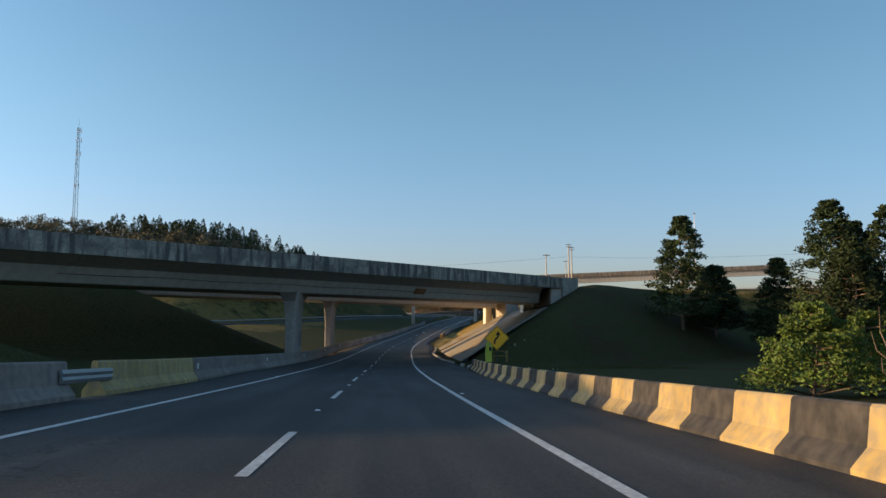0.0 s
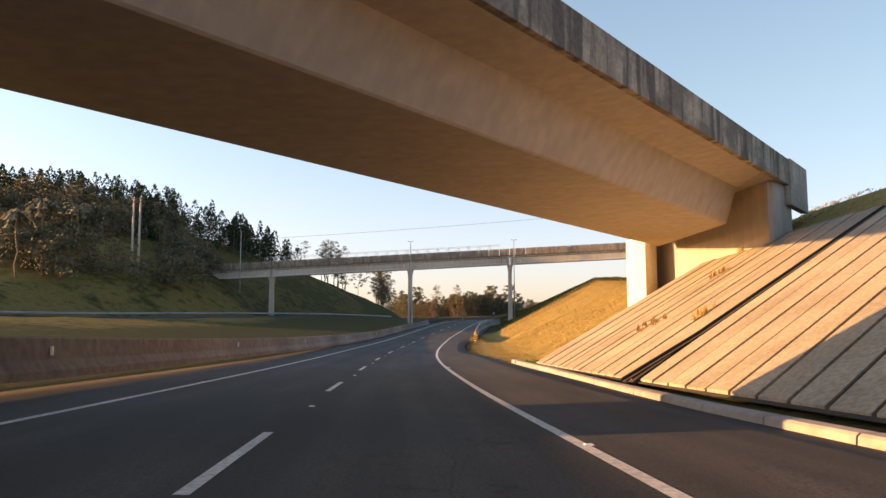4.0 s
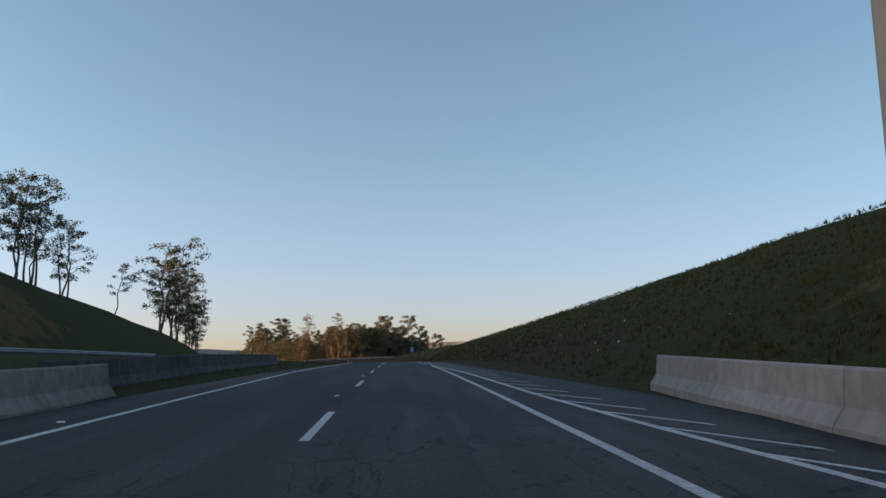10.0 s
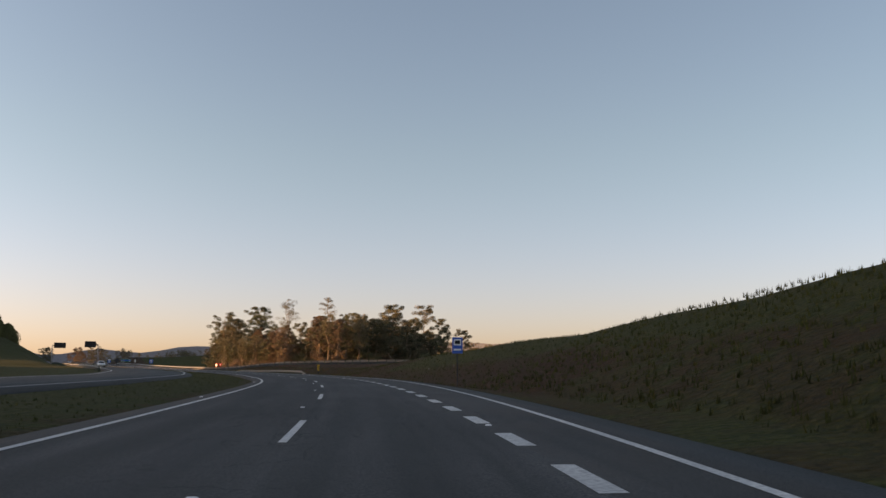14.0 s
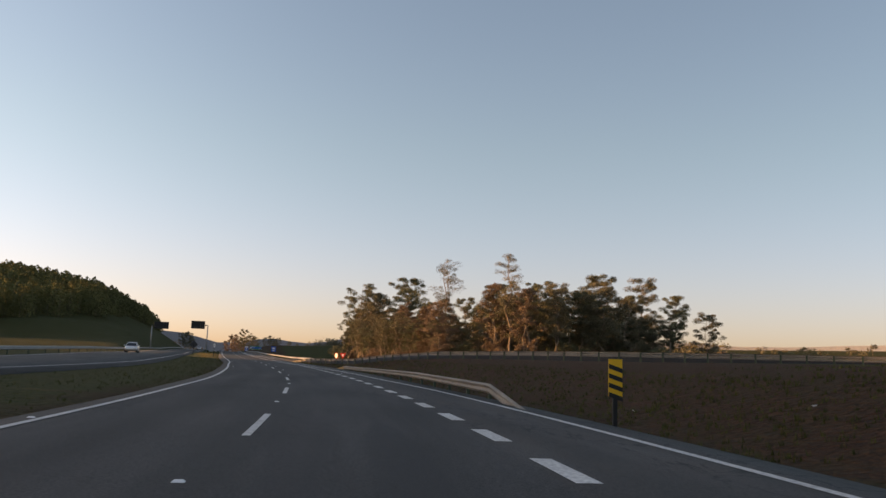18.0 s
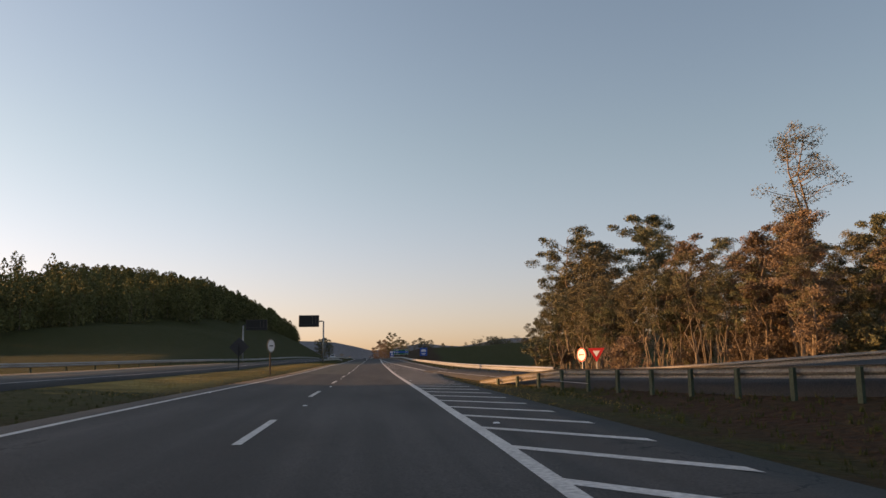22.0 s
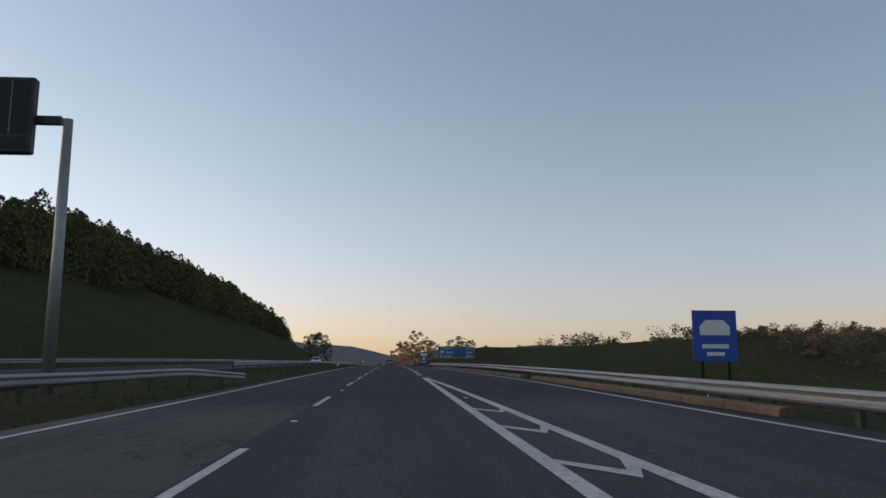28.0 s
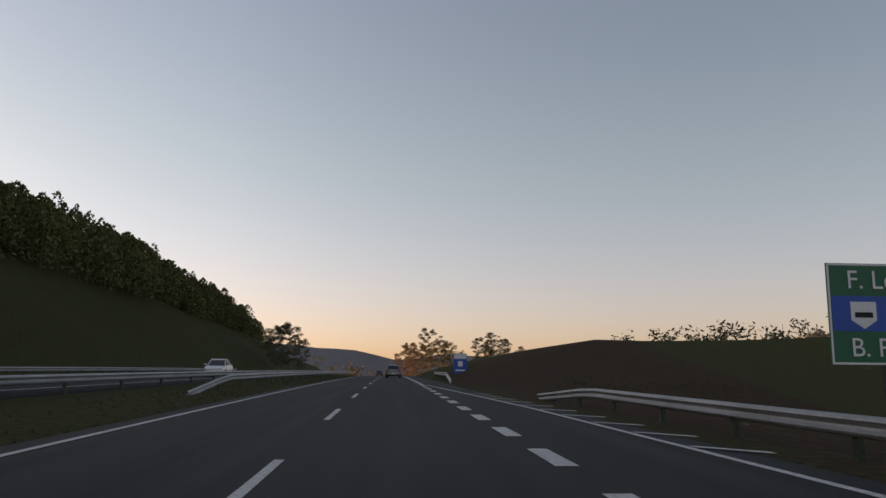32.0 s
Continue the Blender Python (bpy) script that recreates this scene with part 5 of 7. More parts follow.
# ---- the ramp that joins from the right ----
RAMP = [(0.0, 612.0, 6.0), (20.0, 592.0, 6.9), (38.0, 574.0, 8.3), (60.5, 552.0, 14.0), (82.5, 531.0, 21.0), (105.0, 511.5, 32.2), (131.0, 492.0, 50.0), (159.0, 474.0, 71.5), (198.0, 452.0, 104.0), (250.0, 428.0, 150.0)]


def ramp_place(q, off=0.0, h=0.0):
    """A place on the ramp, q metres back from its nose and off metres to the right of one driving down it."""
    us, ss, dd = [r[0] for r in RAMP], [r[1] for r in RAMP], [r[2] for r in RAMP]
    at = lambda v: np.array((float(np.interp(v, us, ss)), float(np.interp(v, us, dd))))
    p, v = at(q), at(q - 6) - at(q + 6)
    v = v / np.linalg.norm(v)
    s, d = p[0] - v[1] * off, p[1] + v[0] * off
    return R(s, d, lerp(d, RISE) * max(0.0, min(1.0, (590 - s) / 45)) + h)


f = Form()
rings = []
for i in range(0, 45):
    q = 12 + i * 5.5
    rings.append([ramp_place(q, o, h) for o, h in ((-2.15, -0.5), (-2.0, 0.05), (0, 0.06), (2.1, 0.05), (2.25, -0.5))])
f.loft(rings, False, False)
solid("road_ramp", f, ASPHALT, "asphalt ramp that joins the carriageway", "road", smooth=True)
for off, face, q0, lab in ((-2.75, 1, 38.0, "weathered steel guardrail on the near side of the ramp"), (2.75, -1, 40.0, "weathered steel guardrail on the far side of the ramp")):
    guardrail(q0, 238.0, [(0, off), (300, off)], lab, face=face, mat=TARNISHED, every=2.0 if off < 0 else 4.0, place=ramp_place, ends=(), post_mat=TARNISHED if off > 0 else POST_GREEN, start_drop=0.6 if off < 0 else 0.0, lift=-0.2 if off < 0 else -0.5)

# ---- signs ----
def signpost(s, d, label, category, turn=0.0, ground=True, h=None):
    g = on_ground(s, d, 0.05) if ground else R(s, d, 0)
    m = Matrix.Translation(g) @ pose(0, 0, 0, 0, 0, turn_at(s) + turn)
    return thing("road_sign" if category != "marker" else "marker_post", m, label, category), R(s, d).z - g.z


def letters(body, size, x, z, y, parent, mat, name="lettering", align="LEFT"):
    c = bpy.data.curves.new("lettering", "FONT")
    c.body, c.size, c.align_x, c.align_y = body, size, align, "CENTER"
    c.extrude = 0.002
    ob = bpy.data.objects.new("lettering", c)
    scene.collection.objects.link(ob)
    bpy.context.view_layer.update()
    me = bpy.data.meshes.new_from_object(ob.evaluated_get(bpy.context.evaluated_depsgraph_get()))
    bpy.data.objects.remove(ob)
    me.materials.clear()
    me.materials.append(mat)
    me.transform(Matrix.Translation((x, y, z)) @ pose(0, 0, 0, 90, 0, 0))
    return part(name, me, mat, parent)


# yellow curve warning
t, up = signpost(57.4, 7.6, "yellow diamond road sign with a black winding arrow", "road sign", turn=-4)
c = up + 2.12
part("post", Form().tube([(0, 0.06, 0), (0, 0.06, c + 0.4)], 0.04, 8), POST_GREEN, t)
r = 0.87
plate = part("plate", polygon_panel([(0, c - r), (r, c), (0, c + r), (-r, c)]), SIGN_YELLOW, t)
f = Form()
for k0, k1 in ((0.955, 0.915),):
    o = [(0, c - r * k0), (r * k0, c), (0, c + r * k0), (-r * k0, c)]
    i_ = [(0, c - r * k1), (r * k1, c), (0, c + r * k1), (-r * k1, c)]
    f.add([(x, -0.018, z) for x, z in o + i_], [(0, 1, 5, 4), (1, 2, 6, 5), (2, 3, 7, 6), (3, 0, 4, 7)])
part("border", f, SIGN_BLACK, plate)
f = Form()
pth = [(-0.17, -0.42), (-0.17, -0.22), (-0.10, -0.08), (0.03, 0.02), (0.08, 0.14), (0.08, 0.24)]
vv = []
for i, (x, z) in enumerate(pth):
    a, b = pth[max(i - 1, 0)], pth[min(i + 1, len(pth) - 1)]
    n = Vector((b[1] - a[1], -(b[0] - a[0]))).normalized() * 0.065
    vv += [(x - n.x, -0.019, c + z - n.y), (x + n.x, -0.019, c + z + n.y)]
f.add(vv, [(2 * i, 2 * i + 1, 2 * i + 3, 2 * i + 2) for i in range(len(pth) - 1)])
f.add([(-0.12, -0.019, c + 0.2), (0.28, -0.019, c + 0.2), (0.08, -0.019, c + 0.5)], [(0, 1, 2)])
part("arrow", f, SIGN_BLACK, plate, "black winding arrow")

# emergency telephone
g = on_ground(62.9, 7.7, -0.25)
t = thing("emergency_telephone", Matrix.Translation(g) @ pose(0, 0, 0, 0, 0, turn_at(62.9) - 12), "lime green roadside emergency telephone with a curved back", "emergency phone")
f = Form()
rings = []
for z, x0, x1, dp in ((0, -0.30, 0.16, 0.26), (0.5, -0.33, 0.16, 0.26), (1.0, -0.31, 0.20, 0.26), (1.4, -0.24, 0.26, 0.27), (1.62, -0.16, 0.36, 0.28), (1.78, -0.10, 0.40, 0.28), (1.84, 0.0, 0.38, 0.26)):
    rings.append([(x0, -dp, z), (x1, -dp, z), (x1, dp, z), (x0, dp, z)])
f.loft(rings)
part("body", f, SOS_GREEN, t)
part("recess", Form().box(-0.02, 0.16, -0.29, -0.265, 0.85, 1.15), DARK_METAL, t, "dark handset recess")
part("handset", Form().box(0.04, 0.09, -0.33, -0.29, 0.88, 1.12, 0.01), SIGN_BLACK, t)
pl = part("name_plate", Form().box(0.0, 0.26, -0.285, -0.27, 1.33, 1.46), BLUE_SIGN, t)
letters("SOS", 0.13, 0.13, 1.395, -0.289, pl, WHITE_SIGN, align="CENTER")
t = thing("platform_railing", Matrix.Translation(g) @ pose(0, 0, 0, 0, 0, turn_at(62.9) - 12), "yellow tube railing beside the emergency telephone", "railing")
for x, y in ((0.3, 0.3), (1.35, 0.3), (1.35, -0.9)):
    part("post", Form().tube([(x, y, 0), (x, y, 0.85)], 0.025, 6), TERMINAL_YELLOW, t)
for z in (0.45, 0.82):
    part("rail", Form().tube([(0.3, 0.3, z), (1.35, 0.3, z), (1.35, -0.9, z)], 0.022, 6), TERMINAL_YELLOW, t)
guardrail(57.4, 63.4, [(57, 6.3), (64, 7.0)], "short yellow painted guardrail before the emergency telephone", mat=FADED_YELLOW, every=2.0, lift=-0.28)
for i, (s, d, ln) in enumerate(((58.6, 5.7, 3.2), (61.5, 6.2, 2.6), (66.0, 5.8, 1.2))):
    f = sweep([(-0.16, -0.1), (-0.14, 0.13), (0.14, 0.15), (0.17, -0.1)], s, s + ln, 1.3, True, shift=lambda q: (d + (q - s) * 0.12, 0))
    tagged(new("loose_kerb", f.mesh("loose_kerb", CONCRETE)), "broken weathered kerb stone beside the shoulder", "kerb stone", "loose kerb stones")

# narrow black-and-yellow marker
t, up = signpost(452.4, 5.8, "narrow marker plate with slanting black and yellow stripes", "marker")
part("post", Form().box(-0.045, 0.045, 0.0, 0.08, 0, up + 1.25), SIGN_BLACK, t)
plate = part("plate", flat_panel(0.30, 0.78, 0.02, z=up + 0.93), SIGN_YELLOW, t)
hazard(plate, 0.30, 0.78, up + 0.93, -0.016, -1.0, 4)


def disc(r, z, y0, y1, n=28, x=0.0):
    return polygon_panel([(x + r * math.cos(2 * math.pi * i / n), z + r * math.sin(2 * math.pi * i / n)) for i in range(n)], y0, y1)


# bus stop sign
t, up = signpost(386.5, 6.9, "blue and white bus stop sign on a slim post", "road sign")
c = up + 2.25
part("post", Form().tube([(0, 0.05, 0), (0, 0.05, c + 0.4)], 0.035, 8), DARK_METAL, t)
plate = part("plate", flat_panel(0.62, 0.95, z=c), BLUE_SIGN, t)
part("panel", Form().box(-0.22, 0.22, -0.022, -0.016, c + 0.0, c + 0.36), WHITE_SIGN, plate)
part("pictogram", Form().box(-0.16, 0.16, -0.028, -0.0225, c + 0.08, c + 0.29), SIGN_BLACK, plate, "dark bus pictogram")
part("bar", Form().box(-0.22, 0.22, -0.022, -0.016, c - 0.3, c - 0.2), WHITE_SIGN, plate)

# round left-arrow sign and give-way triangle on the ramp
t, up = signpost(591.4, 15.5, "round white sign with red rim and a black arrow", "road sign", turn=-64)
c = up + 1.06
part("post", Form().tube([(0, 0.06, 0), (0, 0.06, c + 0.3)], 0.04, 8), STEEL, t)
plate = part("plate", disc(0.5, c, -0.012, 0.012), SIGN_RED, t, "red rim")
part("face", disc(0.40, c, -0.018, -0.0125), WHITE_SIGN, plate, "white face")
f = Form().box(-0.2, 0.25, -0.024, -0.019, c - 0.035, c + 0.035)
f.add([(-0.2, -0.024, c - 0.11), (-0.2, -0.024, c + 0.11), (-0.32, -0.024, c)], [(0, 2, 1)])
part("arrow", f, SIGN_BLACK, plate, "black arrow")
t, up = signpost(592.5, 16.9, "red and white give-way triangle on a post", "road sign", turn=-28)
c = up + 1.12
part("post", Form().tube([(0, 0.06, 0), (0, 0.06, c + 0.2)], 0.04, 8), STEEL, t)
plate = part("plate", polygon_panel([(0, c - 0.6), (0.62, c + 0.42), (-0.62, c + 0.42)]), SIGN_RED, t)
part("face", polygon_panel([(0, c - 0.22), (0.26, c + 0.22), (-0.26, c + 0.22)], -0.024, -0.018), WHITE_SIGN, plate, "white centre")

# signs in the median
t, up = signpost(605.2, -11.0, "dark back of a diamond road sign in the median", "road sign")
c = up + 2.1
part("post", Form().box(-0.05, 0.05, -0.09, -0.02, 0, c + 0.2), SIGN_BLACK, t)
part("plate", polygon_panel([(0, c - 0.85), (0.85, c), (0, c + 0.85), (-0.85, c)]), DARK_METAL, t)
t, up = signpost(594.6, -7.0, "round white sign with a black arrow on a dark post", "road sign", turn=62)
c = up + 2.05
part("post", Form().box(-0.05, 0.05, 0.02, 0.09, 0, c + 0.2), SIGN_BLACK, t)
plate = part("plate", disc(0.5, c, -0.012, 0.012), TARNISHED, t)
part("face", disc(0.42, c, -0.018, -0.0125), WHITE_SIGN, plate)
part("arrow", Form().box(-0.24, 0.24, -0.024, -0.019, c - 0.04, c + 0.04), SIGN_BLACK, plate, "black arrow")

# message boards
def message_board(s, d0, d1, h0, h1, d_post, flip, label):
    g = on_ground(s, d_post, 0.1)
    m = Matrix.Translation(g) @ pose(0, 0, 0, 0, 0, turn_at(s))
    t = thing("message_board", m, label, "message board", "variable message boards")
    up = R(s, d_post).z - g.z
    a, b = d0 - d_post, d1 - d_post
    part("pole", Form().tube([(0, 0, 0), (0, 0, up + h1 - 1.2)], [0.2, 0.15], 12), STEEL, t, smooth=True)
    part("arm", Form().box(min(a, 0.1), max(b, 0.1) - 0.3, -0.12, 0.12, up + (h0 + h1) / 2 - 0.15, up + (h0 + h1) / 2 + 0.1), DARK_METAL, t)
    box_ = part("cabinet", Form().box(a, b, -0.5, -0.14, up + h0, up + h1, 0.04), DARK_METAL, t)
    y = -0.512
    part("screen", Form().box(a + 0.12, b - 0.12, y, -0.501, up + h0 + 0.62, up + h1 - 0.12), SIGN_BLACK, box_, "unlit black screen")
    part("lower_strip", Form().box(a + 0.12, b - 0.12, y, -0.501, up + h0 + 0.12, up + h0 + 0.5), SIGN_BLACK, box_)
    for x in (a + 0.68 * (b - a), a + 0.84 * (b - a)):
        part("seam", Form().box(x - 0.02, x + 0.02, y - 0.008, y - 0.001, up + h0 + 0.62, up + h1 - 0.12), TARNISHED, box_)
    return t


message_board(705.5, -15.15, -10.95, 7.4, 9.85, -10.05, 1, "unlit dark message board on a tall steel pole")
message_board(708.0, -26.4, -22.0, 6.9, 9.1, -27.0, 1, "back of a dark message board on a tall steel pole")

# blue sign with a white emblem
t, up = signpost(706.5, 11.0, "blue road sign with a white emblem on two posts", "road sign")
c = up + 1.68
for x in (-0.45, 0.45):
    part("post", Form().box(x - 0.05, x + 0.05, 0.02, 0.1, 0, c + 0.5), SIGN_BLACK, t)
plate = part("plate", flat_panel(1.5, 1.68, z=c), BLUE_SIGN, t)
part("emblem", polygon_panel([(-0.5, c + 0.02), (0.5, c + 0.02), (0.52, c + 0.3), (0.3, c + 0.52), (-0.3, c + 0.52), (-0.52, c + 0.3)], -0.024, -0.018), WHITE_SIGN, plate, "white vehicle emblem")
part("bar", Form().box(-0.45, 0.45, -0.024, -0.018, c - 0.42, c - 0.28), WHITE_SIGN, plate)
part("bar", Form().box(-0.3, 0.3, -0.024, -0.018, c - 0.66, c - 0.54), WHITE_SIGN, plate)

# green distance sign
t, up = signpost(789.0, 8.95, "green distance sign with a blue middle row and white lettering", "road sign")
z0, z1 = up + 1.18, up + 2.72
for x in (-1.5, 1.5):
    part("post", Form().box(x - 0.06, x + 0.06, 0.03, 0.13, 0, z1 - 0.1), DARK_METAL, t)
w = 2.42
plate = part("plate", flat_panel(2 * w, z1 - z0, z=(z0 + z1) / 2), GREEN_SIGN, t)
f = Form()
for a, b, c0, c1 in ((-w, w, z0, z0 + 0.04), (-w, w, z1 - 0.04, z1), (-w, -w + 0.04, z0, z1), (w - 0.04, w, z0, z1)):
    f.box(a + 0.005, b - 0.005, -0.0215, -0.0165, c0 + 0.005, c1 - 0.005)
part("border", f, WHITE_SIGN, plate, "thin white border")
h3 = (z1 - z0) / 3
part("blue_field", Form().box(-w + 0.05, w - 0.05, -0.0205, -0.0155, z0 + h3 - 0.01, z0 + 2 * h3 + 0.01), BLUE_SIGN, plate, "blue middle row")
for i, (left, right) in enumerate((("F. Lerário", "2 km"), ("Dutra", "4 km"), ("B. Paratei", "8 km"))):
    z = z1 - h3 * (i + 0.52)
    letters(left, 0.40, -w + (0.3 if i != 1 else 1.02), z, -0.026, plate, WHITE_SIGN)
    letters(right, 0.40, w - 0.25, z, -0.026, plate, WHITE_SIGN, align="RIGHT")
c = z1 - h3 * 1.5
part("shield", polygon_panel([(-w + 0.34, c + 0.18), (-w + 0.34, c - 0.1), (-w + 0.54, c - 0.23), (-w + 0.74, c - 0.1), (-w + 0.74, c + 0.18)], -0.027, -0.021), WHITE_SIGN, plate, "white route shield")
part("shield_bar", Form().box(-w + 0.40, -w + 0.68, -0.032, -0.028, c - 0.06, c + 0.02), SIGN_BLACK, plate)

# blue and white service sign
t, up = signpost(882.0, 8.9, "blue service sign with a white top panel", "road sign")
c = up + 1.8
for x in (-0.5, 0.5):
    part("post", Form().box(x - 0.05, x + 0.05, 0.02, 0.1, 0, c + 1.0), DARK_METAL, t)
plate = part("plate", flat_panel(1.7, 2.6, z=c), BLUE_SIGN, t)
part("top_panel", Form().box(-0.8, 0.8, -0.022, -0.016, c + 0.62, c + 1.24), WHITE_SIGN, plate)
part("pictogram", Form().box(-0.3, 0.3, -0.022, -0.016, c - 0.35, c + 0.3), WHITE_SIGN, plate, "white pictogram panel")
part("bar", Form().box(-0.6, 0.6, -0.022, -0.016, c - 0.95, c - 0.75), WHITE_SIGN, plate)

# ---- trees ----
def leaf_cloud(form, rng, centre, radius, count, size, flat=0.7, droop=0.0):
    """Small bent leaf sprays scattered through a clump, denser towards its rim."""
    for _ in range(count):
        v = Vector((rng.gauss(0, 1), rng.gauss(0, 1), rng.gauss(0, 1)))
        v.normalize()
        r = radius * rng.random() ** 0.45
        c = centre + Vector((v.x * r, v.y * r, v.z * r * flat - droop * r * rng.random()))
        a = Vector((rng.gauss(0, 1), rng.gauss(0, 1), rng.gauss(0, 0.7))).normalized()
        b = a.cross(Vector((rng.gauss(0, 1), rng.gauss(0, 1), rng.gauss(0, 1)))).normalized()
        s = size * rng.uniform(0.55, 1.25)
        k = len(form.v)
        form.v += [tuple(c - a * s), tuple(c + b * s * 0.42), tuple(c + a * s), tuple(c - b * s * 0.42)]
        form.f.append((k, k + 1, k + 2, k + 3))


def bent(rng, a, b, n=5, wander=0.06):
    pts = []
    ln = (b - a).length
    for i in range(n):
        u = i / (n - 1)
        pts.append(a.lerp(b, u) + Vector((rng.gauss(0, 1), rng.gauss(0, 1), 0)) * (wander * ln * math.sin(math.pi * u)))
    return pts


def eucalyptus(seed, h, spread, bare=0.45, clumps=26, leaves=110, leaf=0.14, trunks=1, clump_r=1.1):
    """Tall open tree: bare leaning trunks, rising limbs and separate flattened clumps of leaves."""
    rng = random.Random(seed)
    wood, crown = Form(), Form()
    for k in range(trunks):
        lean_ = Vector((rng.gauss(0, 0.05), rng.gauss(0, 0.05), 1)) * h * rng.uniform(0.86, 1.0)
        root = Vector((rng.gauss(0, 0.5), rng.gauss(0, 0.5), 0)) * (1 if trunks > 1 else 0)
        spine = bent(rng, root, root + lean_, 7, 0.035)
        rb = (0.0085 * h + 0.04) * (0.5 if trunks > 3 else 1.0)
        wood.tube(spine, [rb * (1 - 0.85 * i / 6) for i in range(7)], 7)
        n = clumps // trunks
        for i in range(n):
            u = bare + (1 - bare) * (i + rng.random()) / n
            base = spine[min(5, int(u * 6))].lerp(spine[min(6, int(u * 6) + 1)], u * 6 % 1)
            ang = rng.uniform(0, 2 * math.pi)
            prof = math.sin(math.pi * min(1, 0.12 + 0.8 * (u - bare) / (1 - bare))) ** 0.7
            reach = spread * prof * rng.uniform(0.35, 1.05)
            tip = base + Vector((math.cos(ang) * reach, math.sin(ang) * reach, rng.uniform(0.15, 0.5) * reach + 0.3))
            limb = bent(rng, base, tip, 4, 0.08)
            wood.tube(limb, [rb * 0.3 * (1 - u * 0.5), rb * 0.22 * (1 - u * 0.5), rb * 0.13, 0.015], 5)
            leaf_cloud(crown, rng, tip, clump_r * rng.uniform(0.6, 1.2), leaves, leaf, 0.55, 0.25)
            if rng.random() < 0.6:
                leaf_cloud(crown, rng, limb[2], clump_r * 0.7, leaves // 2, leaf, 0.6, 0.2)
    return wood, crown


def pine(seed, h, spread, leaf=0.28, layers=16, per=7, leaves=40, low=0.12):
    rng = random.Random(seed)
    wood, crown = Form(), Form()
    spine = bent(rng, Vector((0, 0, 0)), Vector((rng.gauss(0, 0.2), rng.gauss(0, 0.2), h)), 6, 0.015)
    wood.tube(spine, [0.018 * h * (1 - 0.9 * i / 5) for i in range(6)], 7)
    for i in range(layers):
        u = low + (0.98 - low) * i / (layers - 1)
        for k in range(per):
            ang = rng.uniform(0, 2 * math.pi)
            reach = spread * (1 - u) ** 0.75 * rng.uniform(0.55, 1.1) + 0.25
            b = Vector((0, 0, u * h))
            tip = b + Vector((math.cos(ang) * reach, math.sin(ang) * reach, reach * 0.22))
            wood.tube([b, b.lerp(tip, 0.6), tip], [0.035, 0.02, 0.01], 4)
            leaf_cloud(crown, rng, b.lerp(tip, 0.85), 0.26 * spread * (1 - u * 0.6), leaves, leaf, 0.55)
    return wood, crown


def tree_kind(name, forms, bark, leaf, label, category="tree"):
    """The meshes of one kind of tree, to be stood up many times."""
    w, c = forms
    return name, w.mesh("trunk", bark, True), c.mesh("crown", leaf), label, category


def stand(kind, place, scale=1.0, turn=None, group="", tall=1.0, leaf=None):
    name, wm, cm, label, category = kind
    turn = random.uniform(0, 360) if turn is None else turn
    t = thing(name, Matrix.Translation(place) @ pose(0, 0, 0, 0, 0, turn) @ Matrix.Diagonal((scale, scale, scale * tall, 1)), label, category, group)
    for nm, me in (("trunk", wm), ("crown", cm)):
        ob = new(nm, me)
        ob.parent = t
    return t


rnd = random.Random(11)
EUC = [tree_kind("eucalyptus_tree", eucalyptus(s, h, sp, bare, cl, lv), PALE_BARK, mat, lab)
       for s, h, sp, bare, cl, lv, mat, lab in (
           (1, 20, 5.2, 0.34, 46, 260, LEAF, "tall grey-green eucalyptus tree with a pale trunk"),
           (2, 22, 4.6, 0.40, 44, 260, LEAF, "tall grey-green eucalyptus tree with a pale trunk"),
           (3, 18, 5.6, 0.30, 48, 260, OLIVE_LEAF, "olive-brown eucalyptus tree with spreading clumps"),
           (4, 20, 4.2, 0.36, 42, 260, OLIVE_LEAF, "olive-brown eucalyptus tree with spreading clumps"),
           (5, 16, 4.4, 0.20, 46, 260, OLIVE_LEAF, "olive-brown eucalyptus tree branching low"))]
DRY = [tree_kind("eucalyptus_tree", eucalyptus(s, h, sp, bare, cl, lv, 0.13, 2, 0.95), PALE_BARK, DRY_LEAF, "eucalyptus tree overgrown with rust-brown dry foliage")
       for s, h, sp, bare, cl, lv in ((21, 15, 3.0, 0.06, 54, 220), (22, 16, 3.4, 0.08, 58, 210))]
UNDER = [tree_kind("bush", eucalyptus(s, 4.2, 2.4, 0.05, 26, 110, 0.15, 3, 0.9), BARK, mat, "scrubby bush below the eucalyptus trees", "bush") for s, mat in ((81, LEAF), (82, DRY_LEAF))]
EMERGENT = tree_kind("eucalyptus_tree", eucalyptus(31, 26, 2.7, 0.46, 44, 130, 0.12, 1, 1.1), PALE_BARK, OLIVE_LEAF, "very tall thin eucalyptus tree rising above the grove")
EMERGENT2 = tree_kind("eucalyptus_tree", eucalyptus(32, 24, 3.4, 0.46, 44, 110, 0.12, 2, 1.15), PALE_BARK, OLIVE_LEAF, "very tall thin eucalyptus tree rising above the grove")
SPARSE = [tree_kind("slender_tree", eucalyptus(s, h, sp, bare, cl, lv, 0.15, tr, 0.72), BARK, LEAF, "slender dark tree with an open crown on the hillside")
          for s, h, sp, bare, cl, lv, tr in ((41, 13, 3.2, 0.33, 56, 46, 2), (42, 11, 3.0, 0.28, 54, 46, 3), (43, 14, 2.2, 0.62, 14, 50, 1))]
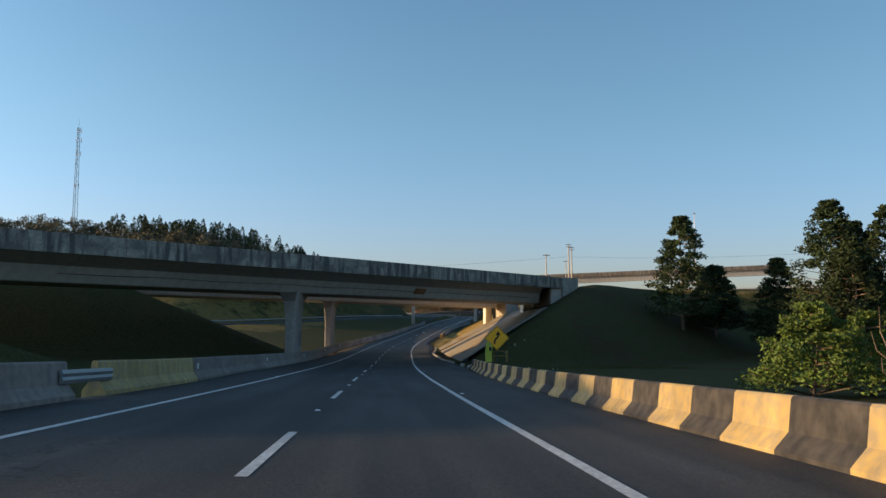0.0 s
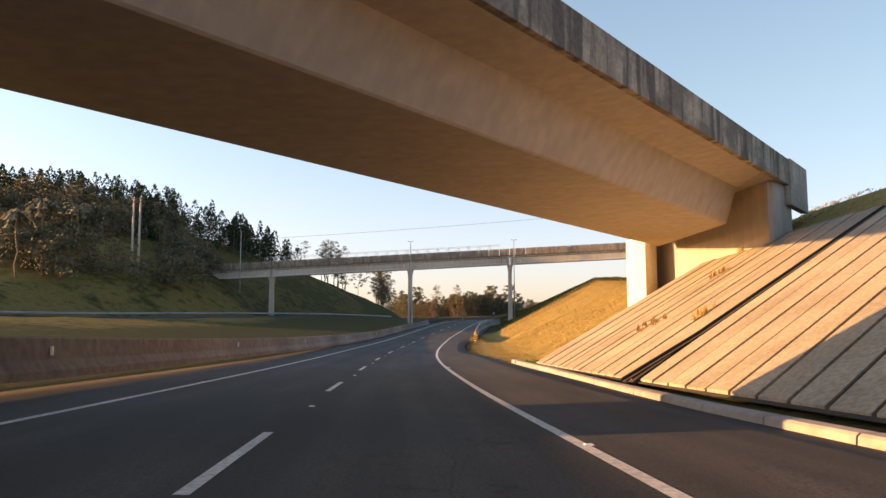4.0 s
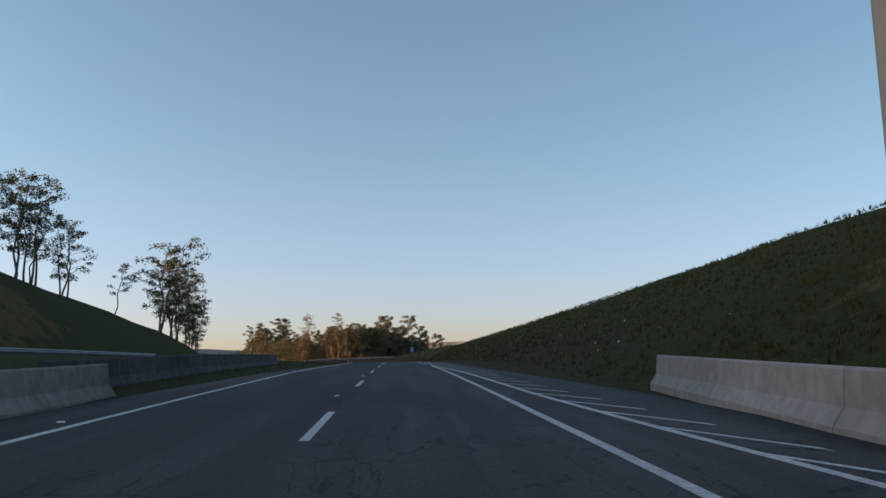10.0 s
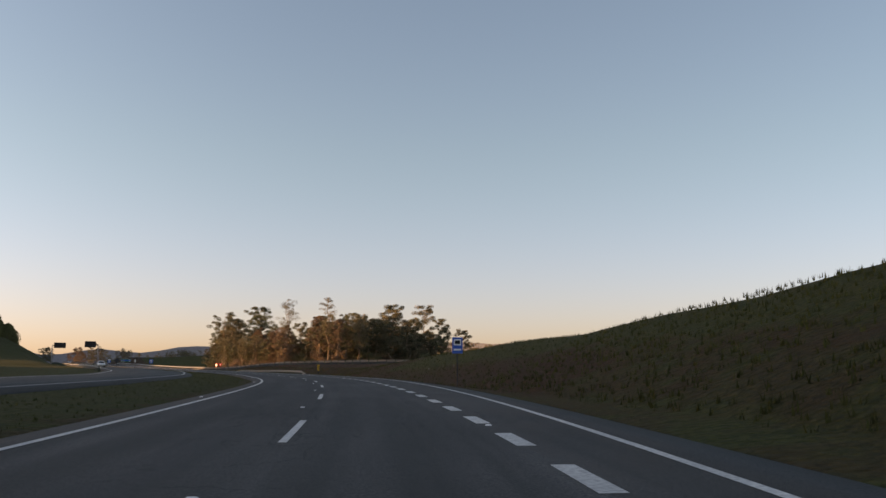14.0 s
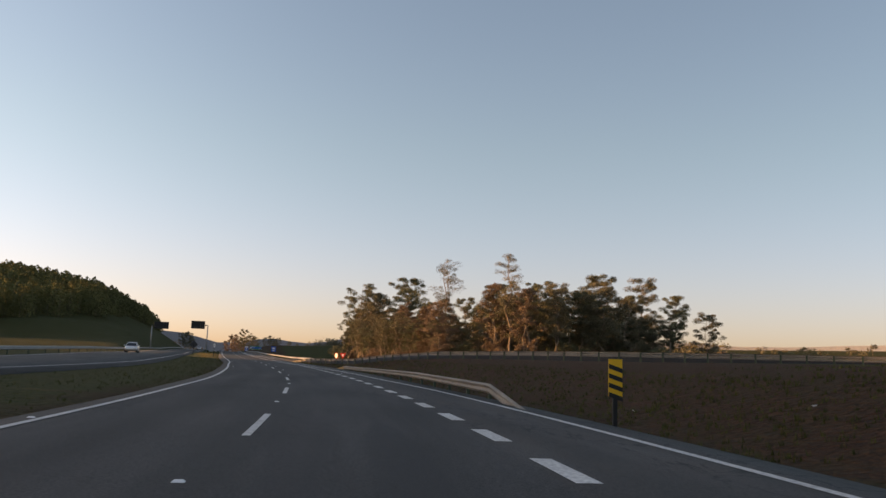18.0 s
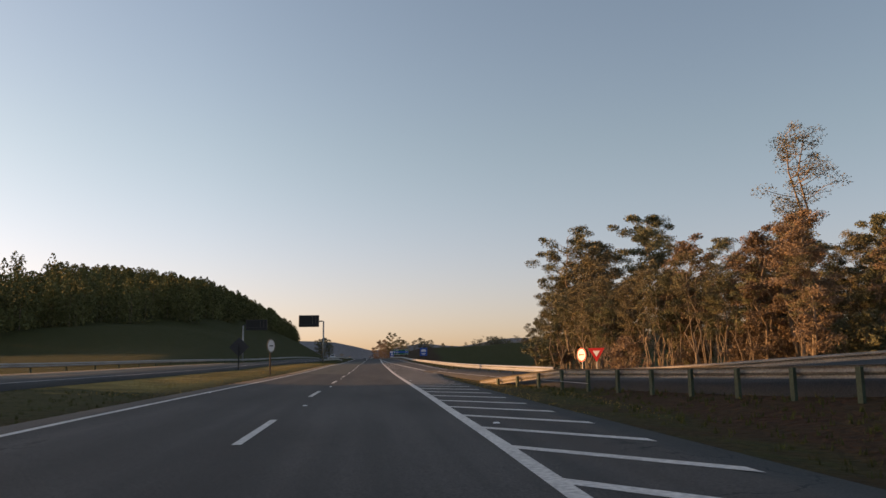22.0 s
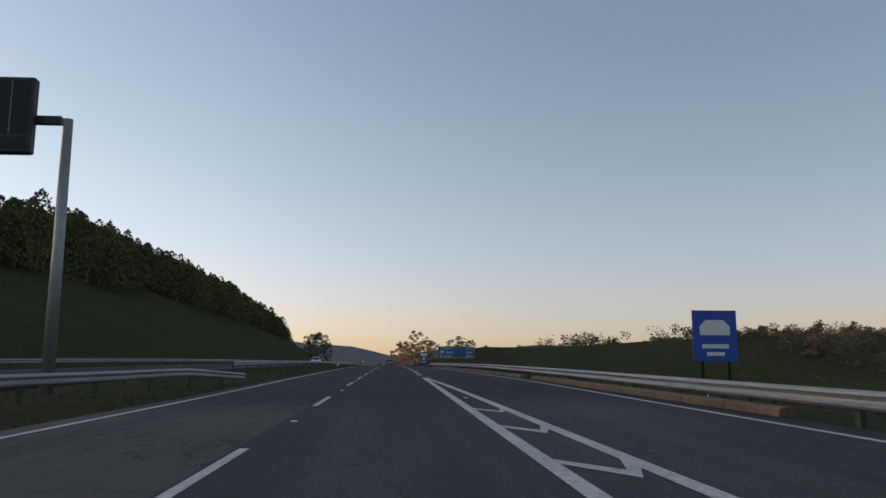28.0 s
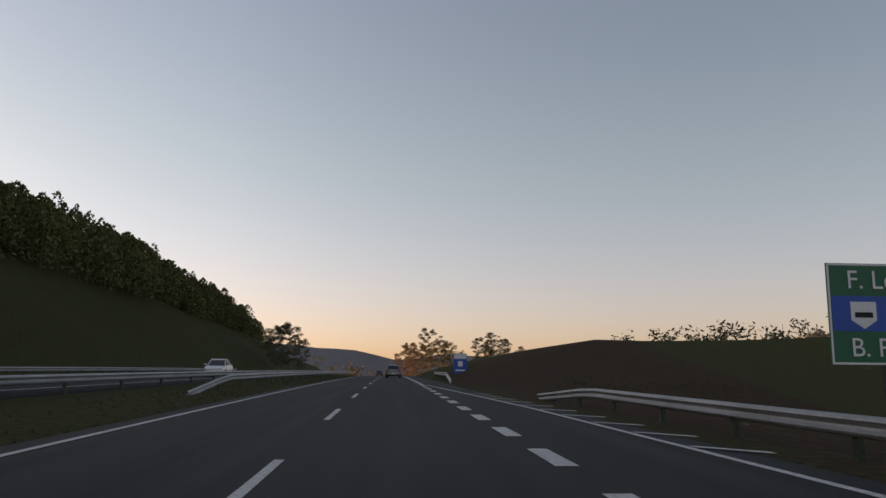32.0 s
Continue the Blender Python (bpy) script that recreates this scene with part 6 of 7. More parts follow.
PINES = [tree_kind("pine_tree", pine(s, h, sp, 0.17, 20, 9, 62), BARK, PINE_LEAF, "dark green pine tree with dense layered boughs") for s, h, sp in ((51, 10, 3.6), (52, 12, 4.4), (53, 5, 2.2))]
YOUNG = tree_kind("young_pine", pine(61, 3.4, 2.6, 0.10, 13, 8, 85, 0.05), BARK, BRIGHT_LEAF, "bright green young pine behind the striped barrier")

for s, d, h, kind in ((585.4, 48.3, 23.9, EMERGENT), (605.7, 39.1, 23.4, EMERGENT2)):
    g = on_ground(s, d)
    stand(kind, g, (R(s, d).z + h - g.z) / (26.0 if kind is EMERGENT else 23.0), group="eucalyptus grove")
for s, d, h, k in ((711, 47, 15.0, 2), (700, 34, 8.0, 4), (718, 53, 15.0, 0), (705, 56, 14.0, 4), (724, 60, 15.0, 3), (700, 66, 15.5, 1)):
    g = on_ground(s, d)
    stand(EUC[k], g, (R(s, d).z + h - g.z) / (20, 22, 18, 20, 16)[k], group="eucalyptus grove")
for s, d in ((590, 47), (583.5, 50.5), (606, 37), (609, 41), (614, 38.5), (600, 38), (617, 35), (632, 92), (612, 56)):
    stand(rnd.choice(DRY), on_ground(s, d), rnd.uniform(0.85, 1.1), group="eucalyptus grove")
count = 0
while count < 105:
    s, d = rnd.uniform(585, 668), rnd.uniform(20, 126)
    low = 21 + max(0, s - 655) * 0.5
    if d < low or d > 140 - max(0, 600 - s) * 1.6 or (s > 650 and d > 112) or s < 585 + max(0, d - 50) * 0.35 or d < 50 - (s - 585) * 0.5 or (s > 636 and d < 31) or d > 112:
        continue
    near = rnd.choice(EUC)
    sc = rnd.uniform(0.82, 1.04) * (0.72 if d < 34 and s < 632 else 1.0) * (0.85 if d > 115 else 1.0) * (0.92 if s > 625 else 1.0) * (0.92 if d < 62 else 1.0)
    stand(near, on_ground(s, d), sc, group="eucalyptus grove")
    count += 1
SLIM = [tree_kind("eucalyptus_tree", eucalyptus(s, h, 2.6, 0.42, 36, 120, 0.13, 4, 0.95), PALE_BARK, mat, "cluster of thin pale eucalyptus trunks with light crowns") for s, h, mat in ((91, 15, LEAF), (92, 17, OLIVE_LEAF))]
for i in range(26):
    s = rnd.uniform(598, 664)
    d = max(25.0 if s < 640 else 29.0, 45 - (s - 588) * 0.75) + rnd.uniform(0, 9)
    stand(SLIM[i % 2], on_ground(s, d), rnd.uniform(0.8, 1.05) * (0.72 if s < 634 else 0.9), group="eucalyptus grove")
for _ in range(46):
    s = rnd.uniform(588, 662)
    d = rnd.uniform(24 if s > 605 else 40, 130)
    stand(UNDER[rnd.randrange(2)], on_ground(s, d), rnd.uniform(0.7, 1.3), group="undergrowth of the grove")
for s, d, h in ((659.5, 46, 25.0), (665.7, 37.0, 19.8), (662, 36, 16.0), (655, 40, 21.0), (632.4, 103, 27.0), (625.4, 88.5, 25), (644, 81, 22.4), (620, 84.6, 23.5), (640, 112, 15), (658, 33.5, 12.0), (622, 57, 17.5), (628, 62, 18.5), (634, 55, 18.0), (618, 66, 18.8), (640, 68, 19.0), (626, 50, 16.5), (660, 31.5, 20.6), (656, 35.5, 22.5), (651, 32.5, 18.3), (664, 31.0, 15.0), (681, 33.5, 9.5), (674, 33.0, 12.2)):
    g = on_ground(s, d)
    stand(EUC[int(h) % 4], g, (R(s, d).z + h - g.z) / 20.5, group="eucalyptus grove")

for s, d, h, k in ((331, -51.5, 24.5, 2), (317, -49.4, 18.5, 2), (333, -46, 18.0, 0), (339, -46, 23.0, 0), (345, -43.5, 22.5, 1), (350, -47, 26.0, 0), (354, -42.5, 20.0, 1), (348, -45, 20.0, 2), (374, -41, 17.0, 2), (371, -33.5, 16.0, 0), (376, -33.0, 19.8, 1), (380, -32, 18.0, 0), (383, -29.5, 10.5, 1), (396, -32.5, 17.5, 0), (401, -31.5, 12.5, 1), (393, -34, 14.0, 2)):
    g = on_ground(s, d)
    stand(SPARSE[k], g, max(0.5, (R(s, d).z + h - g.z) / (13.0, 11.0, 14.0)[k]), group="trees above the cut")
for s, d, h, k in ((97.5, 35.3, 17.1, 0), (100.5, 40.5, 11.2, 2), (90, 50, 18.0, 1), (86.5, 55, 17.0, 1), (93, 54.5, 16.0, 0), (83, 60, 17.5, 1), (97, 47, 12.0, 0), (84, 49, 13.0, 0)):
    g = on_ground(s, d)
    stand(PINES[k], g, (R(s, d).z + h - g.z) / (10.0, 12.0, 5.0)[k], group="pines beside the overpass")
stand(YOUNG, on_ground(24.5, 13.2), 0.85)
stand(YOUNG, on_ground(26.0, 16.0), 0.8)
rng = random.Random(5)
f = Form()
for i in range(9):
    a = Vector((rng.gauss(0, 0.12), rng.gauss(0, 0.12), 0))
    b = a + Vector((rng.gauss(0, 0.5), rng.gauss(0, 0.4), rng.uniform(1.2, 2.6)))
    f.tube(bent(rng, a, b, 5, 0.06), [0.035, 0.028, 0.02, 0.014, 0.006], 5)
t = tagged(new("bare_shrub", f.mesh("bare_shrub", BARK)), "leafless grey-brown shrub behind the striped barrier", "shrub")
t.matrix_world = Matrix.Translation(on_ground(19.4, 12.6))


# ---- woods, each one mesh ----
def conifer_into(form, rng, p, h, w, leaves=120, leaf=0.55):
    """A dense spindle of foliage with a ragged point."""
    for _ in range(leaves):
        u = rng.random() ** 0.8
        r = w * (1 - u ** 1.9) ** 0.62 * rng.uniform(0.5, 1.05) * (0.5 + 0.5 * min(1, u * 6 + 0.35))
        a = rng.uniform(0, 2 * math.pi)
        c = p + Vector((math.cos(a) * r, math.sin(a) * r, h * (0.03 + 0.97 * u)))
        x = Vector((math.cos(a) * 0.5 + rng.gauss(0, 0.5), math.sin(a) * 0.5 + rng.gauss(0, 0.5), rng.gauss(0, 0.8))).normalized()
        y = x.cross(Vector((rng.gauss(0, 1), rng.gauss(0, 1), rng.gauss(0, 1)))).normalized()
        s = leaf * rng.uniform(0.6, 1.2)
        k = len(form.v)
        form.v += [tuple(c - x * s), tuple(c + y * s * 0.5), tuple(c + x * s), tuple(c - y * s * 0.5)]
        form.f.append((k, k + 1, k + 2, k + 3))


def round_into(form, rng, p, h, w, leaves=130, leaf=0.6):
    """A broad crown of several lumps."""
    for _ in range(6):
        c = p + Vector((rng.gauss(0, 0.4) * w, rng.gauss(0, 0.4) * w, h * rng.uniform(0.22, 0.86)))
        leaf_cloud(form, rng, c, w * rng.uniform(0.35, 0.6), leaves // 6, leaf, 0.75)


def trunk_into(form, p, h, r=0.13):
    form.tube([p, p + Vector((0, 0, h))], [r, r * 0.6], 4)


def wood_stuff(name, label, leaf_mat, trees):
    """trees: rows of place, height, width, shape, leaves, leaf size. Crowns and trunks each in one mesh under one thing."""
    r_ = random.Random(len(trees))
    crown, wood = Form(), Form()
    for p, h, w, shape, n, sz in trees:
        (conifer_into if shape else round_into)(crown, r_, p, h, w, n, sz)
        trunk_into(wood, p, h * 0.7, 0.008 * h)
    t = thing(name, Matrix.Translation(trees[0][0]), label, "woods", kind="stuff")
    part("crowns", crown, leaf_mat, t, world=True)
    part("trunks", wood, BARK, t, world=True)
    return t


rnd = random.Random(3)
rows = []
while len(rows) < 1500:
    s, d = rnd.uniform(690, 1150), -30 - 88 * rnd.random() ** 1.2
    edge = -50 - max(0, 770 - s) * 0.45 if s < 770 else lerp(s, [(770, -50), (860, -50), (900, -43), (1000, -44), (1060, -46), (1120, -50), (1150, -53)])
    if d > edge:
        continue
    near = d > edge - 14
    h = rnd.uniform(8.0, 12.6)
    if d < -56:
        h *= 1 + 0.2 * bump_between(s, 965, 1080, 40)
    if d < -66 and s < 880:
        h *= 0.9
    if d > -64 and s > 880:
        h *= 0.82
    rows.append((on_ground(s, d, 0.3), h, rnd.uniform(2.7, 4.1), 1, 460 if near else 190, 0.38 if near else 0.5))
for i in range(160):
    s, d = rnd.uniform(690, 1000), rnd.uniform(-230, -121)
    rows.append((on_ground(s, d, 0.3), rnd.uniform(10, 14), rnd.uniform(2.0, 3.0), 1, 80, 0.7))
wood_stuff("plantation", "dense dark eucalyptus plantation covering the hill", PLANT_LEAF, rows)
rows = []
while len(rows) < 260:
    s, d = rnd.uniform(258, 345), rnd.uniform(-125, -64)
    if d > -66 - (s - 262) * 0.05:
        continue
    rows.append((on_ground(s, d, 0.3), rnd.uniform(8, 12), rnd.uniform(1.5, 2.2), 1, 190, 0.36))
for i in range(60):
    s, d = rnd.uniform(284, 334), rnd.uniform(-68, -53)
    rows.append((on_ground(s, d, 0.3), rnd.uniform(6.5, 10), rnd.uniform(1.5, 2.2), 1, 240, 0.34))
wood_stuff("conifer_stand", "dark spiky trees along the top of the hill", PINE_LEAF, rows)
rows = []
while len(rows) < 300:
    s, d = rnd.uniform(216, 282), -66 - 110 * rnd.random() ** 1.3
    rows.append((on_ground(s, d, 0.3), rnd.uniform(5.5, 10), rnd.uniform(2.8, 4.4), 0, 420, 0.36))
for i in range(40):
    s = rnd.uniform(214, 262)
    d = lerp(s, LEFT_FOOT) - rnd.uniform(7, 18) - max(0.0, s - 225) * 0.5
    rows.append((on_ground(s, d, 0.6), rnd.uniform(3.5, 9), rnd.uniform(2.4, 4.2), 0, 420, 0.30))
wood_stuff("mixed_wood", "mixed broadleaf wood on the hillside", OLIVE_LEAF, rows)
rows = []
for i in range(170):
    s = rnd.uniform(900, 1300)
    d = rnd.uniform(70, 330) * (0.7 + (s - 900) / 700)
    rows.append((on_ground(min(s, 2190), d, 0.3), rnd.uniform(4.5, 7.5), rnd.uniform(3.5, 6.0), 0, 200, 0.5))
for i in range(60):
    s, d = rnd.uniform(690, 900), rnd.uniform(150, 260)
    rows.append((on_ground(s, d, 0.3), rnd.uniform(8, 13), rnd.uniform(3.0, 5.0), 0, 220, 0.55))
brown = []
for i in range(620):
    s, d = rnd.uniform(745, 1030), rnd.uniform(70, 190)
    if d < 76 + max(0, 830 - s) * 0.55 + max(0, s - 870) * 0.12:
        continue
    (brown if rnd.random() < 0.6 else rows).append((on_ground(s, d, 0.3), rnd.uniform(5.0, 8.0) * (0.55 if s > 835 else 1.0), rnd.uniform(2.6, 4.0) * (0.6 if s > 835 else 1.0), 0, 330, 0.27))
wood_stuff("brown_wood", "dense wood of brown dry trees behind the motorway", DRY_LEAF, brown)
wood_stuff("far_wood", "low brownish wood on the far plain", OLIVE_LEAF, rows)
rows = []
for i in range(190):
    s = rnd.uniform(1060, 1400)
    d = rnd.choice((-1, 1)) * rnd.uniform(16, 60 + (s - 1060) * 0.5)
    if d < 0 and s < 1180:
        continue
    rows.append((on_ground(s, d, 0.3), rnd.uniform(6, 13), rnd.uniform(2.4, 4.5), 0, 260, 0.42))
wood_stuff("roadside_trees", "loose rows of trees far along the road", OLIVE_LEAF, rows)
rows = []
for i in range(130):
    s, d = rnd.uniform(1300, 2100), rnd.uniform(-420, 420)
    rows.append((on_ground(s, d, 0.3), rnd.uniform(8, 15), rnd.uniform(4, 8), 0, 90, 1.3))
wood_stuff("distant_wood", "distant line of trees under the sky", OLIVE_LEAF, rows)
for s, d, h, k in ((963, -22.4, 11.5, 4), (969, -25.5, 12.0, 2), (957, -25.5, 10.0, 4), (976, -21.5, 8.5, 4)):
    g = on_ground(s, d)
    stand(EUC[k], g, (R(s, d).z + h - g.z) / (20, 22, 18, 20, 16)[k], group="trees at the hill's foot")
for s, d, h, k in ((1148, 18.7, 21.5, 0), (1156, 24, 18.0, 2), (1140, 26, 15.0, 4), (1165, 15.5, 16.0, 2), (1024, 30, 13.8, 2), (1030, 27, 12.0, 4), (1018, 34, 11.5, 2), (1055, 38, 13.0, 0), (1062, 34, 12.5, 4), (1085, 48, 13.0, 1), (1110, 40, 13.0, 3)):
    g = on_ground(s, d)
    stand(EUC[k], g, (R(s, d).z + h - g.z) / (20, 22, 18, 20, 16)[k], group="trees far along the road")
for s, d, h, k in ((1290, 8.5, 22.0, 0), (1300, 13, 24.0, 1), (1280, 12, 19.0, 0), (1310, 4.5, 17.0, 1), (1270, 17, 16.0, 0)):
    g = on_ground(s, d)
    stand(DRY[k], g, (R(s, d).z + h - g.z) / (15, 16)[k], group="trees far along the road")

# palms on the wooded hillside
def palm(seed, h):
    rng = random.Random(seed)
    wood, crown = Form(), Form()
    wood.tube(bent(rng, Vector((0, 0, 0)), Vector((0.3, 0.1, h)), 6, 0.02), [0.16, 0.14, 0.13, 0.12, 0.12, 0.1], 7)
    for i in range(16):
        a = rng.uniform(0, 2 * math.pi)
        up = rng.uniform(-0.2, 0.9)
        pts = [Vector((0.3, 0.1, h)) + Vector((math.cos(a) * r, math.sin(a) * r, up * r - 0.28 * r * r)) for r in (0, 0.7, 1.4, 2.1, 2.7)]
        side = Vector((-math.sin(a), math.cos(a), 0))
        for p0, p1 in zip(pts[:-1], pts[1:]):
            for k in (-1, 1):
                m_ = p0.lerp(p1, 0.5)
                crown.add([p0, p1, m_ + side * (k * 0.55) - Vector((0, 0, 0.35))], [(0, 1, 2)])
    return wood, crown


PALM = tree_kind("palm_tree", palm(71, 9), BARK, OLIVE_LEAF, "palm tree with drooping fronds on the hillside")
for s, d in ((212, -63), (223, -66), (230, -64), (206, -70)):
    stand(PALM, on_ground(s, d), rnd.uniform(0.9, 1.15), group="palms on the hillside")

# ---- lattice mast on the far hill ----
mt = thing("radio_mast", Matrix.Translation((-219.0, 477.0, 40.0)), "slender steel lattice radio mast beyond the wooded hill", "radio mast")
H = 79.0
for k in range(3):
    a = 2 * math.pi * k / 3
    part("leg", Form().tube([(math.cos(a) * 1.9, math.sin(a) * 1.9, 0), (math.cos(a) * 0.75, math.sin(a) * 0.75, H)], 0.13, 5), TARNISHED, mt)
f = Form()
n = 30
for i in range(n):
    z0, z1 = H * i / n, H * (i + 1) / n
    r0, r1 = 1.9 - 1.15 * i / n, 1.9 - 1.15 * (i + 1) / n
    for k in range(3):
        a, b = 2 * math.pi * k / 3, 2 * math.pi * (k + 1) / 3
        if i % 2:
            a, b = b, a
        f.tube([(math.cos(a) * r0, math.sin(a) * r0, z0), (math.cos(b) * r1, math.sin(b) * r1, z1)], 0.07, 4)
part("bracing", f, TARNISHED, mt)
for z, r in ((H - 2, 1.4), (H - 8, 1.6), (H - 16, 1.5), (H * 0.55, 1.3)):
    for k in range(3):
        a = 2 * math.pi * k / 3 + 0.4
        part("antenna", Form().box(math.cos(a) * r - 0.2, math.cos(a) * r + 0.2, math.sin(a) * r - 0.2, math.sin(a) * r + 0.2, z - 1.3, z + 1.3, 0.05), WHITE_SIGN, mt)
part("lightning_rod", Form().tube([(0, 0, H - 1), (0, 0, H + 5)], 0.06, 5), TARNISHED, mt)

# ---- cars ----
def car(place, turn, paint, label, kind="sedan"):
    t = thing("car", Matrix.Translation(place) @ pose(0, 0, 0, 0, 0, turn), label, "car", "cars on the motorway")
    L, W, H_ = (4.2, 0.86, 1.48) if kind == "hatch" else (4.4, 0.87, 1.46)
    # body sections from tail to nose: y, bottom, shoulder, half width
    body = Form()
    secs = [(-L / 2, 0.42, 0.78, 0.72), (-L / 2 + 0.08, 0.32, 0.95, 0.80), (-L / 2 + 0.5, 0.24, 1.0, W), (-0.6, 0.22, 0.97, W + 0.01), (0.7, 0.22, 0.93, W + 0.01), (L / 2 - 0.75, 0.24, 0.86, W), (L / 2 - 0.12, 0.32, 0.7, 0.78), (L / 2, 0.42, 0.58, 0.68)]
    rings = []
    for y, z0, z1, w in secs:
        zm = (z0 + z1) / 2
        rings.append([(-w * 0.9, y, z0), (w * 0.9, y, z0), (w, y, z0 + 0.12), (w, y, zm), (w * 0.96, y, z1 - 0.06), (w * 0.86, y, z1), (-w * 0.86, y, z1), (-w * 0.96, y, z1 - 0.06), (-w, y, zm), (-w, y, z0 + 0.12)])
    body.loft(rings)
    b = part("body", body, paint, t, smooth=False)
    cab = Form()
    rear = -L / 2 + (0.25 if kind == "hatch" else 0.62)
    secs = [(rear, 0.98, 0.74), (rear + 0.42, 1.36, 0.64), (rear + 0.8, H_, 0.6), (0.25, H_, 0.6), (1.05, 0.94, 0.72)]
    cab.loft([[(-w - 0.02 * 0, y, 0.92), (w, y, 0.92), (w * 0.985, y, (z + 0.92) / 2), (w * 0.9, y, z), (-w * 0.9, y, z), (-w * 0.985, y, (z + 0.92) / 2)] for y, z, w in secs])
    part("cabin_glass", cab, GLASS_DARK, t, "dark tinted windows")
    roof = Form()
    roof.loft([[(-w, y, z), (w, y, z), (w * 0.96, y, z + 0.035), (-w * 0.96, y, z + 0.035)] for y, z, w in ((rear + 0.5, 1.38, 0.56), (rear + 0.8, H_ - 0.005, 0.57), (0.25, H_ - 0.005, 0.57), (0.4, H_ - 0.09, 0.56))])
    part("roof", roof, paint, t)
    for sx in (-1, 1):
        for y0, z0, y1, z1 in ((rear + 0.02, 0.97, rear + 0.78, H_), (1.03, 0.95, 0.28, H_), (-0.35, 0.95, -0.35, H_)):
            part("pillar", Form().tube([(sx * 0.735, y0, z0), (sx * 0.565, y1, z1)], 0.035, 5), paint, t)
        part("tail_lamp", Form().box(sx * 0.62 - 0.14, sx * 0.62 + 0.14, -L / 2 - 0.01, -L / 2 + 0.12, 0.72, 0.9, 0.02), LAMP_RED, t, "red tail lamp")
        part("head_lamp", Form().box(sx * 0.56 - 0.15, sx * 0.56 + 0.15, L / 2 - 0.14, L / 2 + 0.005, 0.55, 0.67, 0.02), LAMP_WHITE, t, "clear head lamp")
        part("mirror", Form().box(sx * 0.98 - 0.09, sx * 0.98 + 0.09, 0.72, 0.84, 0.92, 1.06, 0.02), paint, t)
        for y in (-L / 2 + 0.85, L / 2 - 0.85):
            wheel = part("wheel", Form().tube([(sx * 0.66, y, 0.31), (sx * 0.7, y, 0.31), (sx * 0.86, y, 0.31), (sx * 0.9, y, 0.31)], [0.27, 0.31, 0.31, 0.27], 18), TYRE, t, "black tyre")
            part("rim", Form().tube([(sx * 0.89, y, 0.31), (sx * 0.915, y, 0.31)], [0.2, 0.18], 14), STEEL, wheel)
    part("bumper", Form().box(-0.78, 0.78, -L / 2 - 0.05, -L / 2 + 0.12, 0.36, 0.56, 0.03), paint, t)
    part("number_plate", Form().box(-0.22, 0.22, -L / 2 - 0.065, -L / 2 - 0.051, 0.42, 0.53), WHITE_SIGN, t)
    return t


GREY_PAINT = car_paint("grey_car_paint", (0.22, 0.23, 0.24))
WHITE_PAINT = car_paint("white_car_paint", (0.7, 0.7, 0.7))
car(R(873, 0.3, 0.01), turn_at(873), GREY_PAINT, "grey hatchback driving in the inner lane ahead", "hatch")
car(R(1010, -3.2, 0.01), turn_at(1010), car_paint("dark_car_paint", (0.05, 0.05, 0.06)), "dark car far ahead in the passing lane")
car(R(848, lerp(848, OPP) + 2.0, lerp(848, OPP_H) + 0.06), turn_at(848) + 180, WHITE_PAINT, "white sedan coming along the opposite carriageway")
car(R(562, lerp(562, OPP) - 2.0, lerp(562, OPP_H) + 0.09), turn_at(562) + 180, WHITE_PAINT, "white sedan coming along the opposite carriageway")

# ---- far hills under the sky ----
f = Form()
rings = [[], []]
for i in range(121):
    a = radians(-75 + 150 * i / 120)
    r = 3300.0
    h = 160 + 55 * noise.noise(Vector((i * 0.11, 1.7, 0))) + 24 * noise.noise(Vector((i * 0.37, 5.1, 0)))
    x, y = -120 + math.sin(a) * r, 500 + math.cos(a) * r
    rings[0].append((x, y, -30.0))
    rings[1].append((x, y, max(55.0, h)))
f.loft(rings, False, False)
solid("backdrop", f, HAZE_HILL, "far hills on the horizon, painted in pale haze", "hills")

# ---- grass in tufts ----
def tufts(name, label, mat, spots, size, blades=6, seed=1):
    rng = random.Random(seed)
    f = Form()
    for p in spots:
        for _ in range(blades):
            a = rng.uniform(0, 2 * math.pi)
            h = size * rng.uniform(0.5, 1.3)
            w = h * rng.uniform(0.07, 0.14)
            o = Vector((rng.gauss(0, 0.16), rng.gauss(0, 0.16), 0)) * size * 1.6
            tip = Vector((math.cos(a) * h * rng.uniform(0.1, 0.55), math.sin(a) * h * rng.uniform(0.1, 0.55), h))
            side = Vector((-math.sin(a), math.cos(a), 0)) * w
            k = len(f.v)
            f.v += [tuple(p + o - side), tuple(p + o + side), tuple(p + o + tip)]
            f.f.append((k, k + 1, k + 2))
    return tagged(new(name, f.mesh(name, mat)), label, "grass", kind="stuff")


rnd = random.Random(8)


def scatter(n, s0, s1, d0, d1, keep=None):
    out = []
    while len(out) < n:
        s, d = rnd.uniform(s0, s1), rnd.uniform(d0, d1)
        if keep is None or keep(s, d):
            out.append(on_ground(s, d, 0.02))
    return out


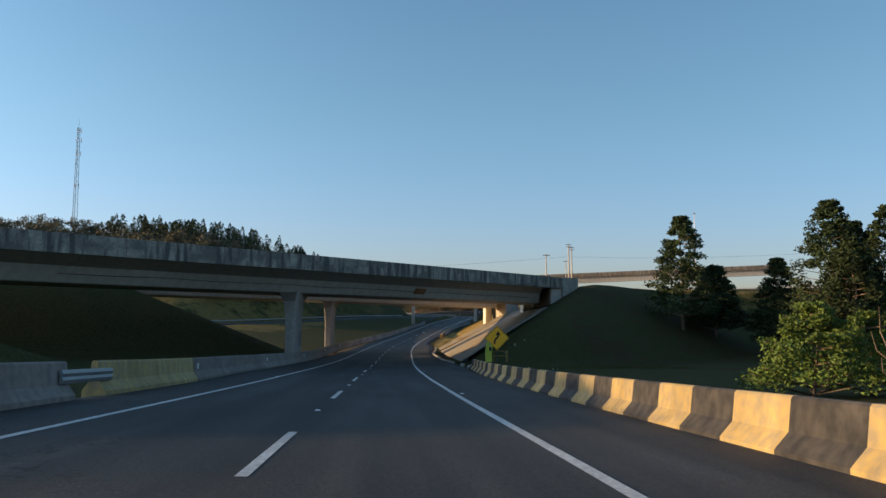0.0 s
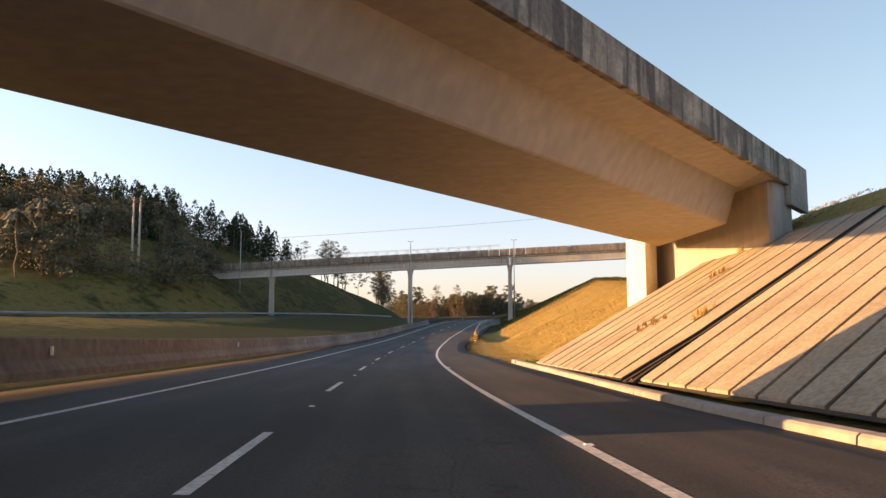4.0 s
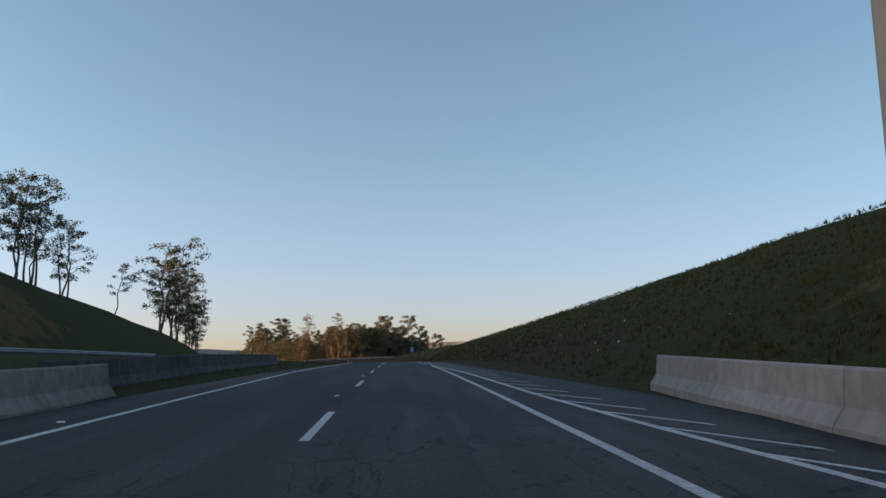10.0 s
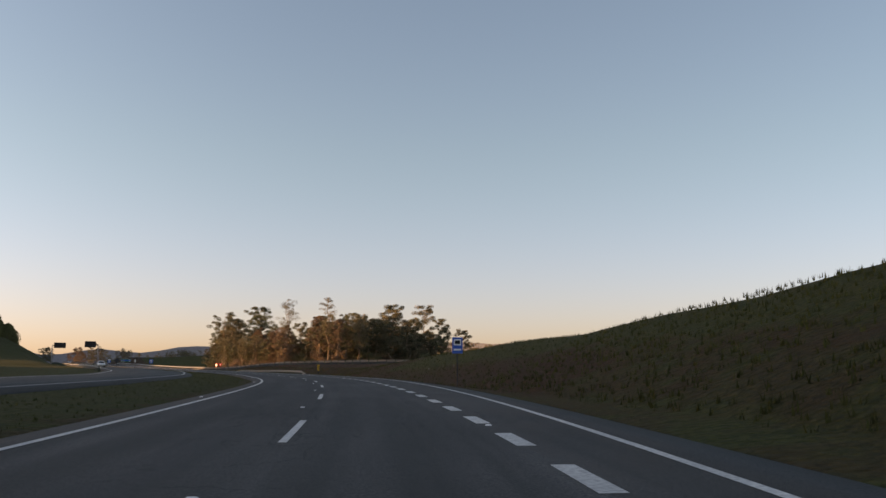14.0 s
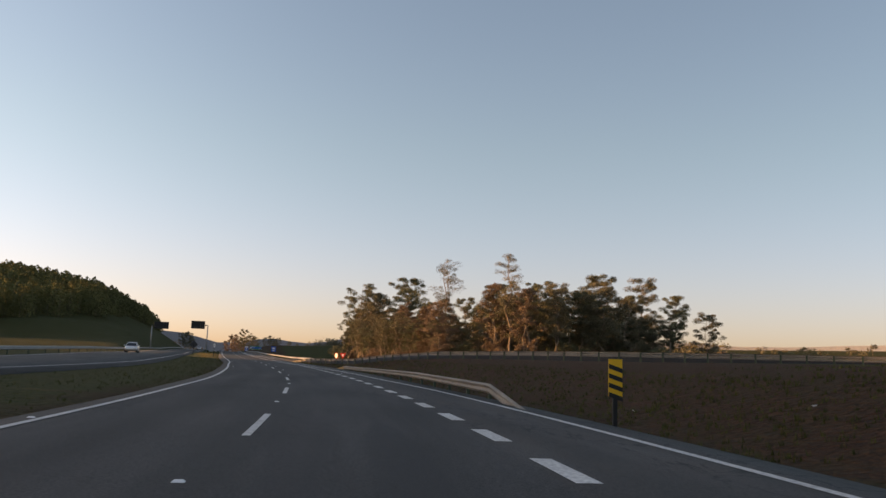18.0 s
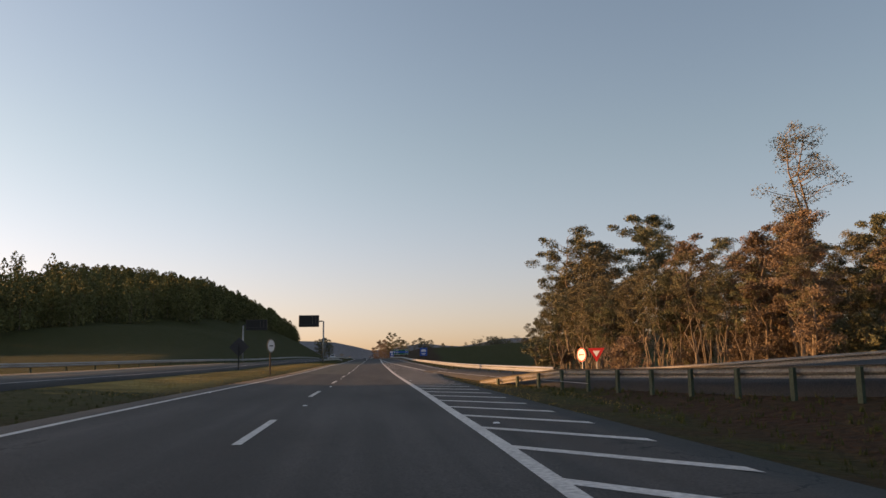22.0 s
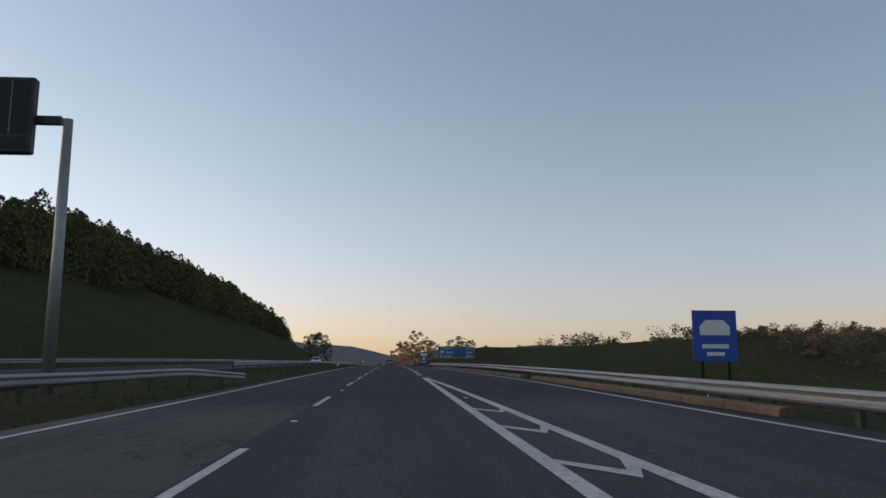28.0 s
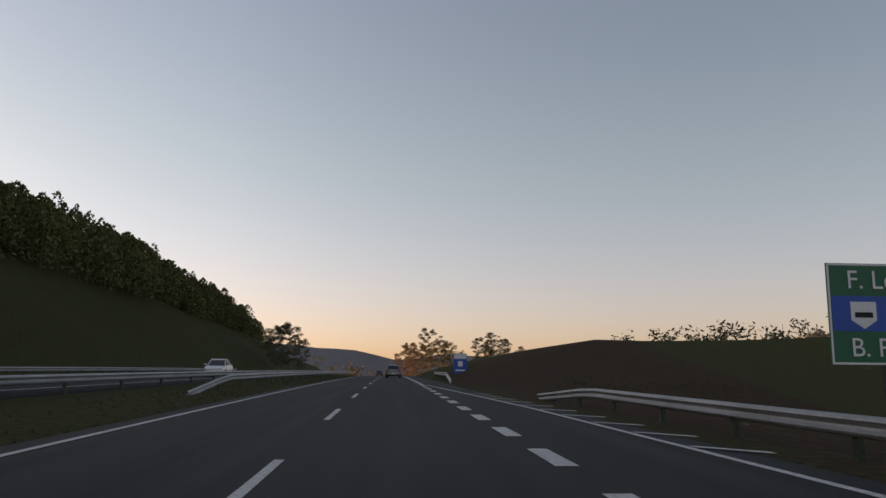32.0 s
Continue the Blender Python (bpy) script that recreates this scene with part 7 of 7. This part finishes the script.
off_slab = lambda s, d: not (71 + (d - 6.6) * 0.65 < s < 137 + (d - 6.6) * 0.65 and d < 19.5)
tufts("dry_grass", "tall golden dry grass on the mound", DRY_GRASS, scatter(19000, 138, 226, 8.8, 30, off_slab), 0.11, 7, 2)
tufts("green_grass", "dark green grass on the cut slope", GRASS, scatter(6000, 222, 270, 7.4, 30) + scatter(10000, 270, 385, 6.8, 32), 0.2, 6, 3)
tufts("verge_grass", "short mixed grass along the verge", DRY_GRASS, scatter(4200, 560, 690, -11.0, -6.3), 0.055, 7, 4)
tufts("verge_grass", "short mixed grass along the verge", GRASS, scatter(4000, 60, 80, 6.4, 24) + scatter(3700, 270, 562, -11.0, -6.1) + scatter(3000, 690, 900, -10.8, -5.9), 0.10, 7, 5)
tufts("verge_grass", "green and dry grass at the foot of the panel barrier", DRY_GRASS, [R(rnd.uniform(194, 205), rnd.uniform(4.55, 5.2), 0.0) for _ in range(260)] + scatter(500, 150, 202, 4.6, 5.6) + scatter(2200, 150, 202, 6.6, 9.0), 0.07, 7, 9)
tufts("verge_grass", "mixed grass behind the guardrails", GRASS, scatter(3500, 385, 470, 6.6, 30) + scatter(4000, 450, 575, 6.2, 16) + scatter(5000, 580, 830, 9.4, 22), 0.15, 7, 6)
tufts("verge_grass", "short olive-brown grass in the gore before the ramp", DRY_GRASS, scatter(1800, 552, 590, 4.5, 7.6), 0.06, 8, 21)
weeds = []
for s, d in ((127.9, 9.7), (123.9, 10.3), (133.1, 14.4), (137.7, 17.8)):
    for _ in range(9):
        a, b = s + rnd.gauss(0, 0.28), d + rnd.gauss(0, 0.25)
        weeds.append(slope_at(a, b, 0.05))
tufts("weeds", "brown weeds growing in the joints of the paving", DRY_GRASS, weeds, 0.24, 9, 7)
litter = Form()
for i in range(60):
    s = rnd.choice((rnd.uniform(60, 80), rnd.uniform(270, 330), rnd.uniform(400, 480), rnd.uniform(700, 800)))
    d = rnd.uniform(7.0, 13.0)
    p = on_ground(s, d, -0.04)
    a, b, c = (Vector((rnd.gauss(0, 1), rnd.gauss(0, 1), rnd.gauss(0, 0.4))) * 0.07 for _ in range(3))
    litter.add([p + a, p + b, p + c, p + a + b], [(0, 1, 3), (0, 2, 3), (1, 2, 3)])
tagged(new("litter", litter.mesh("litter", WHITE_SIGN)), "small scraps of white litter on the verge", "litter", kind="stuff")
tufts("green_clump", "fresh green clump of grass at the foot of the paving", BRIGHT_LEAF, [R(rnd.gauss(138.3, 1.0), rnd.gauss(7.2, 0.5), 0.0) for _ in range(260)], 0.13, 8, 12)
